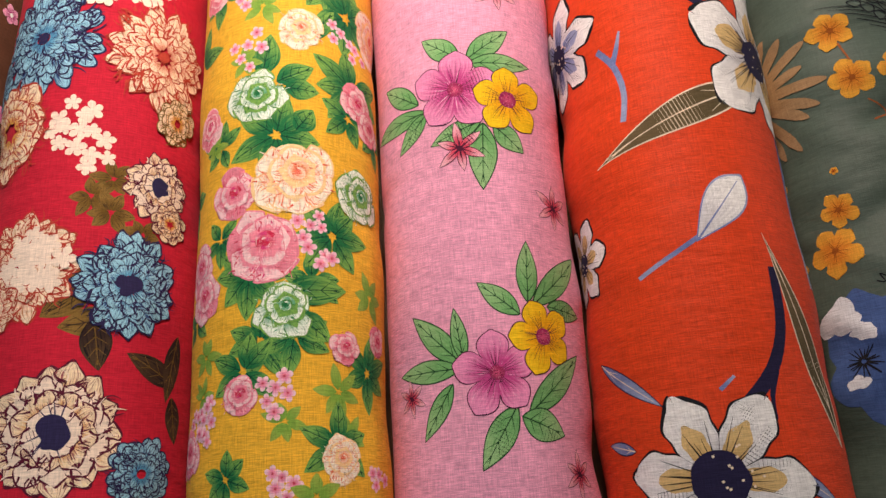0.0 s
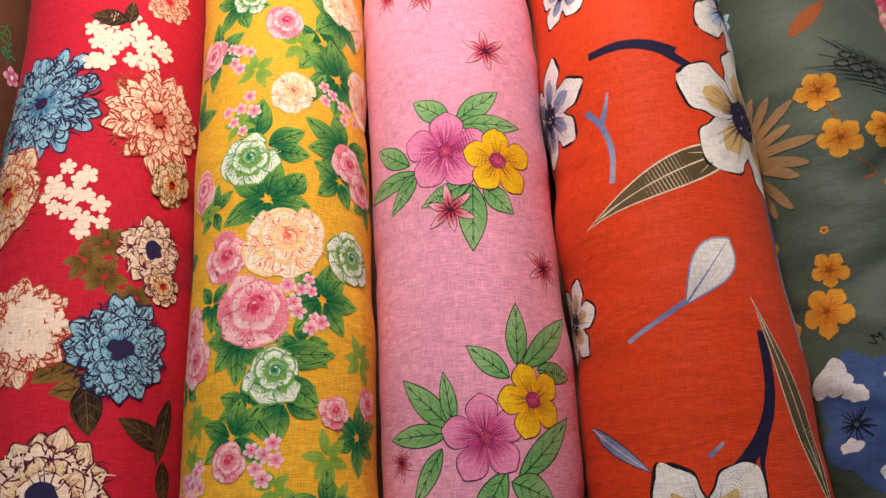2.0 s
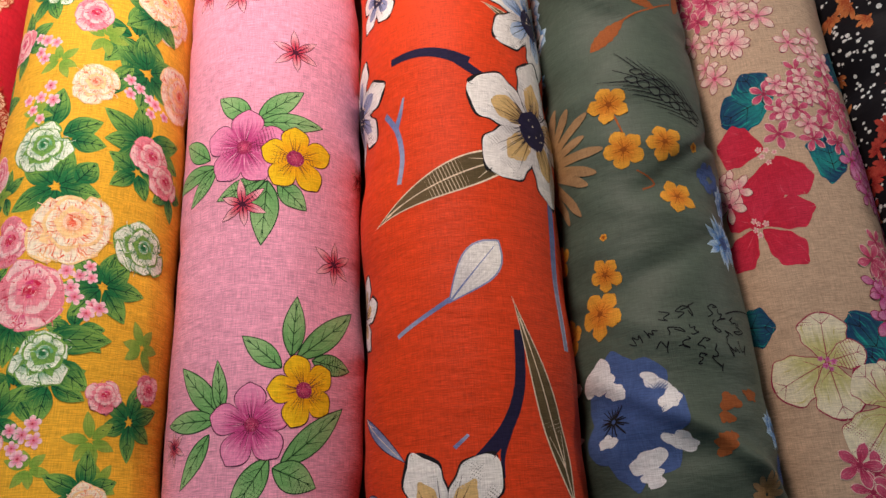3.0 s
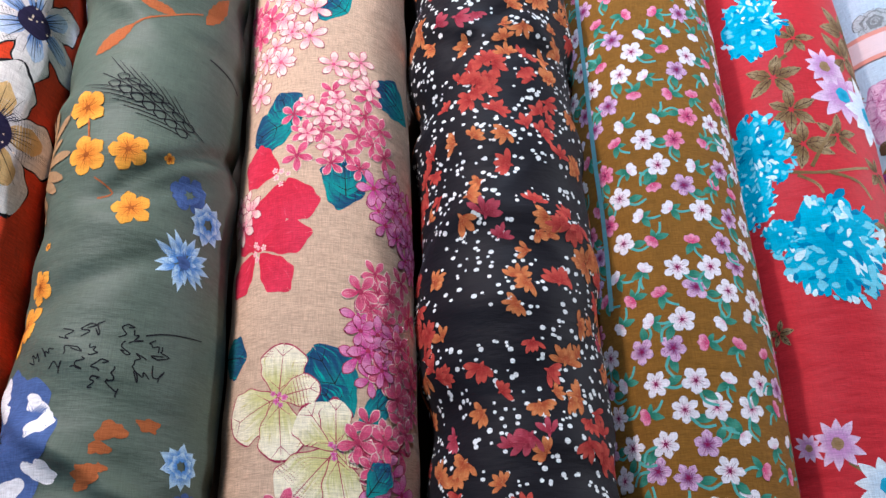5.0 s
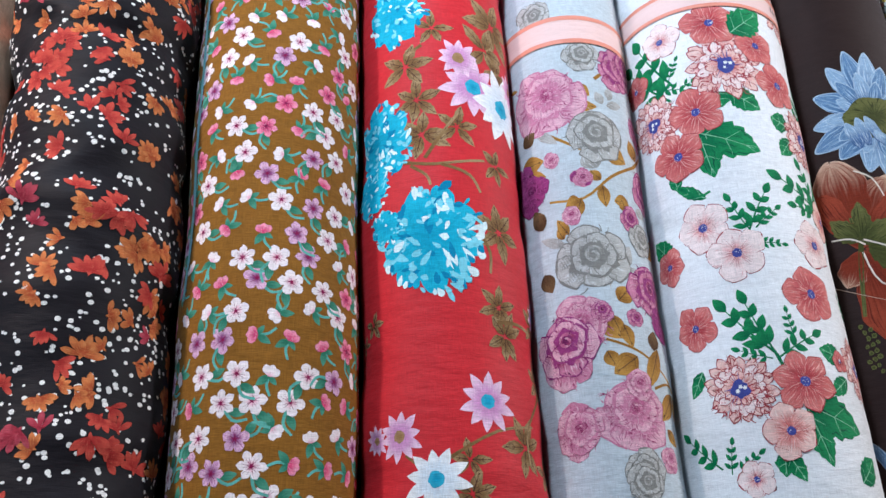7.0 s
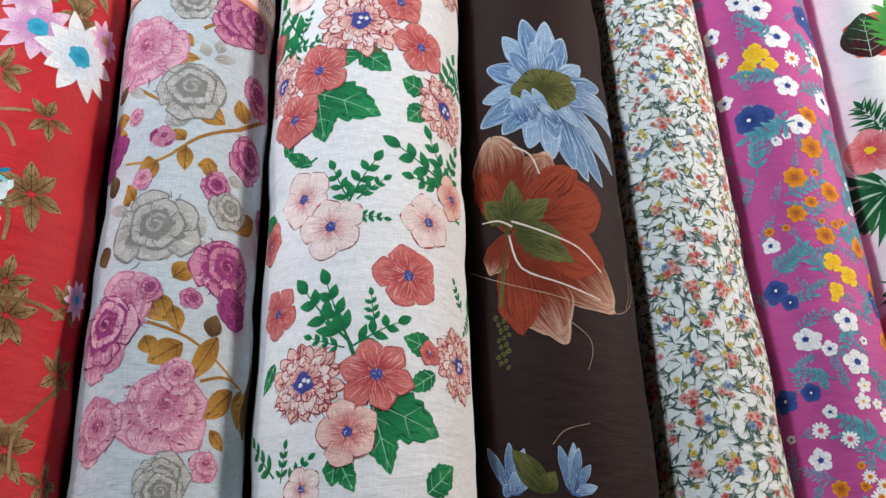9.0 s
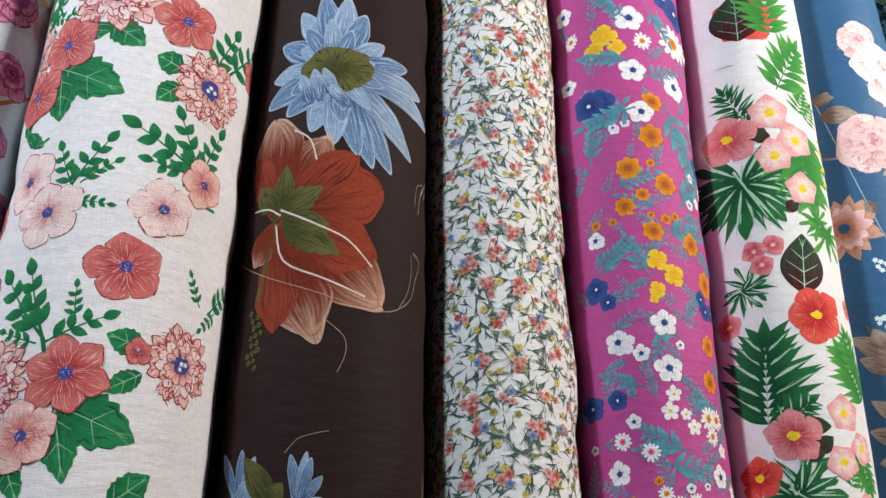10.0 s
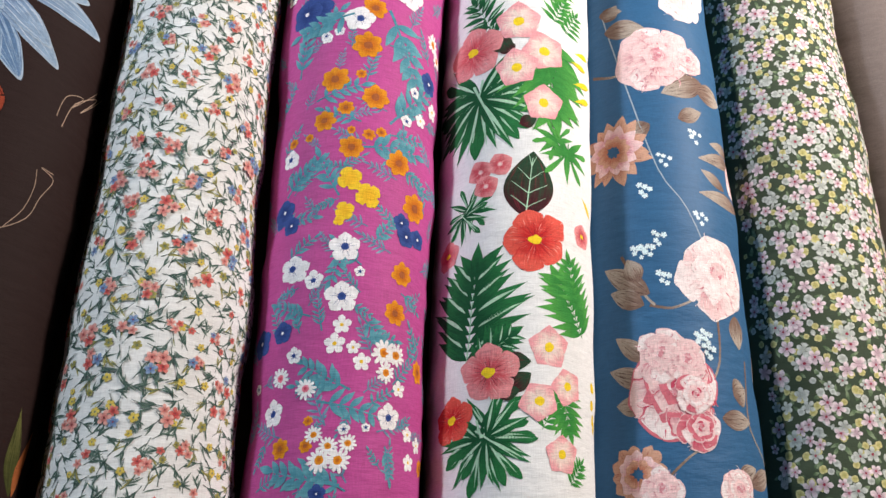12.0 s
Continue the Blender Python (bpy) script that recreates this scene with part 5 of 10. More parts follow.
put(B, 'printed_leaf', -0.0338, 0.1327, -76, leaf, 0.0308, 0.0227, IVORY, MAROON_LINE, 'wavy', 2, MAROON_LINE, thick=0.0006)
put(B, 'printed_blossoms', -0.0338, 0.1327, -5, florets, 0.0063, 5, ORCHID, 0.0026)
put(B, 'printed_leaf', 0.0081, 0.0952, 138, leaf, 0.0539, 0.0443, IVORY, MAROON_LINE, 'wavy', 2, MAROON_LINE, thick=0.0006)
put(B, 'printed_leaf', 0.0081, 0.0952, 36, leaf, 0.0378, 0.0354, IVORY, MAROON_LINE, 'wavy', 2, MAROON_LINE, thick=0.0006)
put(B, 'printed_leaf', 0.0081, 0.0952, -169, leaf, 0.0501, 0.0298, IVORY, MAROON_LINE, 'wavy', 2, MAROON_LINE, thick=0.0006)
put(B, 'printed_leaf', 0.0081, 0.0952, 1, leaf, 0.0363, 0.0224, IVORY, MAROON_LINE, 'wavy', 2, MAROON_LINE, thick=0.0006)
put(B, 'printed_leaf', 0.0081, 0.0952, -84, leaf, 0.0199, 0.0266, IVORY, MAROON_LINE, 'wavy', 2, MAROON_LINE, thick=0.0006)
put(B, 'printed_blossoms', 0.0081, 0.0952, -7, florets, 0.0061, 5, ORCHID, 0.0026)
put(B, 'printed_blossoms', 0.0346, 0.1740, -10, florets, 0.0272, 5, ORCHID, 0.0155, MAROON_LINE, edge=MAROON_LINE, wide=0.62, hr=0.13)
put(B, 'printed_blossoms', 0.0518, 0.2149, -14, florets, 0.0267, 5, MAGENTA, 0.0155, MAROON_LINE, edge=SHELL, wide=0.62, hr=0.13)
put(B, 'printed_blossoms', 0.0506, 0.2979, -12, florets, 0.0202, 5, ORCHID, 0.0155, MAROON_LINE, edge=MAROON_LINE, wide=0.62, hr=0.13)
put(B, 'printed_blossoms', 0.0588, 0.1567, -17, florets, 0.0232, 5, MAGENTA, 0.0155, MAROON_LINE, edge=SHELL, wide=0.62, hr=0.13)
put(B, 'printed_blossoms', 0.0442, 0.0988, -12, florets, 0.0242, 5, MAGENTA, 0.0155, MAROON_LINE, edge=SHELL, wide=0.62, hr=0.13)
put(B, 'printed_blossoms', -0.0205, 0.0426, -6, florets, 0.0174, 5, MAGENTA, 0.0155, MAROON_LINE, edge=SHELL, wide=0.62, hr=0.13)
put(B, 'printed_blossoms', 0.0890, 0.2812, 4, florets, 0.0248, 5, ORCHID, 0.0155, MAROON_LINE, edge=MAROON_LINE, wide=0.62, hr=0.13)
put(B, 'printed_blossoms', 0.0878, 0.2501, -14, florets, 0.0470, 5, MAGENTA, 0.0155, MAROON_LINE, edge=SHELL, wide=0.62, hr=0.13)
put(B, 'printed_blossoms', 0.0498, 0.0730, -14, florets, 0.0198, 5, ORCHID, 0.0155, MAROON_LINE, edge=MAROON_LINE, wide=0.62, hr=0.13)
put(B, 'printed_blossoms', -0.0750, 0.4864, -5, florets, 0.0213, 5, MAGENTA, 0.0155, MAROON_LINE, edge=SHELL, wide=0.62, hr=0.13)
put(B, 'printed_blossoms', -0.0816, 0.2917, -5, florets, 0.0140, 5, SHELL, 0.0155, MAROON_LINE, edge=MAROON_LINE, wide=0.62, hr=0.13)
put(B, 'printed_blossoms', 0.0692, 0.3054, 4, florets, 0.0243, 5, ORCHID, 0.0148, MAROON_LINE, edge=MAROON_LINE, wide=0.62, hr=0.13)
put(B, 'printed_blossoms', 0.0799, 0.2662, 4, florets, 0.0212, 5, ORCHID, 0.0148, MAROON_LINE, edge=MAROON_LINE, wide=0.62, hr=0.13)
put(B, 'printed_blossoms', 0.0411, 0.2114, 4, florets, 0.0193, 5, MAGENTA, 0.0148, MAROON_LINE, edge=SHELL, wide=0.62, hr=0.13)
put(B, 'printed_blossoms', 0.0411, 0.1761, 4, florets, 0.0212, 5, ORCHID, 0.0148, MAROON_LINE, edge=MAROON_LINE, wide=0.62, hr=0.13)
put(B, 'printed_blossoms', 0.0715, 0.1651, 4, florets, 0.0187, 5, MAGENTA, 0.0148, MAROON_LINE, edge=SHELL, wide=0.62, hr=0.13)
put(B, 'printed_blossoms', 0.0677, 0.1261, 4, florets, 0.0159, 5, MAGENTA, 0.0148, MAROON_LINE, edge=SHELL, wide=0.62, hr=0.13)
put(B, 'printed_blossoms', 0.0356, 0.0981, 4, florets, 0.0149, 5, MAGENTA, 0.0148, MAROON_LINE, edge=SHELL, wide=0.62, hr=0.13)
put(B, 'printed_leaf', 0.0301, 0.0641, -39, leaf, 0.0305, 0.0223, TEAL_LEAF, INK_BLACK, 'wavy', 3)

# black rayon fabric bolt with orange blossoms and white dots, creased
cloth = ink("black_cloth", (0.009, 0.0075, 0.011), slub=0.6, gloss=0.6, spec=0.18)
B = Bolt((0.805, 0.790), (0.957, 0.947), 0.999, cloth, 'black rayon fabric bolt with orange blossoms and white dots, creased', 10, 1.80, 0.0070, 2.0)
EMBER = ink("ember_ink", (0.36, 0.06, 0.02), (0.60, 0.19, 0.06), (0.70, 0.34, 0.13), 0.47)
BRICK = ink("brick_red_ink", (0.32, 0.02, 0.02), (0.52, 0.07, 0.05), (0.60, 0.16, 0.10), 0.45)
CLARET = ink("claret_ink", (0.26, 0.015, 0.035), (0.42, 0.06, 0.09), (0.50, 0.14, 0.16), 0.45)


def half_bloom(M, r, mat):
    """A blossom seen half open: slender lobes in a fan from a short neck."""
    n = M.r.choice((3, 4, 5, 5, 6))
    arc = 26.0 * n
    for k in range(n):
        a = -arc / 2 + arc * k / (n - 1) + M.r.uniform(-6, 6)
        M.petal(0, 0, a, r * M.r.uniform(0.78, 1.12), r * M.r.uniform(0.30, 0.40), mat, "round", bend=M.r.uniform(-0.12, 0.12), rows=8, cols=4)
    M.petal(0, r * 0.22, 180 + M.r.uniform(-20, 20), r * 0.42, r * 0.2, mat, "leaf", rows=6, cols=3)


def dot_field(M, n, lo, hi):
    """White dots of uneven size, in drifts."""
    for k in range(n):
        x, y = M.r.uniform(lo[0], hi[0]), M.r.uniform(lo[1], hi[1])
        if noise.noise(Vector((x * 38, y * 30, 4.0))) < -0.25:
            continue
        M.blob(x, y, M.r.uniform(0.0010, 0.0024), WHITE_INK, pts=8, rings=1, squash=M.r.uniform(0.7, 1.0))


M = Motif(B, "printed_dots", 0, 0)
dot_field(M, 2700, (-0.13, -0.1), (0.13, 0.72))
M.done("stuff")
rows = random.Random(21)
for k in range(400):
    x, y = rows.uniform(-0.125, 0.125), rows.uniform(-0.08, 0.70)
    if noise.noise(Vector((x * 26, y * 22, 9.0))) < -0.26:
        continue
    mat = (EMBER, BRICK, EMBER, CLARET)[int(2.0 + 2.4 * noise.noise(Vector((x * 14, y * 14, 2.0)))) % 4]
    put(B, "printed_blossom", x, y, rows.uniform(0, 360), half_bloom, rows.uniform(0.0105, 0.0165), mat)

# mustard brown cotton fabric bolt with small white and pink flowers
cloth = ink("mustard_cloth", (0.24, 0.105, 0.014), slub=1.2)
B = Bolt((0.957, 0.947), (1.111, 1.107), 0.986, cloth, 'mustard brown cotton fabric bolt with small white and pink flowers', 11, 0.60, 0.0000, 2.0)
PETAL_WHITE = ink("petal_white_ink", (0.70, 0.16, 0.32), (0.84, 0.76, 0.78), mid=0.15)
PETAL_PINK = ink("petal_pink_ink", (0.60, 0.05, 0.16), (0.78, 0.26, 0.38), (0.82, 0.56, 0.62), 0.45)
PETAL_PLUM = ink("petal_plum_ink", (0.14, 0.015, 0.12), (0.72, 0.46, 0.62), (0.30, 0.04, 0.24), 0.5, mid=0.35)
JADE = ink("jade_ink", (0.03, 0.17, 0.11), (0.08, 0.28, 0.19))
MUSTARD_BOLT = B
STALK = ink("stalk_ink", (0.10, 0.36, 0.30), (0.14, 0.44, 0.38))
PLUM_HEART = ink("plum_heart_ink", (0.22, 0.01, 0.07))


def posy(M, r, mat, heart, turn):
    """A little bloom on a curled stalk with one leaf."""
    M.line([(0, 0), tip(0, 0, turn, r * 1.4), tip(0, 0, turn + 22, r * 2.1)], r * 0.24, STALK, 0.3)
    M.petal(*tip(0, 0, turn + 8, r * 0.75), turn + 42, r * 1.15, r * 0.62, JADE, "leaf", rows=6, cols=4)
    flower(M, r, mat, M.r.choice((5, 5, 6)), "wavy", 1.0, heart=heart, hr=0.12, lines=heart, nl=2, thick=0.0005)


def bud(M, r, mat):
    """A half-open bud in a green cup."""
    M.line([(0, 0), (r * 0.2, -r * 1.2), (r * 0.9, -r * 2.0)], r * 0.34, STALK, 0.3)
    M.petal(0, -r * 0.2, 150, r * 1.6, r * 0.8, JADE, "leaf", rows=6, cols=4)
    M.petal(0, -r * 0.2, -120, r * 1.2, r * 0.6, JADE, "leaf", rows=6, cols=4)
    for a in (-38, 0, 38):
        M.petal(0, -r * 0.3, a, r * 1.25, r * 0.85, mat, "round", rows=5, cols=3)


rows = random.Random(8)
n_row = 0
for j in range(34):
    for i in range(10):
        x = -0.122 + 0.0272 * i + (0.0136 if j % 2 else 0.0) + rows.uniform(-0.0035, 0.0035)
        y = -0.06 + 0.0238 * j + rows.uniform(-0.004, 0.004)
        pick = rows.choice((0, 3, 5, 1, 2, 6, 0, 5, 2, 6))
        if pick in (0, 3):
            put(B, "printed_flower", x, y, rows.uniform(-40, 40), posy, 0.0116, PETAL_WHITE, PLUM_HEART, rows.uniform(60, 300))
        elif pick == 5:
            put(B, "printed_flower", x, y, rows.uniform(-40, 40), posy, 0.0112, PETAL_PLUM, PLUM_HEART, rows.uniform(60, 300))
        elif pick == 1:
            put(B, "printed_flower", x, y, rows.uniform(-40, 40), posy, 0.0106, PETAL_PINK, PLUM_HEART, rows.uniform(60, 300))
        elif pick in (2, 6):
            put(B, "printed_bud", x, y, rows.uniform(0, 360), bud, 0.0078, (PETAL_PINK, PETAL_WHITE)[j % 2])

# bright red cotton fabric bolt with turquoise peonies and pale daisies
cloth = ink("red_cloth", (0.56, 0.022, 0.030), slub=0.7, gloss=0.6, spec=0.2)
B = Bolt((1.111, 1.107), (1.275, 1.268), 0.972, cloth, 'bright red cotton fabric bolt with turquoise peonies and pale daisies', 12, 0.80, 0.0012, 2.0)
AQUA = ink("aqua_ink", (0.02, 0.34, 0.52), (0.03, 0.42, 0.60))
AQUA_DEEP = ink("deep_aqua_ink", (0.012, 0.22, 0.40))
AQUA_PALE = ink("pale_aqua_ink", (0.22, 0.62, 0.74))
ICE = ink("ice_ink", (0.70, 0.84, 0.86))
LILAC = ink("lilac_ink", (0.60, 0.28, 0.52), (0.82, 0.58, 0.72), (0.62, 0.26, 0.48), 0.42)
SNOW = ink("snow_ink", (0.70, 0.78, 0.86), (0.86, 0.86, 0.86))
KHAKI = ink("khaki_ink", (0.20, 0.11, 0.04), (0.38, 0.26, 0.13), (0.09, 0.04, 0.02), 0.48)
SEPIA = ink("sepia_ink", (0.07, 0.025, 0.018))
BLUE_EYE = ink("blue_eye_ink", (0.02, 0.30, 0.48), (0.05, 0.40, 0.58))
put(B, 'printed_leaves', -0.0331, 0.3879, -7, spray, 0.0272, 6, KHAKI, SEPIA, 0.42, 'saw')
put(B, 'printed_leaves', -0.0368, 0.4266, -6, spray, 0.0257, 6, KHAKI, SEPIA, 0.42, 'saw')
put(B, 'printed_leaves', -0.0467, 0.4653, -6, spray, 0.0292, 5, KHAKI, SEPIA, 0.42, 'saw')
put(B, 'printed_leaves', -0.0190, 0.5096, -7, spray, 0.0213, 5, KHAKI, SEPIA, 0.42, 'saw')
put(B, 'printed_leaves', 0.0007, 0.3970, -8, spray, 0.0233, 5, KHAKI, SEPIA, 0.42, 'saw')
put(B, 'printed_leaves', 0.0405, 0.3627, -14, spray, 0.0208, 5, KHAKI, SEPIA, 0.42, 'saw')
put(B, 'printed_leaves', 0.0377, 0.2935, -163, spray, 0.0302, 6, KHAKI, SEPIA, 0.42, 'saw')
put(B, 'printed_leaves', 0.0317, 0.2211, -13, spray, 0.0224, 6, KHAKI, SEPIA, 0.42, 'saw')
put(B, 'printed_leaves', 0.0366, 0.1961, -15, spray, 0.0242, 6, KHAKI, SEPIA, 0.42, 'saw')
put(B, 'printed_leaves', 0.0857, 0.2152, -2, spray, 0.0209, 5, KHAKI, SEPIA, 0.42, 'saw')
put(B, 'printed_leaves', 0.0858, 0.1623, 1, spray, 0.0221, 6, KHAKI, SEPIA, 0.42, 'saw')
put(B, 'printed_leaves', 0.0506, 0.1034, -21, spray, 0.0257, 6, KHAKI, SEPIA, 0.42, 'saw')
put(B, 'printed_leaves', -0.0042, 0.0916, -9, spray, 0.0178, 5, KHAKI, SEPIA, 0.42, 'saw')
put(B, 'printed_leaves', -0.0038, 0.0658, 170, spray, 0.0215, 6, KHAKI, SEPIA, 0.42, 'saw')
put(B, 'printed_leaves', 0.0513, 0.5298, -16, spray, 0.0401, 6, KHAKI, SEPIA, 0.42, 'saw')
put(B, 'printed_leaves', 0.0376, 0.4939, -12, spray, 0.0320, 5, KHAKI, SEPIA, 0.42, 'saw')
put(B, 'printed_leaves', 0.0522, 0.4728, -17, spray, 0.0258, 5, KHAKI, SEPIA, 0.42, 'saw')
put(B, 'printed_leaves', -0.0943, 0.2119, -9, spray, 0.0153, 5, KHAKI, SEPIA, 0.42, 'saw')
put(B, 'printed_leaves', 0.0861, 0.0841, 1, spray, 0.0202, 5, KHAKI, SEPIA, 0.42, 'saw')
put(B, 'printed_leaves', -0.1117, 0.1957, -12, spray, 0.0101, 4, KHAKI, SEPIA, 0.42, 'saw')
trail(B, 'printed_stem', [(-0.0526, 0.3609), (-0.0210, 0.3562), (0.0269, 0.3648)], 0.0036, KHAKI)
trail(B, 'printed_stem', [(-0.0307, 0.3630), (-0.0110, 0.3930), (0.0031, 0.4132)], 0.0038, KHAKI)
trail(B, 'printed_stem', [(-0.0448, 0.3561), (-0.0302, 0.3450), (-0.0263, 0.3346)], 0.0035, KHAKI)
trail(B, 'printed_stem', [(-0.0157, 0.3561), (0.0106, 0.3462), (0.0203, 0.3301)], 0.0037, KHAKI)
trail(B, 'printed_stem', [(0.0287, 0.2076), (0.0546, 0.2100), (0.0849, 0.2058)], 0.0037, KHAKI)
trail(B, 'printed_stem', [(-0.0224, 0.0921), (0.0209, 0.1147), (0.0652, 0.1217)], 0.0028, KHAKI)
trail(B, 'printed_stem', [(0.0187, 0.2866), (0.0254, 0.2711), (0.0248, 0.2518)], 0.0035, KHAKI)
trail(B, 'printed_stem', [(-0.0298, 0.4894), (-0.0453, 0.4786)], 0.0040, KHAKI)
trail(B, 'printed_stem', [(-0.0561, 0.0967), (-0.0433, 0.0868)], 0.0026, KHAKI)
trail(B, 'printed_stem', [(0.0863, 0.1524), (0.0566, 0.1182), (0.0556, 0.0902)], 0.0033, KHAKI)
put(B, 'printed_flower', -0.0277, 0.2817, -7, brushed, 0.0508, (AQUA, AQUA_DEEP, AQUA_PALE, AQUA, ICE, AQUA_PALE), 9, 150, 1.1)
put(B, 'printed_flower', -0.0719, 0.2984, -7, brushed, 0.0189, (AQUA, AQUA_DEEP, AQUA_PALE, AQUA, ICE, AQUA_PALE), 7, 40)
put(B, 'printed_flower', -0.0778, 0.3876, -7, brushed, 0.0388, (AQUA, AQUA_DEEP, AQUA_PALE, AQUA, ICE, AQUA_PALE), 9, 110, 1.25)
put(B, 'printed_flower', -0.0918, 0.3406, -8, brushed, 0.0254, (AQUA, AQUA_DEEP, AQUA_PALE, AQUA, ICE, AQUA_PALE), 7, 60, 1.2)
put(B, 'printed_flower', -0.0580, 0.5322, -6, brushed, 0.0352, (AQUA, AQUA_DEEP, AQUA_PALE, AQUA, ICE, AQUA_PALE), 8, 80, 1.3)
put(B, 'printed_flower', 0.0206, 0.4451, -10, daisy, 0.0356, LILAC, 10, BLUE_EYE, 0.24, 0.95, kind='leaf')
put(B, 'printed_flower', 0.0579, 0.4331, -20, daisy, 0.0433, SNOW, 10, BLUE_EYE, 0.24, 0.95, kind='leaf')
put(B, 'printed_flower', 0.0143, 0.1383, -11, daisy, 0.0261, LILAC, 10, BLUE_EYE, 0.24, 0.95, kind='leaf')
put(B, 'printed_flower', -0.0312, 0.0773, -8, daisy, 0.0275, SNOW, 10, BLUE_EYE, 0.24, 0.95, kind='leaf')
put(B, 'printed_flower', -0.0615, 0.1121, -7, daisy, 0.0216, LILAC, 10, TAN, 0.24, 0.95, kind='leaf')
put(B, 'printed_flower', 0.0059, 0.4754, -8, daisy, 0.0242, LILAC, 10, TAN, 0.24, 0.95, kind='leaf')
put(B, 'printed_flower', -0.0856, 0.1109, -8, daisy, 0.0137, LILAC, 10, TAN, 0.24, 0.95, kind='leaf')
put(B, 'printed_flower', 0.0827, 0.4661, 5, daisy, 0.0216, LILAC, 9, TAN, 0.24, 0.95, kind='leaf')
put(B, 'printed_flower', 0.0962, 0.2251, 8, daisy, 0.0175, LILAC, 9, BLUE_EYE, 0.24, 0.95, kind='leaf')

# pale grey blue cotton fabric bolt with mauve roses
cloth = ink("grey_cloth", (0.52, 0.58, 0.62), slub=0.8)
B = Bolt((1.275, 1.268), (1.405, 1.406), 0.970, cloth, 'pale grey blue cotton fabric bolt with mauve roses', 13, 0.60, 0.0006, 2.0)
MAUVE_ROSE = ink("mauve_rose_ink", (0.26, 0.03, 0.11), (0.54, 0.20, 0.31), (0.68, 0.44, 0.51), 0.47)
PALE_MAUVE = ink("pale_mauve_ink", (0.42, 0.10, 0.21), (0.70, 0.40, 0.48), (0.36, 0.06, 0.16), 0.47)
PURPLE = ink("purple_ink", (0.12, 0.01, 0.07), (0.28, 0.04, 0.17), (0.42, 0.14, 0.30), 0.45)
ASH_DARK = ink("dark_ash_ink", (0.22, 0.215, 0.20))
ASH = ink("ash_ink", (0.30, 0.29, 0.27), (0.44, 0.43, 0.41), (0.56, 0.57, 0.57), 0.5)
GOLD_LEAF = ink("gold_leaf_ink", (0.30, 0.14, 0.025), (0.46, 0.24, 0.05), (0.18, 0.07, 0.02), 0.45)
UMBER = ink("umber_ink", (0.09, 0.045, 0.02), (0.16, 0.09, 0.04), (0.05, 0.02, 0.012), 0.45)
trail(B, 'printed_stem', [(0.0392, 0.3803), (0.0065, 0.3617), (-0.0242, 0.3376), (-0.0574, 0.3396)], 0.0032, GOLD_LEAF)
trail(B, 'printed_stem', [(0.0392, 0.3803), (0.1054, 0.4364), (0.1020, 0.4433)], 0.0039, GOLD_LEAF)
trail(B, 'printed_stem', [(-0.0195, 0.1978), (0.0104, 0.1867), (0.0368, 0.1703), (0.0574, 0.1561)], 0.0025, GOLD_LEAF)
trail(B, 'printed_stem', [(0.0011, 0.4738), (0.0225, 0.4920), (0.0481, 0.5154)], 0.0037, GOLD_LEAF)
trail(B, 'printed_stem', [(-0.0675, 0.4247), (-0.0237, 0.3916), (-0.0049, 0.3841)], 0.0034, GOLD_LEAF)
trail(B, 'printed_stem', [(0.0225, 0.1549), (0.0429, 0.1611), (0.0642, 0.1558)], 0.0025, GOLD_LEAF)
trail(B, 'printed_stem', [(0.0642, 0.1558), (0.0671, 0.1268), (0.1002, 0.1214)], 0.0024, GOLD_LEAF)
trail(B, 'printed_stem', [(0.0436, 0.3686), (0.0446, 0.3415)], 0.0031, GOLD_LEAF)
put(B, 'printed_leaf', -0.0208, 0.4649, -130, leaf, 0.0191, 0.0159, GOLD_LEAF, UMBER, 'leaf', 2)
put(B, 'printed_leaf', -0.0293, 0.4413, -92, leaf, 0.0302, 0.0143, GOLD_LEAF, UMBER, 'leaf', 2)
put(B, 'printed_leaf', 0.0027, 0.3912, -116, leaf, 0.0264, 0.0217, GOLD_LEAF, UMBER, 'leaf', 2)
put(B, 'printed_leaf', 0.0464, 0.3901, 22, leaf, 0.0229, 0.0196, GOLD_LEAF, UMBER, 'leaf', 2)
put(B, 'printed_leaf', -0.0054, 0.3567, 45, leaf, 0.0141, 0.0119, GOLD_LEAF, UMBER, 'leaf', 2)
put(B, 'printed_leaf', -0.0047, 0.3515, -177, leaf, 0.0235, 0.0135, GOLD_LEAF, UMBER, 'leaf', 2)
put(B, 'printed_leaf', 0.0227, 0.3373, 98, leaf, 0.0170, 0.0143, GOLD_LEAF, UMBER, 'leaf', 2)
put(B, 'printed_leaf', -0.0904, 0.4792, -13, leaf, 0.0054, 0.0122, GOLD_LEAF, UMBER, 'leaf', 2)
put(B, 'printed_leaf', -0.0895, 0.3878, -92, leaf, 0.0299, 0.0200, GOLD_LEAF, UMBER, 'leaf', 2)
put(B, 'printed_leaf', -0.0891, 0.3755, -103, leaf, 0.0317, 0.0180, GOLD_LEAF, UMBER, 'leaf', 2)
put(B, 'printed_leaf', -0.0256, 0.3325, 99, leaf, 0.0170, 0.0217, GOLD_LEAF, UMBER, 'leaf', 2)
put(B, 'printed_leaf', -0.0265, 0.3378, 161, leaf, 0.0235, 0.0118, GOLD_LEAF, UMBER, 'leaf', 2)
put(B, 'printed_leaf', -0.0418, 0.3019, 30, leaf, 0.0204, 0.0110, GOLD_LEAF, UMBER, 'leaf', 2)
put(B, 'printed_leaf', -0.0465, 0.2980, 27, leaf, 0.0131, 0.0089, GOLD_LEAF, UMBER, 'leaf', 2)
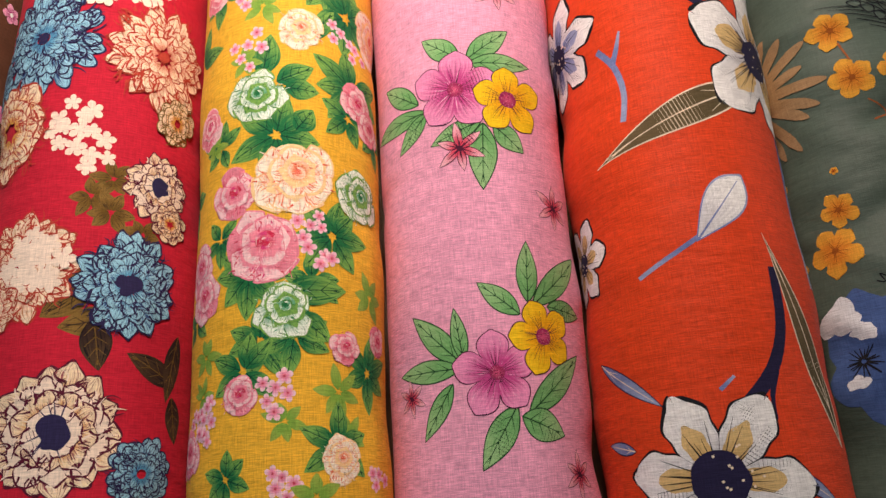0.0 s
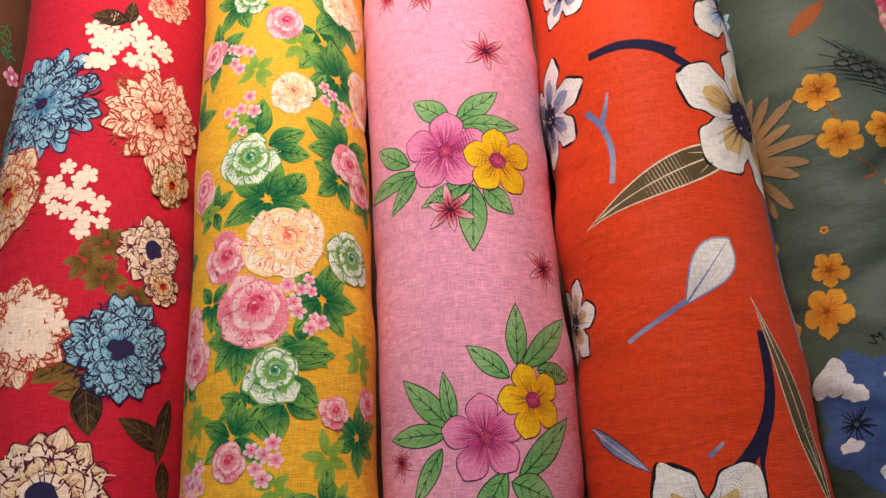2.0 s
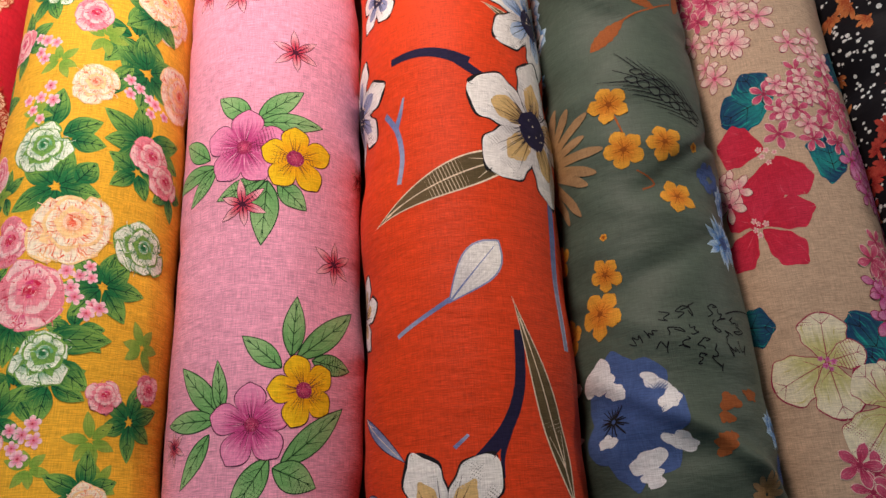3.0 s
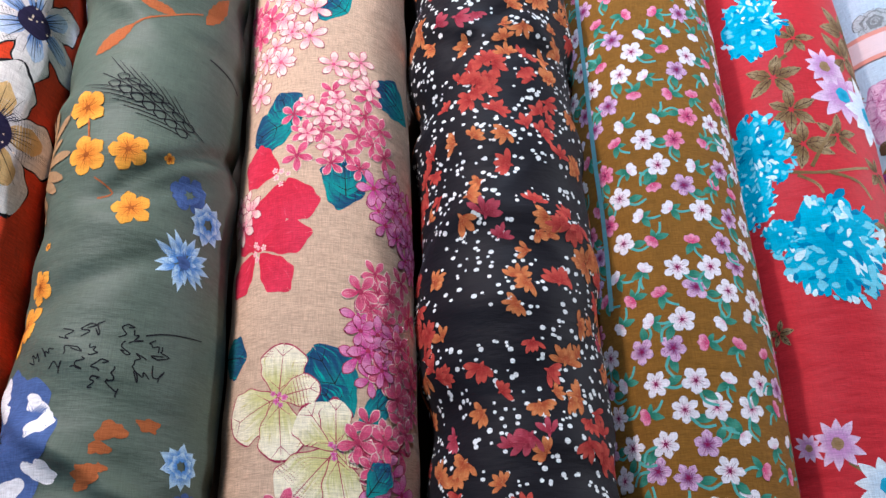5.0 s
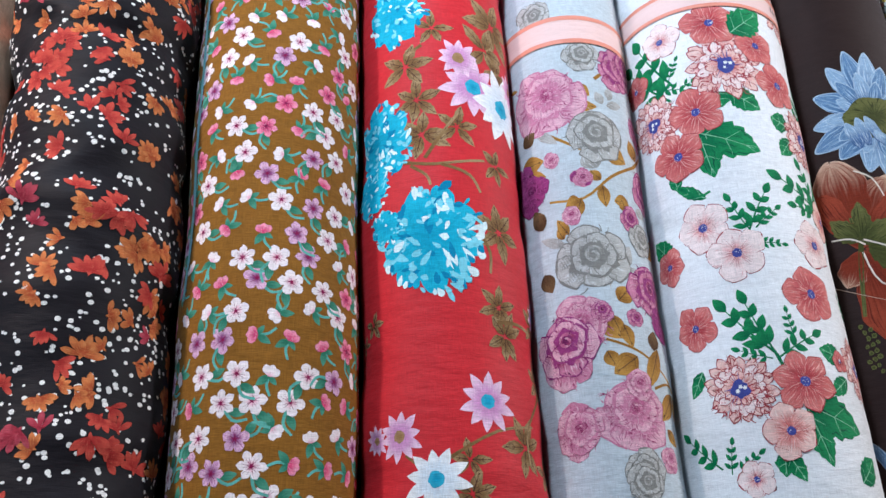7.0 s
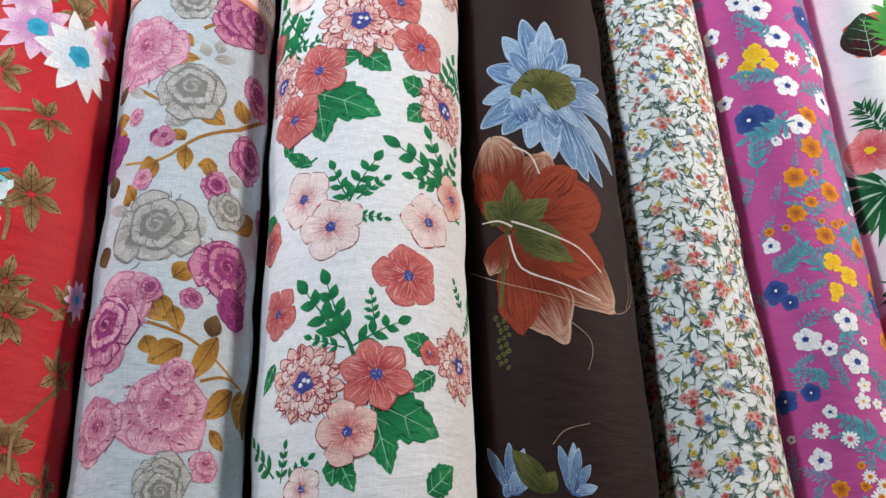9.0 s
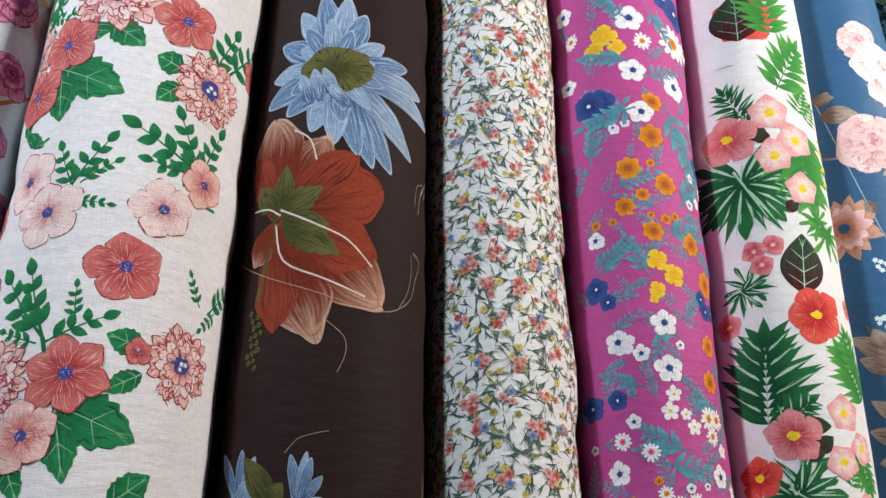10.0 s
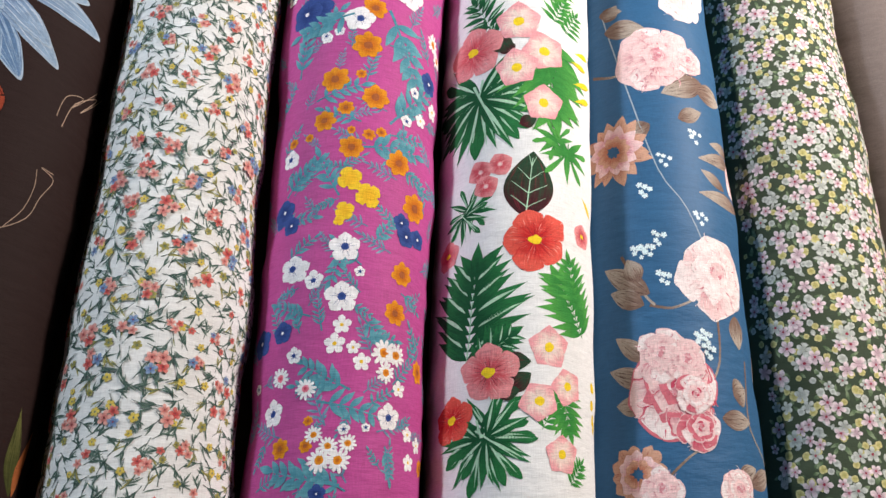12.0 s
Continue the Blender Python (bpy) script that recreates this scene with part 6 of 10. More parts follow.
put(B, 'printed_leaf', 0.0198, 0.3257, 24, leaf, 0.0151, 0.0132, GOLD_LEAF, UMBER, 'leaf', 2)
put(B, 'printed_leaf', -0.0205, 0.2152, -137, leaf, 0.0236, 0.0176, GOLD_LEAF, UMBER, 'leaf', 2)
put(B, 'printed_leaf', -0.0114, 0.2196, -161, leaf, 0.0206, 0.0132, GOLD_LEAF, UMBER, 'leaf', 2)
put(B, 'printed_leaf', -0.0039, 0.2334, -46, leaf, 0.0190, 0.0182, GOLD_LEAF, UMBER, 'leaf', 2)
put(B, 'printed_leaf', -0.0196, 0.1871, -157, leaf, 0.0160, 0.0144, GOLD_LEAF, UMBER, 'leaf', 2)
put(B, 'printed_leaf', 0.0074, 0.1820, 124, leaf, 0.0282, 0.0209, GOLD_LEAF, UMBER, 'leaf', 2)
put(B, 'printed_leaf', 0.0338, 0.1912, 153, leaf, 0.0417, 0.0166, GOLD_LEAF, UMBER, 'leaf', 2)
put(B, 'printed_leaf', 0.0521, 0.1527, 135, leaf, 0.0360, 0.0185, GOLD_LEAF, UMBER, 'leaf', 2)
put(B, 'printed_leaf', 0.0609, 0.1549, -175, leaf, 0.0290, 0.0189, GOLD_LEAF, UMBER, 'leaf', 2)
put(B, 'printed_leaf', 0.1000, 0.1613, 114, leaf, 0.0502, 0.0167, GOLD_LEAF, UMBER, 'leaf', 2)
put(B, 'printed_leaf', 0.0770, 0.1593, -39, leaf, 0.0393, 0.0220, GOLD_LEAF, UMBER, 'leaf', 2)
put(B, 'printed_leaf', 0.0336, 0.1204, -136, leaf, 0.0191, 0.0117, GOLD_LEAF, UMBER, 'leaf', 2)
put(B, 'printed_leaf', -0.0023, 0.0945, -116, leaf, 0.0228, 0.0111, GOLD_LEAF, UMBER, 'leaf', 2)
put(B, 'printed_leaf', 0.0011, 0.0836, -118, leaf, 0.0146, 0.0109, GOLD_LEAF, UMBER, 'leaf', 2)
put(B, 'printed_leaf', 0.0683, 0.3057, 132, leaf, 0.0320, 0.0193, GOLD_LEAF, UMBER, 'leaf', 2)
put(B, 'printed_leaf', 0.0444, 0.3044, 160, leaf, 0.0222, 0.0145, GOLD_LEAF, UMBER, 'leaf', 2)
put(B, 'printed_leaf', -0.0025, 0.2112, -162, leaf, 0.0221, 0.0130, GOLD_LEAF, UMBER, 'leaf', 2)
put(B, 'printed_leaf', 0.0784, 0.1553, 172, leaf, 0.0358, 0.0192, UMBER, None)
put(B, 'printed_leaf', 0.0711, 0.1446, -40, leaf, 0.0468, 0.0207, UMBER, None)
put(B, 'printed_leaf', 0.0770, 0.1593, -47, leaf, 0.0340, 0.0181, UMBER, None)
put(B, 'printed_leaf', 0.0276, 0.1898, -11, leaf, 0.0189, 0.0155, UMBER, None)
put(B, 'printed_leaf', 0.0069, 0.4449, 25, leaf, 0.0148, 0.0118, ASH, None)
put(B, 'printed_leaf', 0.0117, 0.4435, -74, leaf, 0.0220, 0.0104, ASH, None)
put(B, 'printed_leaf', 0.0154, 0.4510, -9, leaf, 0.0168, 0.0106, ASH, None)
put(B, 'printed_leaf', -0.0073, 0.3700, 31, leaf, 0.0219, 0.0243, ASH, None)
put(B, 'printed_leaf', -0.0663, 0.4211, -132, leaf, 0.0309, 0.0104, ASH, None)
put(B, 'printed_leaf', -0.0446, 0.2901, 63, leaf, 0.0302, 0.0102, ASH, None)
put(B, 'printed_leaf', 0.0030, 0.2668, -31, leaf, 0.0258, 0.0172, ASH, None)
put(B, 'printed_leaf', 0.0017, 0.2619, -87, leaf, 0.0264, 0.0112, ASH, None)
put(B, 'printed_leaf', 0.0260, 0.3123, -88, leaf, 0.0200, 0.0119, ASH, None)
put(B, 'printed_leaf', 0.0329, 0.3307, -100, leaf, 0.0169, 0.0111, ASH, None)
put(B, 'printed_rose', -0.0514, 0.4531, 13, rose, 0.0424, PALE_MAUVE, PALE_MAUVE, MAUVE_ROSE)
put(B, 'printed_rose', -0.0058, 0.4066, 8, rose, 0.0329, ASH, ASH, ASH_DARK)
put(B, 'printed_rose', -0.0225, 0.2750, 10, rose, 0.0353, ASH, ASH, ASH_DARK)
put(B, 'printed_rose', 0.0277, 0.4917, 7, rose, 0.0267, MAUVE_ROSE, MAUVE_ROSE, PURPLE)
put(B, 'printed_rose', 0.0545, 0.3579, 9, rose, 0.0258, MAUVE_ROSE, MAUVE_ROSE, PURPLE)
put(B, 'printed_rose', 0.0229, 0.3190, 7, rose, 0.0140, MAUVE_ROSE, PURPLE, PURPLE)
put(B, 'printed_rose', 0.0372, 0.2470, 8, rose, 0.0321, MAUVE_ROSE, MAUVE_ROSE, PURPLE)
put(B, 'printed_rose', 0.0467, 0.2175, 9, rose, 0.0177, PURPLE, PURPLE, PURPLE)
put(B, 'printed_rose', -0.0400, 0.2127, 13, rose, 0.0290, PALE_MAUVE, PALE_MAUVE, MAUVE_ROSE)
put(B, 'printed_rose', -0.0200, 0.2240, 10, rose, 0.0109, MAUVE_ROSE, MAUVE_ROSE, PURPLE)
put(B, 'printed_rose', 0.0118, 0.2175, 8, rose, 0.0097, MAUVE_ROSE, MAUVE_ROSE, PURPLE)
put(B, 'printed_rose', -0.0014, 0.1325, 9, rose, 0.0346, PALE_MAUVE, PALE_MAUVE, MAUVE_ROSE)
put(B, 'printed_rose', 0.0056, 0.1569, 8, rose, 0.0146, PALE_MAUVE, MAUVE_ROSE, MAUVE_ROSE)
put(B, 'printed_rose', 0.0314, 0.0949, 9, rose, 0.0128, PALE_MAUVE, MAUVE_ROSE, MAUVE_ROSE)
put(B, 'printed_rose', -0.0231, 0.3587, 9, rose, 0.0121, MAUVE_ROSE, PURPLE, MAUVE_ROSE)
put(B, 'printed_rose', -0.0379, 0.3213, 11, rose, 0.0108, PALE_MAUVE, MAUVE_ROSE, MAUVE_ROSE)
put(B, 'printed_rose', -0.0517, 0.3835, 14, rose, 0.0100, PALE_MAUVE, MAUVE_ROSE, MAUVE_ROSE)
put(B, 'printed_rose', 0.0011, 0.0836, 9, rose, 0.0198, ASH, ASH, ASH_DARK)
put(B, 'printed_rose', 0.0618, 0.4266, 10, rose, 0.0220, MAUVE_ROSE, MAUVE_ROSE, PURPLE)
put(B, 'printed_rose', 0.0369, 0.3012, 8, rose, 0.0195, ASH, ASH, ASH_DARK)
put(B, 'printed_rose', 0.0502, 0.5036, -1, rose, 0.0296, MAUVE_ROSE, MAUVE_ROSE, PURPLE)
put(B, 'printed_rose', -0.0551, 0.1799, 3, rose, 0.0252, PALE_MAUVE, MAUVE_ROSE, MAUVE_ROSE)
put(B, 'printed_rose', -0.0547, 0.1126, 3, rose, 0.0187, PALE_MAUVE, MAUVE_ROSE, MAUVE_ROSE)
put(B, 'printed_rose', -0.0900, 0.3743, 8, rose, 0.0174, PURPLE, PURPLE, PURPLE)
put(B, 'printed_rose', -0.0102, 0.5028, 1, rose, 0.0205, ASH, ASH, ASH_DARK)
put(B, 'printed_rose', 0.0007, 0.0740, 1, rose, 0.0193, ASH, ASH, ASH_DARK)
put(B, 'printed_rose', 0.0865, 0.3116, -2, rose, 0.0154, MAUVE_ROSE, MAUVE_ROSE, PURPLE)
put(B, 'printed_rose', -0.0795, 0.3565, -12, rose, 0.0236, PURPLE, PURPLE, PURPLE)
put(B, 'printed_rose', -0.0564, 0.1971, -10, rose, 0.0309, PALE_MAUVE, MAUVE_ROSE, PURPLE)
put(B, 'printed_rose', -0.0563, 0.5611, -9, rose, 0.0216, ASH, ASH, ASH_DARK)
put(B, 'printed_rose', -0.0513, 0.1201, -11, rose, 0.0239, PALE_MAUVE, MAUVE_ROSE, MAUVE_ROSE)
put(B, 'printed_leaf', -0.0834, 0.4109, -55, leaf, 0.0200, 0.0162, UMBER, None)
put(B, 'printed_leaf', -0.0679, 0.3141, 21, leaf, 0.0238, 0.0173, UMBER, None)
put(B, 'printed_leaf', -0.0706, 0.2678, -158, leaf, 0.0213, 0.0164, UMBER, None)
BAND_BOLT = B

# white cotton fabric bolt with coral anemones and green leaves
cloth = ink("white_cloth", (0.80, 0.80, 0.81), slub=0.6, gloss=0.6)
B = Bolt((1.405, 1.406), (1.590, 1.595), 1.006, cloth, 'white cotton fabric bolt with coral anemones and green leaves', 14, 0.70, 0.0006, 2.0)
CORAL = ink("coral_ink", (0.42, 0.05, 0.06), (0.58, 0.15, 0.14), (0.72, 0.36, 0.32), 0.50)
PALE_CORAL = ink("pale_coral_ink", (0.62, 0.20, 0.18), (0.82, 0.54, 0.48), (0.86, 0.68, 0.62), 0.46)
SHELL_PINK = ink("shell_pink_ink", (0.66, 0.24, 0.24), (0.86, 0.70, 0.67), (0.62, 0.20, 0.20), 0.40, mid=0.25)
CORAL_LINE = ink("coral_line_ink", (0.36, 0.05, 0.06))
EYE_BLUE = ink("eye_blue_ink", (0.06, 0.07, 0.28))
LEAF_GREEN = ink("leaf_green_ink", (0.008, 0.15, 0.055), (0.02, 0.24, 0.08), (0.006, 0.07, 0.04), 0.48)
VINE = ink("vine_line_ink", (0.25, 0.52, 0.32))
put(B, 'printed_leaf', -0.0693, 0.4141, -115, leaf, 0.0663, 0.0408, LEAF_GREEN, VINE, 'saw', 3)
put(B, 'printed_leaf', -0.0656, 0.4071, -171, leaf, 0.0469, 0.0294, LEAF_GREEN, VINE, 'saw', 3)
put(B, 'printed_leaf', -0.0430, 0.4569, -168, leaf, 0.0193, 0.0287, LEAF_GREEN, VINE, 'saw', 3)
put(B, 'printed_leaf', -0.0304, 0.4560, -125, leaf, 0.0372, 0.0270, LEAF_GREEN, VINE, 'saw', 3)
put(B, 'printed_leaf', 0.0322, 0.4211, 72, leaf, 0.0230, 0.0252, LEAF_GREEN, VINE, 'saw', 3)
put(B, 'printed_leaf', 0.0327, 0.4063, 140, leaf, 0.0278, 0.0197, LEAF_GREEN, VINE, 'saw', 3)
put(B, 'printed_leaf', -0.0175, 0.1351, -112, leaf, 0.0601, 0.0380, LEAF_GREEN, VINE, 'saw', 3)
put(B, 'printed_leaf', -0.0153, 0.1311, -165, leaf, 0.0499, 0.0233, LEAF_GREEN, VINE, 'saw', 3)
put(B, 'printed_leaf', -0.0418, 0.0966, 174, leaf, 0.0206, 0.0166, LEAF_GREEN, VINE, 'saw', 3)
put(B, 'printed_leaf', -0.0396, 0.0946, -153, leaf, 0.0256, 0.0150, LEAF_GREEN, VINE, 'saw', 3)
put(B, 'printed_leaf', 0.0356, 0.1779, 73, leaf, 0.0284, 0.0202, LEAF_GREEN, VINE, 'saw', 3)
put(B, 'printed_leaf', 0.0363, 0.1605, 123, leaf, 0.0291, 0.0169, LEAF_GREEN, VINE, 'saw', 3)
put(B, 'printed_leaf', -0.0963, 0.3578, 11, leaf, 0.0188, 0.0150, LEAF_GREEN, VINE, 'saw', 3)
put(B, 'printed_leaf', -0.0698, 0.3406, 56, leaf, 0.0380, 0.0129, LEAF_GREEN, VINE, 'saw', 3)
put(B, 'printed_leaf', -0.1160, 0.2879, 43, leaf, 0.0365, 0.0250, LEAF_GREEN, VINE, 'saw', 3)
put(B, 'printed_leaf', 0.0261, 0.0707, -51, leaf, 0.0339, 0.0231, LEAF_GREEN, VINE, 'saw', 3)
put(B, 'printed_leaf', -0.1004, 0.1735, 149, leaf, 0.0268, 0.0144, LEAF_GREEN, VINE, 'saw', 3)
put(B, 'printed_sprig', -0.0330, 0.1812, 46, sprig, 0.0584, 3, LEAF_GREEN, 0.75, kind='leaf')
put(B, 'printed_sprig', -0.0326, 0.1769, -55, sprig, 0.0433, 3, LEAF_GREEN, 0.75, kind='leaf')
put(B, 'printed_sprig', -0.0330, 0.1812, 27, sprig, 0.0527, 3, LEAF_GREEN, 0.75, kind='leaf')
put(B, 'printed_sprig', -0.0368, 0.1771, 76, sprig, 0.0287, 3, LEAF_GREEN, 0.75, kind='leaf')
put(B, 'printed_sprig', -0.0135, 0.1943, 13, sprig, 0.0252, 3, LEAF_GREEN, 0.75, kind='leaf')
put(B, 'printed_sprig', 0.0615, 0.3297, 69, sprig, 0.0615, 3, LEAF_GREEN, 0.75, kind='leaf')
put(B, 'printed_sprig', 0.0615, 0.3297, 33, sprig, 0.0502, 3, LEAF_GREEN, 0.75, kind='leaf')
put(B, 'printed_sprig', 0.0615, 0.3297, -14, sprig, 0.0474, 3, LEAF_GREEN, 0.75, kind='leaf')
put(B, 'printed_sprig', 0.0615, 0.3269, 92, sprig, 0.0419, 3, LEAF_GREEN, 0.75, kind='leaf')
put(B, 'printed_sprig', -0.0359, 0.3011, -23, sprig, 0.0455, 3, LEAF_GREEN, 0.75, kind='leaf')
put(B, 'printed_sprig', -0.0335, 0.2984, 30, sprig, 0.0384, 3, LEAF_GREEN, 0.75, kind='leaf')
put(B, 'printed_sprig', -0.0294, 0.3034, -44, sprig, 0.0302, 3, LEAF_GREEN, 0.75, kind='leaf')
put(B, 'printed_sprig', -0.0331, 0.2933, 120, sprig, 0.0257, 3, LEAF_GREEN, 0.75, kind='leaf')
put(B, 'printed_sprig', -0.0305, 0.2882, -88, sprig, 0.0241, 3, LEAF_GREEN, 0.75, kind='leaf')
put(B, 'printed_sprig', -0.0759, 0.4717, -76, sprig, 0.0240, 3, LEAF_GREEN, 0.75, kind='leaf')
put(B, 'printed_sprig', -0.0832, 0.4748, 36, sprig, 0.0741, 3, LEAF_GREEN, 0.75, kind='leaf')
put(B, 'printed_sprig', -0.0881, 0.4836, -20, sprig, 0.0239, 3, LEAF_GREEN, 0.75, kind='leaf')
put(B, 'printed_sprig', -0.0884, 0.4581, 46, sprig, 0.0763, 3, LEAF_GREEN, 0.75, kind='leaf')
put(B, 'printed_sprig', -0.0999, 0.4767, -104, sprig, 0.0315, 3, LEAF_GREEN, 0.75, kind='leaf')
put(B, 'printed_sprig', -0.1307, 0.4632, -97, sprig, 0.0341, 3, LEAF_GREEN, 0.75, kind='leaf')
put(B, 'printed_sprig', -0.0816, 0.0810, -46, sprig, 0.0250, 3, LEAF_GREEN, 0.75, kind='leaf')
put(B, 'printed_sprig', -0.0958, 0.0865, 53, sprig, 0.0406, 3, LEAF_GREEN, 0.75, kind='leaf')
put(B, 'printed_sprig', -0.0879, 0.0817, -4, sprig, 0.0250, 3, LEAF_GREEN, 0.75, kind='leaf')
put(B, 'printed_sprig', 0.0587, 0.4282, -17, sprig, 0.0585, 3, LEAF_GREEN, 0.75, kind='leaf')
put(B, 'printed_sprig', 0.0768, 0.4391, -35, sprig, 0.0640, 3, LEAF_GREEN, 0.75, kind='leaf')
put(B, 'printed_sprig', 0.0778, 0.2213, 34, sprig, 0.0244, 3, LEAF_GREEN, 0.75, kind='leaf')
put(B, 'printed_sprig', 0.0897, 0.2203, -43, sprig, 0.0428, 3, LEAF_GREEN, 0.75, kind='leaf')
put(B, 'printed_sprig', 0.0979, 0.2230, 144, sprig, 0.0239, 3, LEAF_GREEN, 0.75, kind='leaf')
trail(B, 'printed_stem', [(-0.0330, 0.1812), (-0.0275, 0.1640), (-0.0229, 0.1556)], 0.0034, LEAF_GREEN)
trail(B, 'printed_stem', [(0.0615, 0.3297), (0.0621, 0.3080), (0.0806, 0.3052)], 0.0037, LEAF_GREEN)
trail(B, 'printed_stem', [(-0.0966, 0.3596), (-0.0764, 0.3452), (-0.0649, 0.3475)], 0.0034, LEAF_GREEN)
put(B, 'printed_flower', -0.0682, 0.1527, 8, mum, 0.0317, PALE_CORAL, 17, 3, CORAL_LINE, EYE_BLUE, SHELL_PINK, kind='round', wide=1.5, hr=0.24, squash=1.0)
put(B, 'printed_blossoms', -0.0682, 0.1527, 8, florets, 0.0044, 3, WHITE_INK, 0.0022)
put(B, 'printed_flower', 0.0663, 0.1718, 2, mum, 0.0297, PALE_CORAL, 17, 3, CORAL_LINE, EYE_BLUE, SHELL_PINK, kind='round', wide=1.5, hr=0.24, squash=1.0)
put(B, 'printed_blossoms', 0.0663, 0.1718, 2, florets, 0.0042, 3, WHITE_INK, 0.0022)
put(B, 'printed_flower', 0.0591, 0.4130, 2, mum, 0.0350, PALE_CORAL, 17, 3, CORAL_LINE, EYE_BLUE, SHELL_PINK, kind='round', wide=1.5, hr=0.24, squash=1.0)
put(B, 'printed_blossoms', 0.0591, 0.4130, 2, florets, 0.0049, 3, WHITE_INK, 0.0022)
put(B, 'printed_flower', -0.0275, 0.4891, 4, mum, 0.0403, PALE_CORAL, 17, 3, CORAL_LINE, EYE_BLUE, SHELL_PINK, kind='round', wide=1.5, hr=0.24, squash=1.0)
put(B, 'printed_blossoms', -0.0275, 0.4891, 4, florets, 0.0056, 3, WHITE_INK, 0.0022)
put(B, 'printed_flower', -0.1141, 0.4403, 15, mum, 0.0334, PALE_CORAL, 17, 3, CORAL_LINE, EYE_BLUE, SHELL_PINK, kind='round', wide=1.5, hr=0.24, squash=1.0)
put(B, 'printed_blossoms', -0.1141, 0.4403, 15, florets, 0.0047, 3, WHITE_INK, 0.0022)
put(B, 'printed_flower', -0.0130, 0.1557, 15, flower, 0.0292, CORAL, 6, 'wavy', 1.2, edge=CORAL_LINE, heart=EYE_BLUE, hr=0.16, lines=CORAL_LINE, nl=4, dots=WHITE_INK, thick=0.00035)
put(B, 'printed_flower', 0.0140, 0.2382, 14, flower, 0.0293, CORAL, 5, 'wavy', 1.2, edge=CORAL_LINE, heart=EYE_BLUE, hr=0.16, lines=CORAL_LINE, nl=4, dots=WHITE_INK, thick=0.00035)
put(B, 'printed_flower', -0.0658, 0.4371, 16, flower, 0.0291, CORAL, 5, 'wavy', 1.2, edge=CORAL_LINE, heart=EYE_BLUE, hr=0.16, lines=CORAL_LINE, nl=4, dots=WHITE_INK, thick=0.00035)
put(B, 'printed_flower', -0.0900, 0.3923, 22, flower, 0.0290, CORAL, 5, 'wavy', 1.2, edge=CORAL_LINE, heart=EYE_BLUE, hr=0.16, lines=CORAL_LINE, nl=4, dots=WHITE_INK, thick=0.00035)
put(B, 'printed_flower', 0.0305, 0.4705, 14, flower, 0.0280, CORAL, 5, 'wavy', 1.2, edge=CORAL_LINE, heart=EYE_BLUE, hr=0.16, lines=CORAL_LINE, nl=4, dots=WHITE_INK, thick=0.00035)
put(B, 'printed_flower', -0.1013, 0.2144, 31, flower, 0.0224, CORAL, 5, 'wavy', 1.2, edge=CORAL_LINE, heart=EYE_BLUE, hr=0.16, lines=CORAL_LINE, nl=4, dots=WHITE_INK, thick=0.00035)
put(B, 'printed_flower', -0.0334, 0.1136, 17, flower, 0.0243, PALE_CORAL, 5, 'wavy', 1.2, edge=CORAL_LINE, heart=EYE_BLUE, hr=0.16, lines=CORAL_LINE, nl=4, dots=WHITE_INK, thick=0.00035)
put(B, 'printed_flower', -0.0782, 0.3110, 20, flower, 0.0285, SHELL_PINK, 5, 'wavy', 1.2, edge=CORAL_LINE, heart=EYE_BLUE, hr=0.16, lines=CORAL_LINE, nl=4, dots=WHITE_INK, thick=0.00035)
put(B, 'printed_flower', -0.0504, 0.2798, 16, flower, 0.0283, SHELL_PINK, 5, 'wavy', 1.2, edge=CORAL_LINE, heart=EYE_BLUE, hr=0.16, lines=CORAL_LINE, nl=4, dots=WHITE_INK, thick=0.00035)
put(B, 'printed_flower', 0.0341, 0.2900, 16, flower, 0.0266, SHELL_PINK, 5, 'wavy', 1.2, edge=CORAL_LINE, heart=EYE_BLUE, hr=0.16, lines=CORAL_LINE, nl=4, dots=WHITE_INK, thick=0.00035)
put(B, 'printed_flower', 0.0657, 0.3232, 22, flower, 0.0218, PALE_CORAL, 5, 'wavy', 1.2, edge=CORAL_LINE, heart=EYE_BLUE, hr=0.16, lines=CORAL_LINE, nl=4, dots=WHITE_INK, thick=0.00035)
put(B, 'printed_flower', -0.0677, 0.0760, 22, flower, 0.0167, SHELL_PINK, 5, 'wavy', 1.2, edge=CORAL_LINE, heart=EYE_BLUE, hr=0.16, lines=CORAL_LINE, nl=4, dots=WHITE_INK, thick=0.00035)
put(B, 'printed_flower', 0.1206, 0.4621, -4, flower, 0.0199, CORAL, 5, 'wavy', 1.2, edge=CORAL_LINE, heart=EYE_BLUE, hr=0.16, lines=CORAL_LINE, nl=4, dots=WHITE_INK, thick=0.00035)
put(B, 'printed_flower', -0.1215, 0.2823, 44, flower, 0.0200, CORAL, 5, 'wavy', 1.2, edge=CORAL_LINE, heart=EYE_BLUE, hr=0.16, lines=CORAL_LINE, nl=4, dots=WHITE_INK, thick=0.00035)
put(B, 'printed_flower', -0.0368, 0.5437, 8, flower, 0.0301, CORAL, 5, 'wavy', 1.2, edge=CORAL_LINE, heart=EYE_BLUE, hr=0.16, lines=CORAL_LINE, nl=4, dots=WHITE_INK, thick=0.00035)
put(B, 'printed_flower', 0.0099, 0.5153, 8, flower, 0.0244, CORAL, 5, 'wavy', 1.2, edge=CORAL_LINE, heart=EYE_BLUE, hr=0.16, lines=CORAL_LINE, nl=4, dots=WHITE_INK, thick=0.00035)
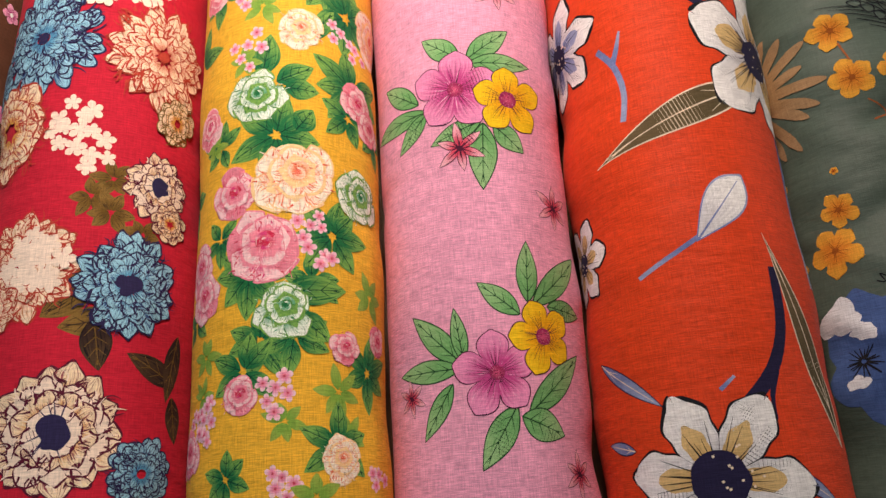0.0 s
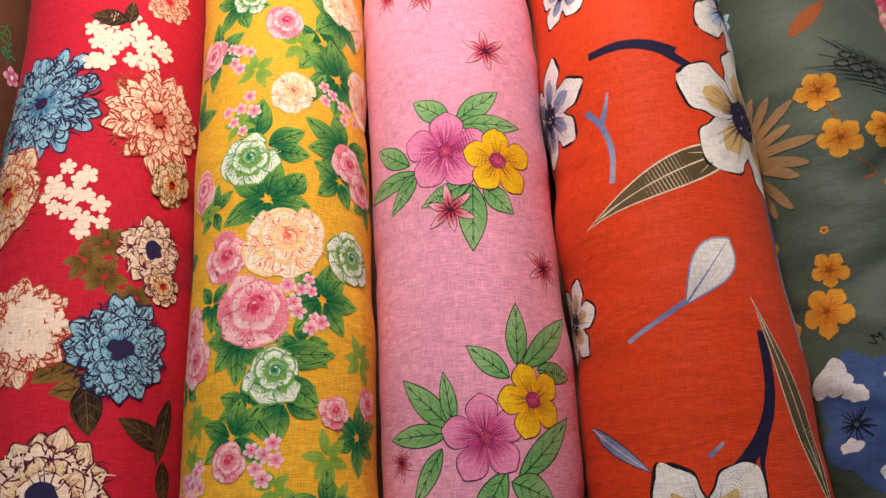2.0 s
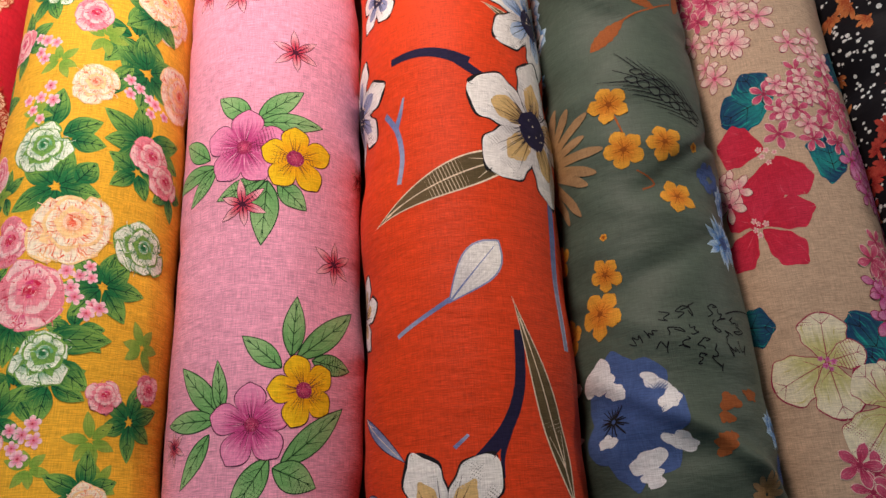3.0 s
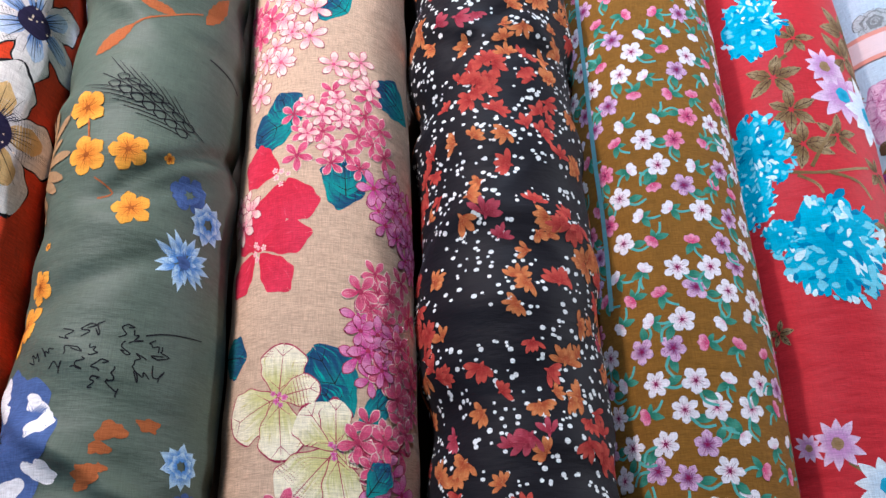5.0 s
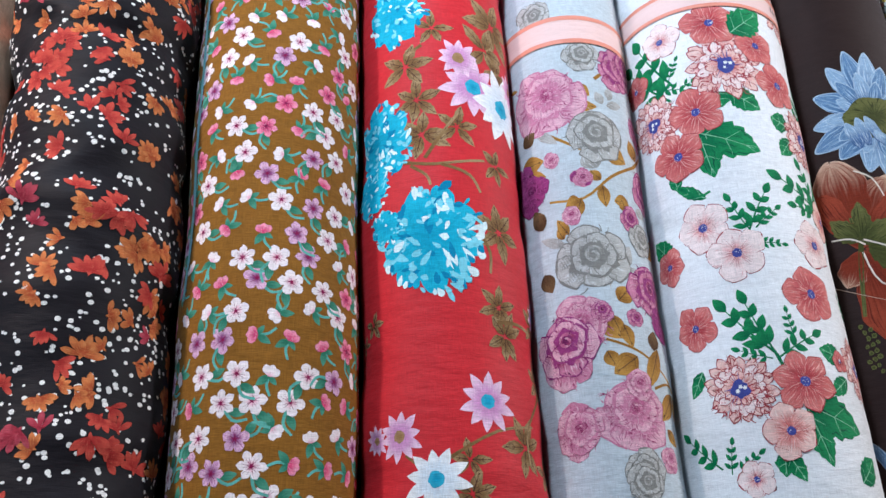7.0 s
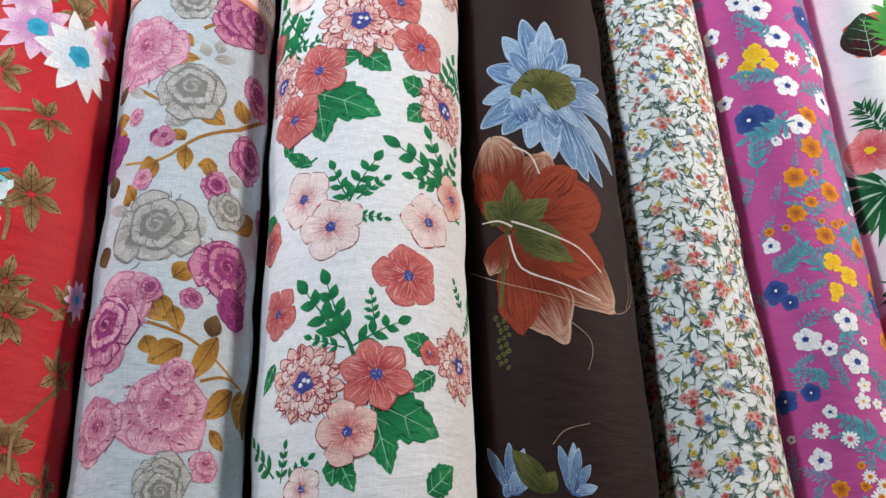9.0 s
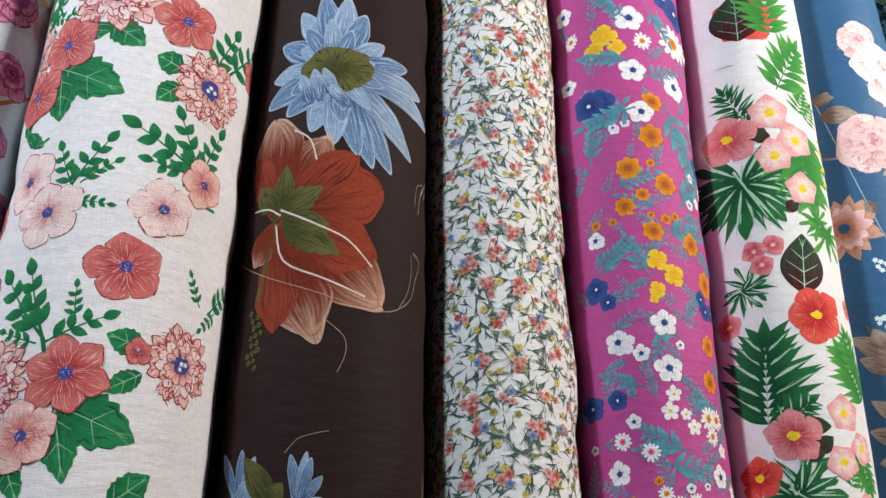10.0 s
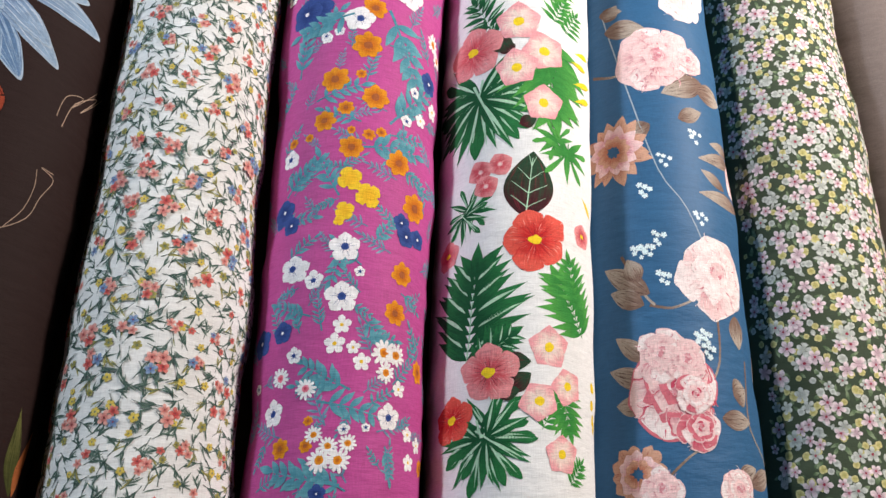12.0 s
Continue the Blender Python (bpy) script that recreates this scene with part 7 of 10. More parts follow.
put(B, 'printed_flower', 0.0675, 0.5778, -9, mum, 0.0344, PALE_CORAL, 17, 3, CORAL_LINE, EYE_BLUE, SHELL_PINK, kind='round', wide=1.5, hr=0.24, squash=1.0)
put(B, 'printed_blossoms', 0.0675, 0.5778, -9, florets, 0.0048, 3, WHITE_INK, 0.0022)
put(B, 'printed_flower', 0.0313, 0.1762, 10, flower, 0.0103, CORAL, 5, 'wavy', 1.2, edge=CORAL_LINE, heart=EYE_BLUE, hr=0.16, lines=CORAL_LINE, nl=4, dots=WHITE_INK, thick=0.00035)
put(B, 'printed_leaf', -0.0169, 0.5289, -50, leaf, 0.0527, 0.0365, LEAF_GREEN, VINE, 'saw', 3)
put(B, 'printed_flower', -0.0917, 0.5353, -2, flower, 0.0237, SHELL_PINK, 5, 'wavy', 1.2, edge=CORAL_LINE, heart=EYE_BLUE, hr=0.16, lines=CORAL_LINE, nl=4, dots=WHITE_INK, thick=0.00035)
put(B, 'printed_flower', -0.1328, 0.4925, -1, flower, 0.0196, CORAL, 5, 'wavy', 1.2, edge=CORAL_LINE, heart=EYE_BLUE, hr=0.16, lines=CORAL_LINE, nl=4, dots=WHITE_INK, thick=0.00035)
CORAL_BOLT = B

# chocolate brown fabric bolt with a blue aster and rust poppies
cloth = ink("chocolate_cloth", (0.022, 0.0105, 0.009), slub=0.5, gloss=0.7)
B = Bolt((1.590, 1.595), (1.767, 1.772), 0.988, cloth, 'chocolate brown fabric bolt with a blue aster and rust poppies', 15, 0.50, 0.0005, 2.0)
ASTER = ink("aster_ink", (0.03, 0.07, 0.17), (0.11, 0.20, 0.34), (0.34, 0.46, 0.60), 0.52)
ASTER_PALE = ink("pale_aster_ink", (0.06, 0.12, 0.26), (0.24, 0.35, 0.49), (0.52, 0.61, 0.70), 0.50)
MOSS = ink("moss_ink", (0.055, 0.06, 0.015), (0.12, 0.12, 0.035), (0.03, 0.035, 0.01), 0.5)
RUST = ink("rust_ink", (0.15, 0.02, 0.009), (0.27, 0.045, 0.020), (0.11, 0.014, 0.008), 0.48)
RUST_PALE = ink("pale_rust_ink", (0.17, 0.024, 0.010), (0.52, 0.32, 0.22), (0.17, 0.025, 0.012), 0.47, mid=0.90)
ASTER_RIM = ink("aster_rim_ink", (0.05, 0.10, 0.22), (0.38, 0.48, 0.58))
RUST_RIM = ink("rust_rim_ink", (0.20, 0.035, 0.016), (0.58, 0.38, 0.27), mid=0.75)
PARCH = ink("parchment_ink", (0.70, 0.60, 0.50))
put(B, 'printed_leaf', -0.0188, 0.4598, -151, leaf, 0.1103, 0.0220, ASTER, None, 'quill', 0, edge=ASTER_RIM, thick=0.0005)
put(B, 'printed_leaf', -0.0188, 0.4598, -133, leaf, 0.1082, 0.0195, ASTER_PALE, None, 'quill', 0, edge=ASTER_RIM, thick=0.0005)
put(B, 'printed_leaf', -0.0188, 0.4598, -160, leaf, 0.1022, 0.0209, ASTER, None, 'quill', 0, edge=ASTER_RIM, thick=0.0005)
put(B, 'printed_leaf', -0.0188, 0.4598, -101, leaf, 0.1171, 0.0200, ASTER_PALE, None, 'quill', 0, edge=ASTER_RIM, thick=0.0005)
put(B, 'printed_leaf', -0.0188, 0.4598, -166, leaf, 0.0893, 0.0209, ASTER, None, 'quill', 0, edge=ASTER_RIM, thick=0.0005)
put(B, 'printed_leaf', -0.0188, 0.4598, 162, leaf, 0.0677, 0.0239, ASTER_PALE, None, 'quill', 0, edge=ASTER_RIM, thick=0.0005)
put(B, 'printed_leaf', -0.0188, 0.4598, 134, leaf, 0.0640, 0.0241, ASTER, None, 'quill', 0, edge=ASTER_RIM, thick=0.0005)
put(B, 'printed_leaf', -0.0188, 0.4598, 91, leaf, 0.0659, 0.0226, ASTER_PALE, None, 'quill', 0, edge=ASTER_RIM, thick=0.0005)
put(B, 'printed_leaf', -0.0188, 0.4598, 58, leaf, 0.0690, 0.0241, ASTER, None, 'quill', 0, edge=ASTER_RIM, thick=0.0005)
put(B, 'printed_leaf', -0.0188, 0.4598, 29, leaf, 0.0793, 0.0226, ASTER_PALE, None, 'quill', 0, edge=ASTER_RIM, thick=0.0005)
put(B, 'printed_leaf', -0.0188, 0.4598, 11, leaf, 0.0894, 0.0229, ASTER, None, 'quill', 0, edge=ASTER_RIM, thick=0.0005)
put(B, 'printed_leaf', -0.0188, 0.4598, -4, leaf, 0.0852, 0.0229, ASTER_PALE, None, 'quill', 0, edge=ASTER_RIM, thick=0.0005)
put(B, 'printed_leaf', -0.0188, 0.4598, -19, leaf, 0.0709, 0.0229, ASTER, None, 'quill', 0, edge=ASTER_RIM, thick=0.0005)
put(B, 'printed_leaf', -0.0188, 0.4598, -48, leaf, 0.0561, 0.0216, ASTER_PALE, None, 'quill', 0, edge=ASTER_RIM, thick=0.0005)
put(B, 'printed_leaf', -0.0188, 0.4598, -72, leaf, 0.0737, 0.0205, ASTER, None, 'quill', 0, edge=ASTER_RIM, thick=0.0005)
put(B, 'printed_leaf', -0.0188, 0.4598, -89, leaf, 0.0944, 0.0203, ASTER_PALE, None, 'quill', 0, edge=ASTER_RIM, thick=0.0005)
put(B, 'printed_leaf', -0.0188, 0.4598, 113, leaf, 0.0760, 0.0242, ASTER, None, 'quill', 0, edge=ASTER_RIM, thick=0.0005)
put(B, 'printed_leaf', -0.0188, 0.4598, 180, leaf, 0.0771, 0.0219, ASTER_PALE, None, 'quill', 0, edge=ASTER_RIM, thick=0.0005)
put(B, 'printed_leaf', -0.0188, 0.4598, -174, leaf, 0.0551, 0.0193, ASTER, None, 'quill', 0, edge=ASTER_RIM, thick=0.0005)
put(B, 'printed_leaf', -0.0188, 0.4598, -130, leaf, 0.0914, 0.0196, ASTER_PALE, None, 'quill', 0, edge=ASTER_RIM, thick=0.0005)
put(B, 'printed_leaf', -0.0216, 0.4596, 51, leaf, 0.0426, 0.0161, ASTER_PALE, None, 'quill', 0, edge=ASTER_RIM, thick=0.0005)
put(B, 'printed_leaf', -0.0216, 0.4596, 31, leaf, 0.0585, 0.0152, ASTER, None, 'quill', 0, edge=ASTER_RIM, thick=0.0005)
put(B, 'printed_leaf', -0.0216, 0.4596, 6, leaf, 0.0590, 0.0164, ASTER_PALE, None, 'quill', 0, edge=ASTER_RIM, thick=0.0005)
put(B, 'printed_leaf', -0.0216, 0.4596, -16, leaf, 0.0480, 0.0153, ASTER, None, 'quill', 0, edge=ASTER_RIM, thick=0.0005)
put(B, 'printed_leaf', -0.0216, 0.4596, -69, leaf, 0.0386, 0.0141, ASTER_PALE, None, 'quill', 0, edge=ASTER_RIM, thick=0.0005)
put(B, 'printed_leaf', -0.0216, 0.4596, -103, leaf, 0.0459, 0.0140, ASTER, None, 'quill', 0, edge=ASTER_RIM, thick=0.0005)
put(B, 'printed_leaf', -0.0216, 0.4596, 86, leaf, 0.0493, 0.0158, ASTER_PALE, None, 'quill', 0, edge=ASTER_RIM, thick=0.0005)
put(B, 'printed_leaf', -0.0216, 0.4596, 119, leaf, 0.0459, 0.0166, ASTER, None, 'quill', 0, edge=ASTER_RIM, thick=0.0005)
put(B, 'printed_leaf', -0.0216, 0.4596, 157, leaf, 0.0457, 0.0164, ASTER_PALE, None, 'quill', 0, edge=ASTER_RIM, thick=0.0005)
put(B, 'printed_leaf', -0.0216, 0.4596, -167, leaf, 0.0429, 0.0146, ASTER, None, 'quill', 0, edge=ASTER_RIM, thick=0.0005)
put(B, 'printed_leaf', -0.0216, 0.4596, -139, leaf, 0.0499, 0.0138, ASTER_PALE, None, 'quill', 0, edge=ASTER_RIM, thick=0.0005)
put(B, 'printed_flower', -0.0204, 0.4610, 15, blotch, 0.0350, MOSS, 0.72, 0.07, 30)
put(B, 'printed_leaf', -0.0336, 0.4268, 12, leaf, 0.0342, 0.0117, ASTER_PALE, None, 'quill', 0, edge=ASTER_RIM, thick=0.0004)
put(B, 'printed_leaf', -0.0173, 0.4270, 23, leaf, 0.0368, 0.0107, ASTER_PALE, None, 'quill', 0, edge=ASTER_RIM, thick=0.0004)
put(B, 'printed_leaf', -0.0064, 0.4217, 41, leaf, 0.0282, 0.0097, ASTER_PALE, None, 'quill', 0, edge=ASTER_RIM, thick=0.0004)
put(B, 'printed_leaf', -0.0419, 0.4242, 19, leaf, 0.0328, 0.0116, ASTER_PALE, None, 'quill', 0, edge=ASTER_RIM, thick=0.0004)
put(B, 'printed_leaf', -0.0667, 0.3107, -29, leaf, 0.0862, 0.0479, RUST_PALE, None, 'wavy', 0, edge=RUST_RIM, thick=0.0008)
put(B, 'printed_leaf', -0.0696, 0.3113, 5, leaf, 0.1021, 0.0568, RUST_PALE, None, 'wavy', 0, edge=RUST_RIM, thick=0.0008)
put(B, 'printed_leaf', -0.0609, 0.3124, -71, leaf, 0.0948, 0.0592, RUST, None, 'wavy', 0)
put(B, 'printed_leaf', -0.0610, 0.3095, -45, leaf, 0.0898, 0.0401, RUST, None, 'wavy', 0)
put(B, 'printed_leaf', -0.0610, 0.3067, -129, leaf, 0.1158, 0.0507, RUST_PALE, None, 'wavy', 0, edge=RUST_RIM, thick=0.0008)
put(B, 'printed_leaf', -0.0639, 0.3045, -110, leaf, 0.0922, 0.0518, RUST, None, 'wavy', 0)
put(B, 'printed_leaf', -0.0667, 0.3050, -158, leaf, 0.1123, 0.0495, RUST_PALE, None, 'wavy', 0, edge=RUST_RIM, thick=0.0008)
put(B, 'printed_leaf', -0.0685, 0.3054, -174, leaf, 0.0977, 0.0408, RUST, None, 'wavy', 0)
put(B, 'printed_leaf', -0.0696, 0.3113, 23, leaf, 0.0741, 0.0305, RUST, None, 'wavy', 0)
put(B, 'printed_leaf', -0.0708, 0.3059, 152, leaf, 0.0388, 0.0286, RUST_PALE, None, 'wavy', 0, edge=RUST_RIM, thick=0.0008)
put(B, 'printed_leaf', -0.0637, 0.3146, -4, leaf, 0.0473, 0.0233, MOSS, None, 'saw', 0)
put(B, 'printed_leaf', -0.0637, 0.3129, -57, leaf, 0.0452, 0.0263, MOSS, None, 'saw', 0)
put(B, 'printed_leaf', -0.0610, 0.3067, -122, leaf, 0.0622, 0.0274, MOSS, None, 'saw', 0)
put(B, 'printed_leaf', -0.0666, 0.3163, 40, leaf, 0.0402, 0.0232, MOSS, None, 'saw', 0)
put(B, 'printed_leaf', -0.0610, 0.3095, -101, leaf, 0.0447, 0.0201, MOSS, None, 'saw', 0)
trail(B, 'printed_stem', [(-0.0637, 0.3186), (-0.0273, 0.3007), (-0.0022, 0.2882), (0.0191, 0.2669)], 0.0019, PARCH)
trail(B, 'printed_stem', [(-0.0667, 0.3050), (-0.0563, 0.2702), (-0.0192, 0.2521), (0.0141, 0.2394)], 0.0019, PARCH)
trail(B, 'printed_stem', [(-0.0626, 0.3127), (-0.0755, 0.3213), (-0.0950, 0.3242)], 0.0019, PARCH)
trail(B, 'printed_stem', [(-0.0565, 0.3979), (-0.0402, 0.3862), (-0.0329, 0.3645)], 0.0019, PARCH)
trail(B, 'printed_stem', [(-0.0648, 0.3217), (-0.0729, 0.2841), (-0.0795, 0.2374)], 0.0055, MOSS)
put(B, 'printed_leaf', -0.0808, 0.0782, -1, leaf, 0.0390, 0.0096, ASTER, None, 'quill', 0, edge=ASTER_RIM, thick=0.0004)
put(B, 'printed_leaf', -0.0808, 0.0782, -23, leaf, 0.0359, 0.0095, ASTER_PALE, None, 'quill', 0, edge=ASTER_RIM, thick=0.0004)
put(B, 'printed_leaf', -0.0808, 0.0782, 31, leaf, 0.0442, 0.0097, ASTER, None, 'quill', 0, edge=ASTER_RIM, thick=0.0004)
put(B, 'printed_leaf', -0.0808, 0.0782, -59, leaf, 0.0215, 0.0094, ASTER_PALE, None, 'quill', 0, edge=ASTER_RIM, thick=0.0004)
put(B, 'printed_leaf', -0.0808, 0.0782, 60, leaf, 0.0103, 0.0094, ASTER, None, 'quill', 0, edge=ASTER_RIM, thick=0.0004)
put(B, 'printed_leaf', -0.0808, 0.0782, -19, leaf, 0.0175, 0.0095, ASTER_PALE, None, 'quill', 0, edge=ASTER_RIM, thick=0.0004)
put(B, 'printed_leaf', -0.0289, 0.0749, 12, leaf, 0.0371, 0.0075, ASTER, None, 'quill', 0, edge=ASTER_RIM, thick=0.0004)
put(B, 'printed_leaf', -0.0289, 0.0749, -6, leaf, 0.0384, 0.0075, ASTER_PALE, None, 'quill', 0, edge=ASTER_RIM, thick=0.0004)
put(B, 'printed_leaf', -0.0289, 0.0749, -38, leaf, 0.0265, 0.0075, ASTER, None, 'quill', 0, edge=ASTER_RIM, thick=0.0004)
put(B, 'printed_leaf', -0.0289, 0.0749, -79, leaf, 0.0205, 0.0074, ASTER_PALE, None, 'quill', 0, edge=ASTER_RIM, thick=0.0004)
put(B, 'printed_leaf', -0.0289, 0.0749, -13, leaf, 0.0347, 0.0075, ASTER, None, 'quill', 0, edge=ASTER_RIM, thick=0.0004)
put(B, 'printed_leaf', -0.0488, 0.0757, 38, leaf, 0.0467, 0.0213, MOSS, None)
put(B, 'printed_leaf', -0.0533, 0.0760, -36, leaf, 0.0200, 0.0168, MOSS, None)
put(B, 'printed_flower', -0.0859, 0.2284, -0, blotch, 0.0026, MOSS, 1.0, 0.3, 8)
put(B, 'printed_flower', -0.0777, 0.2236, -1, blotch, 0.0026, MOSS, 1.0, 0.3, 8)
put(B, 'printed_flower', -0.0833, 0.2217, -0, blotch, 0.0026, MOSS, 1.0, 0.3, 8)
put(B, 'printed_flower', -0.0754, 0.2171, -1, blotch, 0.0025, MOSS, 1.0, 0.3, 8)
put(B, 'printed_flower', -0.0809, 0.2151, -0, blotch, 0.0025, MOSS, 1.0, 0.3, 8)
put(B, 'printed_flower', -0.0732, 0.2106, -1, blotch, 0.0025, MOSS, 1.0, 0.3, 8)
put(B, 'printed_flower', -0.0785, 0.2086, -1, blotch, 0.0025, MOSS, 1.0, 0.3, 8)
put(B, 'printed_flower', -0.0841, 0.2067, -0, blotch, 0.0025, MOSS, 1.0, 0.3, 8)
put(B, 'printed_flower', -0.0762, 0.2022, -1, blotch, 0.0025, MOSS, 1.0, 0.3, 8)
put(B, 'printed_flower', -0.0816, 0.2002, -0, blotch, 0.0025, MOSS, 1.0, 0.3, 8)
put(B, 'printed_flower', -0.0739, 0.1959, -1, blotch, 0.0025, MOSS, 1.0, 0.3, 8)
put(B, 'printed_flower', -0.0792, 0.1938, -1, blotch, 0.0025, MOSS, 1.0, 0.3, 8)
put(B, 'printed_flower', -0.0848, 0.1919, -0, blotch, 0.0025, MOSS, 1.0, 0.3, 8)
put(B, 'printed_flower', -0.0769, 0.1875, -1, blotch, 0.0024, MOSS, 1.0, 0.3, 8)
put(B, 'printed_flower', -0.0823, 0.1855, -0, blotch, 0.0024, MOSS, 1.0, 0.3, 8)
put(B, 'printed_flower', -0.0747, 0.1813, -1, blotch, 0.0024, MOSS, 1.0, 0.3, 8)
put(B, 'printed_leaf', 0.1016, 0.0485, 5, leaf, 0.0624, 0.0159, MOSS, None, 'spear')
put(B, 'printed_leaf', 0.1050, 0.0488, -16, leaf, 0.0512, 0.0098, TERRA, None, 'spear')
DARK_BOLT = B

# white cotton fabric bolt with a dense tiny flower and leaf print
cloth = ink("mint_white_cloth", (0.78, 0.79, 0.77), slub=0.6)
B = Bolt((1.767, 1.772), (1.914, 1.919), 0.975, cloth, 'white cotton fabric bolt with a dense tiny flower and leaf print', 16, 0.80, 0.0010, 2.0)
TINY_GREEN = ink("tiny_green_ink", (0.045, 0.085, 0.075), (0.13, 0.20, 0.16))
TINY_OLIVE = ink("tiny_olive_ink", (0.22, 0.20, 0.06), (0.40, 0.38, 0.12))
TINY_RED = ink("tiny_red_ink", (0.48, 0.06, 0.06), (0.66, 0.22, 0.18))
TINY_ROSE = ink("tiny_rose_ink", (0.56, 0.18, 0.16), (0.74, 0.40, 0.34))
TINY_BLUE = ink("tiny_blue_ink", (0.10, 0.18, 0.36), (0.26, 0.36, 0.52))
TINY_EDGE = ink("tiny_edge_ink", (0.22, 0.05, 0.05))
TINY_YELLOW = ink("tiny_yellow_ink", (0.62, 0.48, 0.10))


def scatter(bolt, name, n, seed, lo, hi, draw):
    """Many tiny figures strewn evenly, too small to pick apart, in bands along the roll."""
    r = random.Random(seed)
    gap = math.sqrt((hi[0] - lo[0]) * (hi[1] - lo[1]) / n)
    M = Motif(bolt, name, 0, 0, seed=seed)
    y = lo[1]
    while y < hi[1]:
        x = lo[0] + r.uniform(0, gap)
        while x < hi[0]:
            draw(M, r, x + r.uniform(-0.45, 0.45) * gap, y + r.uniform(-0.45, 0.45) * gap)
            x += gap
        y += gap
    M.done("stuff")


def tiny_leaf(M, r, x, y):
    """Slender leaves that fan from a hair-thin stalk."""
    base = r.uniform(0, 360)
    mat = TINY_GREEN if r.random() < 0.85 else TINY_OLIVE
    for k in range(r.choice((1, 2, 3, 3, 4))):
        q = tip(x, y, base, 0.0016 * k)
        M.petal(*q, base + (34 if k % 2 else -34) * (0.4 + 0.2 * k) + r.uniform(-10, 10), r.uniform(0.006, 0.0105), r.uniform(0.0010, 0.0017), mat, "leaf", bend=r.uniform(-0.15, 0.15), rows=6, cols=3)
    M.line([tip(x, y, base, -0.004), (x, y), tip(x, y, base, 0.008)], 0.0006, TINY_GREEN, 0.3)


def tiny_bloom(M, r, x, y):
    flower(M, r.uniform(0.0026, 0.0042), r.choice((TINY_YELLOW, TINY_OLIVE, TINY_YELLOW, TINY_RED)), 5, "round", 1.0, heart=TINY_GREEN, hr=0.2, x=x, y=y, start=r.uniform(0, 70))


def tiny_posy(M, r):
    """A knot of red, rose and blue blooms."""
    for k, a in enumerate(ring(M.r.choice((2, 3, 3, 4)), M.r.uniform(0, 360))):
        px, py = tip(0, 0, a, r * M.r.uniform(0.6, 1.0))
        mat = (TINY_RED, TINY_ROSE, TINY_ROSE, TINY_BLUE)[k % 4] if M.r.random() < 0.85 else TINY_BLUE
        flower(M, r * M.r.uniform(0.62, 0.95), mat, 5, "round", 0.9, heart=TINY_EDGE, hr=0.16, x=px, y=py, start=M.r.uniform(0, 70), thick=0.0003)


scatter(B, "small_leaf_print", 2500, 31, (-0.12, 0.0), (0.12, 0.78), tiny_leaf)
scatter(B, "small_flower_print", 420, 32, (-0.12, 0.0), (0.12, 0.78), tiny_bloom)
rows = random.Random(33)
for j in range(24):
    for i in range(7):
        put(B, "printed_posy", -0.11 + 0.036 * i + 0.018 * (j % 2) + rows.uniform(-0.007, 0.007), 0.01 + 0.032 * j + rows.uniform(-0.007, 0.007), rows.uniform(0, 360), tiny_posy, rows.uniform(0.0042, 0.0072))

# magenta rayon fabric bolt with small white, orange and blue flowers
cloth = ink("magenta_cloth", (0.48, 0.070, 0.27), slub=0.7, gloss=0.65, spec=0.2)
B = Bolt((1.914, 1.919), (2.064, 2.088), 0.982, cloth, 'magenta rayon fabric bolt with small white, orange and blue flowers', 17, 0.80, 0.0010, 2.0)
MARIGOLD = ink("marigold_ink", (0.50, 0.12, 0.01), (0.72, 0.28, 0.015), (0.60, 0.16, 0.01), 0.45)
BUTTER = ink("butter_ink", (0.76, 0.42, 0.02), (0.82, 0.54, 0.03))
INDIGO = ink("indigo_ink", (0.02, 0.045, 0.18), (0.04, 0.08, 0.27))
AQUA_LEAF = ink("aqua_leaf_ink", (0.07, 0.25, 0.32), (0.13, 0.35, 0.41))
BRIGHT = ink("bright_white_ink", (0.84, 0.82, 0.82))
GREY_LEAF = ink("grey_leaf_ink", (0.13, 0.22, 0.34), (0.20, 0.33, 0.42))
rows = random.Random(52)
for j in range(19):
    for i in range(6):
        put(B, 'printed_sprig', -0.10 + 0.04 * i + 0.02 * (j % 2) + rows.uniform(-0.008, 0.008), 0.02 + 0.036 * j + rows.uniform(-0.01, 0.01), rows.uniform(-80, 80), sprig, rows.uniform(0.020, 0.034), 5, rows.choice((GREY_LEAF, GREY_LEAF, AQUA_LEAF)), 0.35, 0.1, kind='leaf')
put(B, 'printed_sprig', -0.0515, 0.3904, -65, sprig, 0.0449, 5, AQUA_LEAF, 0.5, 0.08, kind='leaf')
put(B, 'printed_sprig', 0.0116, 0.4948, -151, sprig, 0.0848, 6, AQUA_LEAF, 0.5, 0.08, kind='leaf')
put(B, 'printed_sprig', 0.0136, 0.4554, -92, sprig, 0.0289, 4, AQUA_LEAF, 0.5, 0.08, kind='leaf')
put(B, 'printed_sprig', 0.0179, 0.3694, -36, sprig, 0.0657, 5, AQUA_LEAF, 0.5, 0.08, kind='leaf')
put(B, 'printed_sprig', 0.0232, 0.3770, -58, sprig, 0.0311, 4, AQUA_LEAF, 0.5, 0.08, kind='leaf')
put(B, 'printed_sprig', -0.0643, 0.4564, -36, sprig, 0.0454, 5, AQUA_LEAF, 0.5, 0.08, kind='leaf')
put(B, 'printed_sprig', -0.0745, 0.4220, -6, sprig, 0.0496, 5, AQUA_LEAF, 0.5, 0.08, kind='leaf')
put(B, 'printed_sprig', -0.0082, 0.3672, 75, sprig, 0.0379, 4, AQUA_LEAF, 0.5, 0.08, kind='leaf')
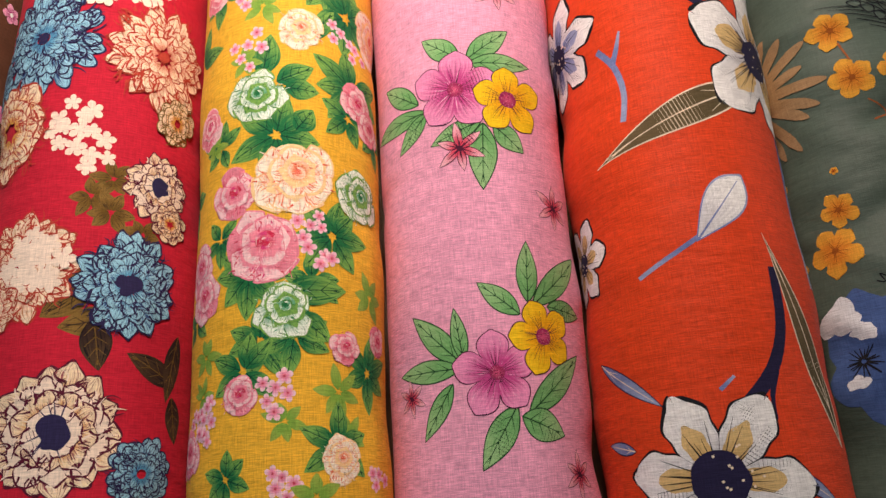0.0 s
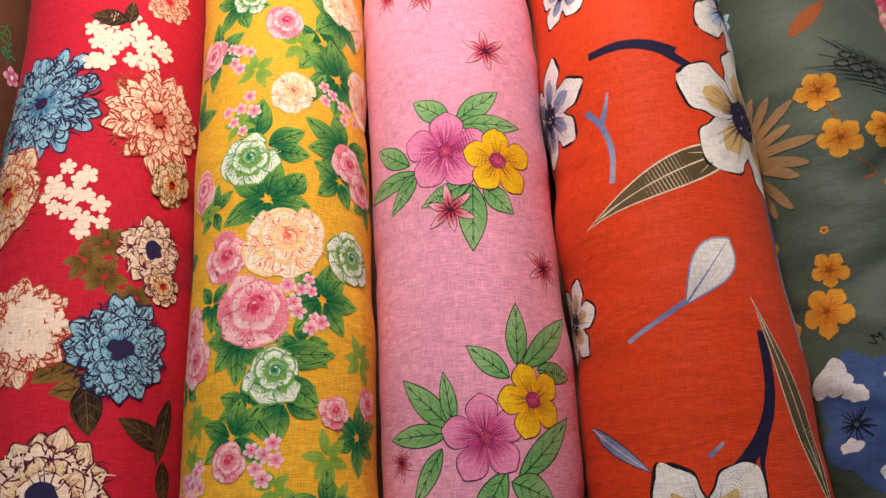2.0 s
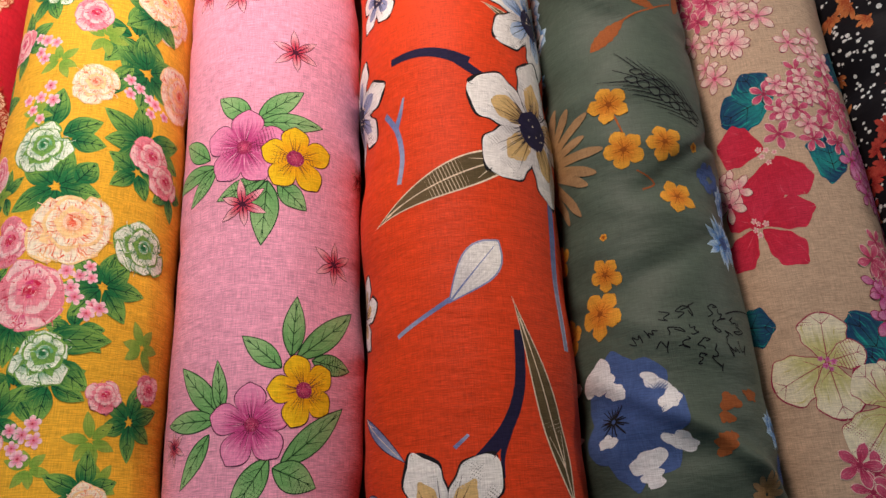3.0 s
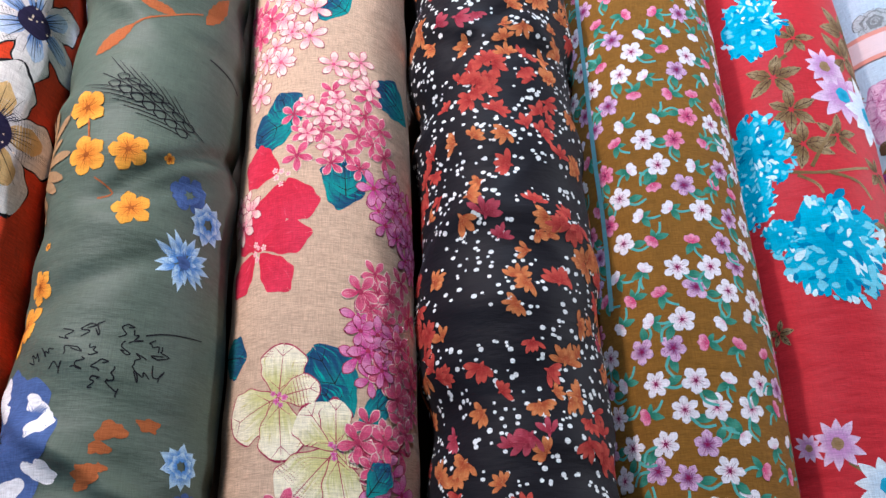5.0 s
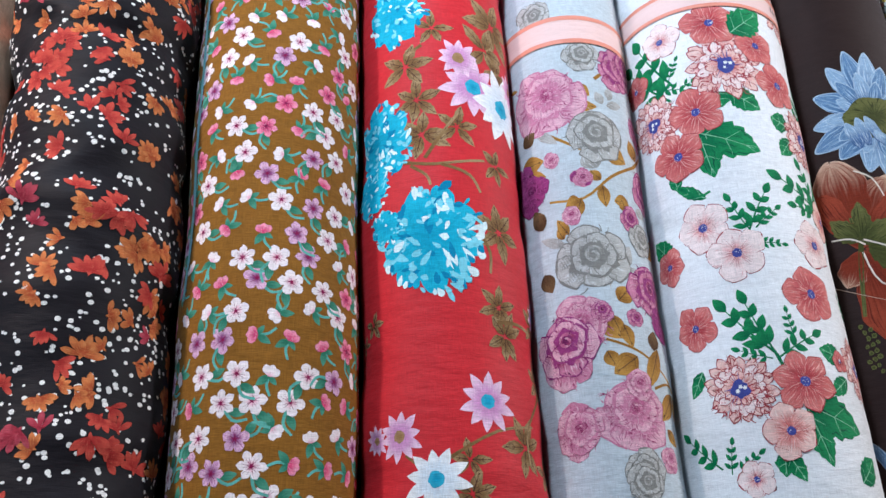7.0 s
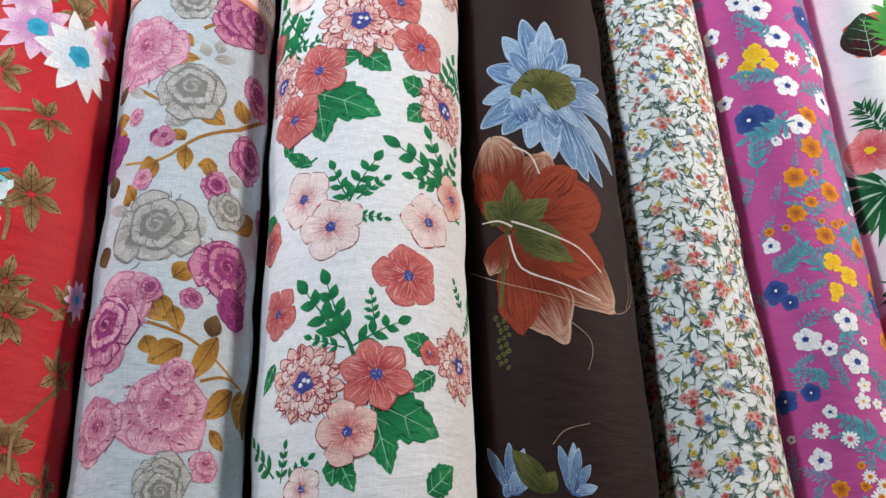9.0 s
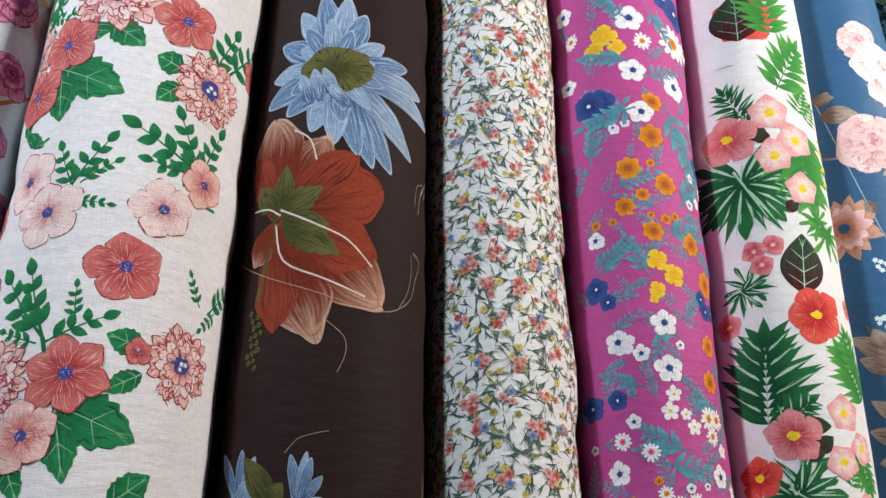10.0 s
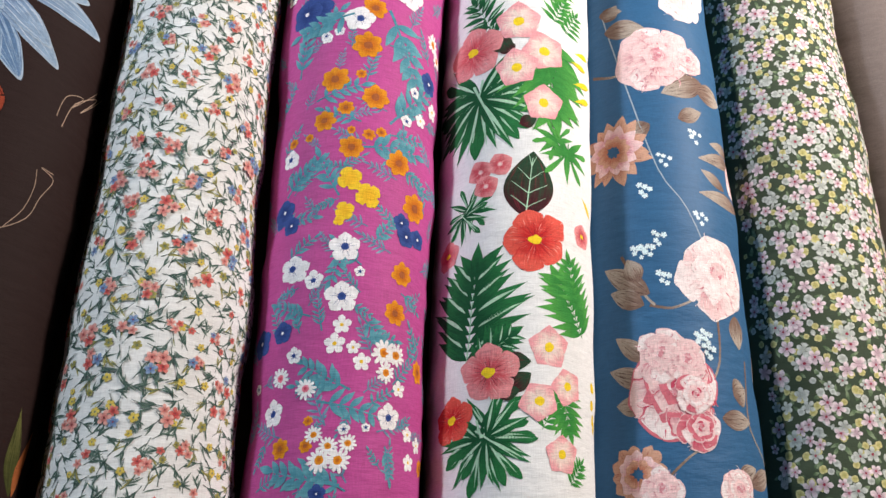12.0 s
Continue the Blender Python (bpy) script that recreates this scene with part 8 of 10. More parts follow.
put(B, 'printed_sprig', -0.0066, 0.3412, -80, sprig, 0.0552, 6, AQUA_LEAF, 0.5, 0.08, kind='leaf')
put(B, 'printed_sprig', 0.0185, 0.3577, -79, sprig, 0.0332, 4, AQUA_LEAF, 0.5, 0.08, kind='leaf')
put(B, 'printed_sprig', -0.0229, 0.2933, 32, sprig, 0.0444, 5, AQUA_LEAF, 0.5, 0.08, kind='leaf')
put(B, 'printed_sprig', -0.0227, 0.2906, 116, sprig, 0.0211, 5, AQUA_LEAF, 0.5, 0.08, kind='leaf')
put(B, 'printed_sprig', -0.0149, 0.3181, 73, sprig, 0.0210, 4, AQUA_LEAF, 0.5, 0.08, kind='leaf')
put(B, 'printed_sprig', 0.0318, 0.3271, -108, sprig, 0.0334, 5, AQUA_LEAF, 0.5, 0.08, kind='leaf')
put(B, 'printed_sprig', 0.0369, 0.3521, 143, sprig, 0.0285, 4, AQUA_LEAF, 0.5, 0.08, kind='leaf')
put(B, 'printed_sprig', -0.0769, 0.3001, -45, sprig, 0.0438, 6, AQUA_LEAF, 0.5, 0.08, kind='leaf')
put(B, 'printed_sprig', -0.0767, 0.2731, -84, sprig, 0.0331, 4, AQUA_LEAF, 0.5, 0.08, kind='leaf')
put(B, 'printed_sprig', 0.0085, 0.2510, -38, sprig, 0.0322, 5, AQUA_LEAF, 0.5, 0.08, kind='leaf')
put(B, 'printed_sprig', -0.0151, 0.2488, 169, sprig, 0.0356, 5, AQUA_LEAF, 0.5, 0.08, kind='leaf')
put(B, 'printed_sprig', 0.0001, 0.2296, 52, sprig, 0.0311, 5, AQUA_LEAF, 0.5, 0.08, kind='leaf')
put(B, 'printed_sprig', 0.0028, 0.1859, -133, sprig, 0.0361, 6, AQUA_LEAF, 0.5, 0.08, kind='leaf')
put(B, 'printed_sprig', -0.0069, 0.1948, -112, sprig, 0.0206, 4, AQUA_LEAF, 0.5, 0.08, kind='leaf')
put(B, 'printed_sprig', -0.0380, 0.1858, 74, sprig, 0.0360, 5, AQUA_LEAF, 0.5, 0.08, kind='leaf')
put(B, 'printed_sprig', -0.0465, 0.1726, 20, sprig, 0.0211, 4, AQUA_LEAF, 0.5, 0.08, kind='leaf')
put(B, 'printed_sprig', -0.0024, 0.1263, 66, sprig, 0.0453, 6, AQUA_LEAF, 0.5, 0.08, kind='leaf')
put(B, 'printed_sprig', -0.0156, 0.1304, 95, sprig, 0.0313, 5, AQUA_LEAF, 0.5, 0.08, kind='leaf')
put(B, 'printed_sprig', -0.0275, 0.1175, -98, sprig, 0.0495, 5, AQUA_LEAF, 0.5, 0.08, kind='leaf')
put(B, 'printed_sprig', -0.0012, 0.1090, 157, sprig, 0.0186, 4, AQUA_LEAF, 0.5, 0.08, kind='leaf')
put(B, 'printed_sprig', 0.0118, 0.1141, -51, sprig, 0.0245, 4, AQUA_LEAF, 0.5, 0.08, kind='leaf')
put(B, 'printed_sprig', -0.0296, 0.0921, -31, sprig, 0.0145, 4, AQUA_LEAF, 0.5, 0.08, kind='leaf')
put(B, 'printed_sprig', 0.0281, 0.0855, -164, sprig, 0.0254, 5, AQUA_LEAF, 0.5, 0.08, kind='leaf')
put(B, 'printed_sprig', 0.0385, 0.0995, -50, sprig, 0.0167, 4, AQUA_LEAF, 0.5, 0.08, kind='leaf')
put(B, 'printed_sprig', 0.0240, 0.0685, 41, sprig, 0.0156, 4, AQUA_LEAF, 0.5, 0.08, kind='leaf')
put(B, 'printed_sprig', -0.0060, 0.0552, 82, sprig, 0.0545, 6, AQUA_LEAF, 0.5, 0.08, kind='leaf')
put(B, 'printed_sprig', -0.0016, 0.0513, 62, sprig, 0.0343, 4, AQUA_LEAF, 0.5, 0.08, kind='leaf')
put(B, 'printed_sprig', 0.0482, 0.1554, -34, sprig, 0.0279, 4, AQUA_LEAF, 0.5, 0.08, kind='leaf')
put(B, 'printed_sprig', 0.0380, 0.2114, -110, sprig, 0.0254, 4, AQUA_LEAF, 0.5, 0.08, kind='leaf')
put(B, 'printed_sprig', -0.0505, 0.2113, 112, sprig, 0.0179, 4, AQUA_LEAF, 0.5, 0.08, kind='leaf')
put(B, 'printed_sprig', 0.0039, 0.1673, -82, sprig, 0.0305, 5, AQUA_LEAF, 0.5, 0.08, kind='leaf')
put(B, 'printed_sprig', -0.0966, 0.3885, -23, sprig, 0.0279, 4, AQUA_LEAF, 0.5, 0.08, kind='leaf')
put(B, 'printed_sprig', -0.0695, 0.3255, 161, sprig, 0.0160, 4, AQUA_LEAF, 0.5, 0.08, kind='leaf')
put(B, 'printed_sprig', 0.0651, 0.2945, 26, sprig, 0.0263, 4, AQUA_LEAF, 0.5, 0.08, kind='leaf')
put(B, 'printed_sprig', -0.0700, 0.0913, 161, sprig, 0.0214, 4, AQUA_LEAF, 0.5, 0.08, kind='leaf')
put(B, 'printed_flower', -0.0176, 0.4803, 4, flower, 0.0146, BRIGHT, 5, 'wavy', 1.15, heart=INDIGO, hr=0.24, lines=INDIGO, nl=2, thick=0.0005)
put(B, 'printed_flower', -0.0144, 0.2453, 4, flower, 0.0137, BRIGHT, 5, 'wavy', 1.15, heart=INDIGO, hr=0.24, lines=INDIGO, nl=2, thick=0.0005)
put(B, 'printed_flower', -0.0543, 0.2267, 6, flower, 0.0123, BRIGHT, 5, 'wavy', 1.15, heart=INDIGO, hr=0.24, lines=INDIGO, nl=2, thick=0.0005)
put(B, 'printed_flower', -0.0141, 0.2017, 4, flower, 0.0145, BRIGHT, 5, 'wavy', 1.15, heart=INDIGO, hr=0.24, lines=INDIGO, nl=2, thick=0.0005)
put(B, 'printed_flower', -0.0666, 0.1110, 8, flower, 0.0116, BRIGHT, 5, 'wavy', 1.15, heart=INDIGO, hr=0.24, lines=INDIGO, nl=2, thick=0.0005)
put(B, 'printed_flower', 0.0305, 0.1072, 3, flower, 0.0113, BRIGHT, 5, 'wavy', 1.15, heart=INDIGO, hr=0.24, lines=INDIGO, nl=2, thick=0.0005)
put(B, 'printed_flower', -0.0383, 0.2162, 5, flower, 0.0089, BRIGHT, 5, 'wavy', 1.15, heart=INDIGO, hr=0.24, lines=INDIGO, nl=2, thick=0.0005)
put(B, 'printed_flower', -0.0343, 0.4661, 4, flower, 0.0059, BRIGHT, 5, 'wavy', 1.15, heart=INDIGO, hr=0.24, lines=INDIGO, nl=2, thick=0.0005)
put(B, 'printed_flower', -0.0461, 0.4593, 5, flower, 0.0066, BRIGHT, 5, 'wavy', 1.15, heart=INDIGO, hr=0.24, lines=INDIGO, nl=2, thick=0.0005)
put(B, 'printed_flower', -0.0055, 0.0961, 4, flower, 0.0051, BRIGHT, 5, 'wavy', 1.15, heart=INDIGO, hr=0.24, lines=INDIGO, nl=2, thick=0.0005)
put(B, 'printed_flower', 0.0114, 0.0982, 4, flower, 0.0038, BRIGHT, 5, 'wavy', 1.15, heart=INDIGO, hr=0.24, lines=INDIGO, nl=2, thick=0.0005)
put(B, 'printed_flower', -0.0009, 0.2240, 4, flower, 0.0050, BRIGHT, 5, 'wavy', 1.15, heart=INDIGO, hr=0.24, lines=INDIGO, nl=2, thick=0.0005)
put(B, 'printed_flower', -0.0706, 0.3343, 7, flower, 0.0077, BRIGHT, 5, 'wavy', 1.15, heart=INDIGO, hr=0.24, lines=INDIGO, nl=2, thick=0.0005)
put(B, 'printed_flower', 0.0445, 0.4133, 3, flower, 0.0062, BRIGHT, 5, 'wavy', 1.15, heart=INDIGO, hr=0.24, lines=INDIGO, nl=2, thick=0.0005)
put(B, 'printed_flower', -0.0905, 0.1341, 14, flower, 0.0049, BRIGHT, 5, 'wavy', 1.15, heart=INDIGO, hr=0.24, lines=INDIGO, nl=2, thick=0.0005)
put(B, 'printed_flower', -0.0497, 0.1546, 6, flower, 0.0074, BRIGHT, 5, 'wavy', 1.15, heart=INDIGO, hr=0.24, lines=INDIGO, nl=2, thick=0.0005)
put(B, 'printed_flower', 0.0356, 0.3785, 3, flower, 0.0071, BRIGHT, 5, 'wavy', 1.15, heart=INDIGO, hr=0.24, lines=INDIGO, nl=2, thick=0.0005)
put(B, 'printed_flower', -0.0023, 0.4944, 3, flower, 0.0134, MARIGOLD, 7, 'round', 1.35, heart=TERRA, hr=0.26)
put(B, 'printed_flower', -0.0069, 0.4506, 3, flower, 0.0154, MARIGOLD, 7, 'round', 1.35, heart=TERRA, hr=0.26)
put(B, 'printed_flower', -0.0352, 0.4121, 4, flower, 0.0150, MARIGOLD, 7, 'round', 1.35, heart=TERRA, hr=0.26)
put(B, 'printed_flower', 0.0030, 0.3946, 3, flower, 0.0145, MARIGOLD, 7, 'round', 1.35, heart=TERRA, hr=0.26)
put(B, 'printed_flower', -0.0419, 0.3690, 5, flower, 0.0119, MARIGOLD, 7, 'round', 1.35, heart=TERRA, hr=0.26)
put(B, 'printed_flower', -0.0231, 0.3812, 4, flower, 0.0084, MARIGOLD, 7, 'round', 1.35, heart=TERRA, hr=0.26)
put(B, 'printed_flower', -0.0154, 0.3405, 4, flower, 0.0125, MARIGOLD, 7, 'round', 1.35, heart=TERRA, hr=0.26)
put(B, 'printed_flower', 0.0291, 0.3319, 3, flower, 0.0136, MARIGOLD, 7, 'round', 1.35, heart=TERRA, hr=0.26)
put(B, 'printed_flower', 0.0510, 0.2945, 3, flower, 0.0153, MARIGOLD, 7, 'round', 1.35, heart=TERRA, hr=0.26)
put(B, 'printed_flower', 0.0383, 0.2281, 3, flower, 0.0121, MARIGOLD, 7, 'round', 1.35, heart=TERRA, hr=0.26)
put(B, 'printed_flower', 0.0323, 0.1928, 3, flower, 0.0116, MARIGOLD, 7, 'round', 1.35, heart=TERRA, hr=0.26)
put(B, 'printed_flower', -0.0112, 0.4183, 3, flower, 0.0056, MARIGOLD, 7, 'round', 1.35, heart=TERRA, hr=0.26)
put(B, 'printed_flower', -0.0009, 0.3546, 3, flower, 0.0064, MARIGOLD, 7, 'round', 1.35, heart=TERRA, hr=0.26)
put(B, 'printed_flower', 0.0103, 0.3585, 3, flower, 0.0058, MARIGOLD, 7, 'round', 1.35, heart=TERRA, hr=0.26)
put(B, 'printed_flower', -0.0166, 0.3578, 4, flower, 0.0046, MARIGOLD, 7, 'round', 1.35, heart=TERRA, hr=0.26)
put(B, 'printed_flower', -0.0544, 0.0833, 7, flower, 0.0085, MARIGOLD, 7, 'round', 1.35, heart=TERRA, hr=0.26)
put(B, 'printed_flower', -0.0332, 0.0840, 5, flower, 0.0058, MARIGOLD, 7, 'round', 1.35, heart=TERRA, hr=0.26)
put(B, 'printed_flower', -0.0328, 0.1028, 5, flower, 0.0043, MARIGOLD, 7, 'round', 1.35, heart=TERRA, hr=0.26)
put(B, 'printed_flower', 0.0666, 0.1500, 6, flower, 0.0103, MARIGOLD, 7, 'round', 1.35, heart=TERRA, hr=0.26)
put(B, 'printed_flower', -0.0549, 0.3529, 6, flower, 0.0048, MARIGOLD, 7, 'round', 1.35, heart=TERRA, hr=0.26)
put(B, 'printed_flower', 0.0767, 0.0740, 10, flower, 0.0079, MARIGOLD, 7, 'round', 1.35, heart=TERRA, hr=0.26)
put(B, 'printed_flower', -0.0729, 0.3522, 7, flower, 0.0061, MARIGOLD, 7, 'round', 1.35, heart=TERRA, hr=0.26)
put(B, 'printed_flower', -0.0144, 0.3098, 30, flower, 0.0121, BUTTER, 4, 'wavy', 1.0)
put(B, 'printed_flower', 0.0020, 0.2950, 32, flower, 0.0129, BUTTER, 4, 'wavy', 1.0)
put(B, 'printed_flower', -0.0171, 0.2789, 30, flower, 0.0095, BUTTER, 4, 'wavy', 1.0)
put(B, 'printed_flower', -0.0212, 0.2694, 31, flower, 0.0052, BUTTER, 4, 'wavy', 1.0)
put(B, 'printed_flower', -0.0583, 0.4941, 5, flower, 0.0181, INDIGO, 5, 'round', 1.25, heart=BRIGHT, hr=0.12)
put(B, 'printed_flower', 0.0661, 0.4343, 4, flower, 0.0138, INDIGO, 5, 'round', 1.25, heart=BRIGHT, hr=0.12)
put(B, 'printed_flower', -0.0784, 0.2843, 9, flower, 0.0149, INDIGO, 5, 'round', 1.25, heart=BRIGHT, hr=0.12)
put(B, 'printed_flower', 0.0357, 0.2757, 3, flower, 0.0096, INDIGO, 5, 'round', 1.25, heart=BRIGHT, hr=0.12)
put(B, 'printed_flower', 0.0416, 0.2641, 3, flower, 0.0116, INDIGO, 5, 'round', 1.25, heart=BRIGHT, hr=0.12)
put(B, 'printed_flower', 0.0571, 0.2666, 4, flower, 0.0106, INDIGO, 5, 'round', 1.25, heart=BRIGHT, hr=0.12)
put(B, 'printed_flower', -0.0886, 0.1709, 13, flower, 0.0133, INDIGO, 5, 'round', 1.25, heart=BRIGHT, hr=0.12)
put(B, 'printed_flower', -0.0631, 0.1751, 7, flower, 0.0107, INDIGO, 5, 'round', 1.25, heart=BRIGHT, hr=0.12)
put(B, 'printed_flower', -0.0218, 0.0494, 5, flower, 0.0071, INDIGO, 5, 'round', 1.25, heart=BRIGHT, hr=0.12)
put(B, 'printed_flower', -0.0659, 0.2701, 7, flower, 0.0099, INDIGO, 5, 'round', 1.25, heart=BRIGHT, hr=0.12)
put(B, 'printed_flower', -0.0613, 0.1381, 7, daisy, 0.0092, BRIGHT, 12, CERISE, 0.34, 0.85)
put(B, 'printed_flower', -0.0373, 0.1276, 5, daisy, 0.0089, BRIGHT, 12, CERISE, 0.34, 0.85)
put(B, 'printed_flower', 0.0238, 0.1581, 3, daisy, 0.0120, BRIGHT, 12, MARIGOLD, 0.34, 0.85)
put(B, 'printed_flower', 0.0350, 0.1576, 3, daisy, 0.0102, BRIGHT, 12, MARIGOLD, 0.34, 0.85)
put(B, 'printed_flower', 0.0263, 0.1423, 3, daisy, 0.0090, BRIGHT, 12, MARIGOLD, 0.34, 0.85)
put(B, 'printed_flower', -0.0275, 0.0921, 5, daisy, 0.0071, BRIGHT, 12, MARIGOLD, 0.34, 0.85)
put(B, 'printed_flower', -0.0217, 0.0734, 5, daisy, 0.0098, BRIGHT, 12, MARIGOLD, 0.34, 0.85)
put(B, 'printed_flower', -0.0085, 0.0733, 4, daisy, 0.0098, BRIGHT, 12, MARIGOLD, 0.34, 0.85)
put(B, 'printed_flower', -0.0018, 0.0858, 4, daisy, 0.0075, BRIGHT, 12, MARIGOLD, 0.34, 0.85)
put(B, 'printed_flower', -0.0163, 0.0836, 4, daisy, 0.0074, BRIGHT, 12, MARIGOLD, 0.34, 0.85)
put(B, 'printed_flower', 0.0751, 0.4868, 5, daisy, 0.0132, BRIGHT, 12, MARIGOLD, 0.34, 0.85)
put(B, 'printed_flower', 0.0853, 0.4729, 7, daisy, 0.0115, BRIGHT, 12, MARIGOLD, 0.34, 0.85)
put(B, 'printed_flower', -0.0124, 0.1780, 4, flower, 0.0084, BRIGHT, 5, 'round', 1.0, heart=BUTTER, hr=0.18)
put(B, 'printed_flower', -0.0171, 0.1627, 4, flower, 0.0092, BRIGHT, 5, 'round', 1.0, heart=BUTTER, hr=0.18)
put(B, 'printed_flower', -0.0024, 0.1599, 4, flower, 0.0064, BRIGHT, 5, 'round', 1.0, heart=BUTTER, hr=0.18)
put(B, 'printed_flower', 0.0396, 0.1307, 4, flower, 0.0072, BRIGHT, 5, 'round', 1.0, heart=BUTTER, hr=0.18)
put(B, 'printed_flower', 0.0523, 0.0970, 4, flower, 0.0070, BRIGHT, 5, 'round', 1.0, heart=BUTTER, hr=0.18)
put(B, 'printed_flower', 0.0671, 0.0903, 6, flower, 0.0070, BRIGHT, 5, 'round', 1.0, heart=BUTTER, hr=0.18)
put(B, 'printed_flower', 0.0539, 0.0755, 4, flower, 0.0077, BRIGHT, 5, 'round', 1.0, heart=BUTTER, hr=0.18)
put(B, 'printed_flower', 0.0747, 0.4069, 5, flower, 0.0097, BRIGHT, 5, 'round', 1.0, heart=BUTTER, hr=0.18)
put(B, 'printed_flower', 0.0541, 0.3867, 3, flower, 0.0084, BRIGHT, 5, 'round', 1.0, heart=BUTTER, hr=0.18)
put(B, 'printed_flower', 0.0050, 0.1490, 4, flower, 0.0081, BRIGHT, 5, 'round', 1.0, heart=BUTTER, hr=0.18)
put(B, 'printed_flower', -0.0370, 0.6494, -8, flower, 0.0194, BRIGHT, 5, 'wavy', 1.15, heart=INDIGO, hr=0.24, lines=INDIGO, nl=2, thick=0.0005)
put(B, 'printed_flower', -0.0190, 0.6063, -9, flower, 0.0192, BRIGHT, 5, 'wavy', 1.15, heart=INDIGO, hr=0.24, lines=INDIGO, nl=2, thick=0.0005)
put(B, 'printed_flower', -0.0203, 0.5340, -9, flower, 0.0162, BRIGHT, 5, 'wavy', 1.15, heart=INDIGO, hr=0.24, lines=INDIGO, nl=2, thick=0.0005)
put(B, 'printed_flower', 0.0323, 0.5234, -19, flower, 0.0194, BRIGHT, 5, 'wavy', 1.15, heart=INDIGO, hr=0.24, lines=INDIGO, nl=2, thick=0.0005)
put(B, 'printed_flower', -0.0158, 0.4802, -10, flower, 0.0155, BRIGHT, 5, 'wavy', 1.15, heart=INDIGO, hr=0.24, lines=INDIGO, nl=2, thick=0.0005)
put(B, 'printed_flower', -0.0986, 0.6264, -8, flower, 0.0129, BRIGHT, 5, 'wavy', 1.15, heart=INDIGO, hr=0.24, lines=INDIGO, nl=2, thick=0.0005)
put(B, 'printed_flower', -0.0961, 0.5268, -8, flower, 0.0118, BRIGHT, 5, 'wavy', 1.15, heart=INDIGO, hr=0.24, lines=INDIGO, nl=2, thick=0.0005)
put(B, 'printed_flower', -0.0743, 0.3364, -8, flower, 0.0101, BRIGHT, 5, 'wavy', 1.15, heart=INDIGO, hr=0.24, lines=INDIGO, nl=2, thick=0.0005)
put(B, 'printed_flower', -0.0585, 0.2286, -9, flower, 0.0126, BRIGHT, 5, 'wavy', 1.15, heart=INDIGO, hr=0.24, lines=INDIGO, nl=2, thick=0.0005)
put(B, 'printed_flower', -0.0595, 0.6622, -7, flower, 0.0138, BRIGHT, 5, 'wavy', 1.15, heart=INDIGO, hr=0.24, lines=INDIGO, nl=2, thick=0.0005)
put(B, 'printed_flower', -0.0473, 0.4616, -8, flower, 0.0058, BRIGHT, 5, 'wavy', 1.15, heart=INDIGO, hr=0.24, lines=INDIGO, nl=2, thick=0.0005)
put(B, 'printed_flower', -0.0496, 0.5829, -8, flower, 0.0163, BUTTER, 4, 'wavy', 1.0)
put(B, 'printed_flower', -0.0619, 0.5653, -8, flower, 0.0126, BUTTER, 4, 'wavy', 1.0)
put(B, 'printed_flower', -0.0356, 0.5647, -8, flower, 0.0114, BUTTER, 4, 'wavy', 1.0)
put(B, 'printed_flower', 0.0340, 0.6489, -17, flower, 0.0221, INDIGO, 5, 'round', 1.25, heart=BRIGHT, hr=0.12)
put(B, 'printed_flower', 0.0539, 0.6380, -29, flower, 0.0262, INDIGO, 5, 'round', 1.25, heart=BRIGHT, hr=0.12)
put(B, 'printed_flower', -0.0715, 0.4937, -8, flower, 0.0191, INDIGO, 5, 'round', 1.25, heart=BRIGHT, hr=0.12)
put(B, 'printed_flower', -0.0785, 0.2867, -8, flower, 0.0133, INDIGO, 5, 'round', 1.25, heart=BRIGHT, hr=0.12)
put(B, 'printed_flower', 0.0410, 0.5874, -21, daisy, 0.0269, BRIGHT, 12, MARIGOLD, 0.3, 0.85)
put(B, 'printed_flower', 0.0704, 0.5901, -1, daisy, 0.0149, BRIGHT, 12, MARIGOLD, 0.3, 0.85)
put(B, 'printed_flower', -0.0062, 0.5745, -10, daisy, 0.0122, BRIGHT, 12, MARIGOLD, 0.3, 0.85)
put(B, 'printed_flower', -0.0913, 0.5889, -8, daisy, 0.0110, BRIGHT, 12, MARIGOLD, 0.3, 0.85)
put(B, 'printed_sprig', -0.0226, 0.6061, 49, sprig, 0.0442, 6, AQUA_LEAF, 0.5, 0.08, kind='leaf')
put(B, 'printed_sprig', -0.0248, 0.5482, 84, sprig, 0.0492, 6, AQUA_LEAF, 0.5, 0.08, kind='leaf')
put(B, 'printed_sprig', -0.0215, 0.4860, 111, sprig, 0.0579, 6, AQUA_LEAF, 0.5, 0.08, kind='leaf')
put(B, 'printed_sprig', 0.0030, 0.6232, -138, sprig, 0.0469, 5, AQUA_LEAF, 0.5, 0.08, kind='leaf')
put(B, 'printed_sprig', -0.0076, 0.5258, -63, sprig, 0.0461, 4, AQUA_LEAF, 0.5, 0.08, kind='leaf')

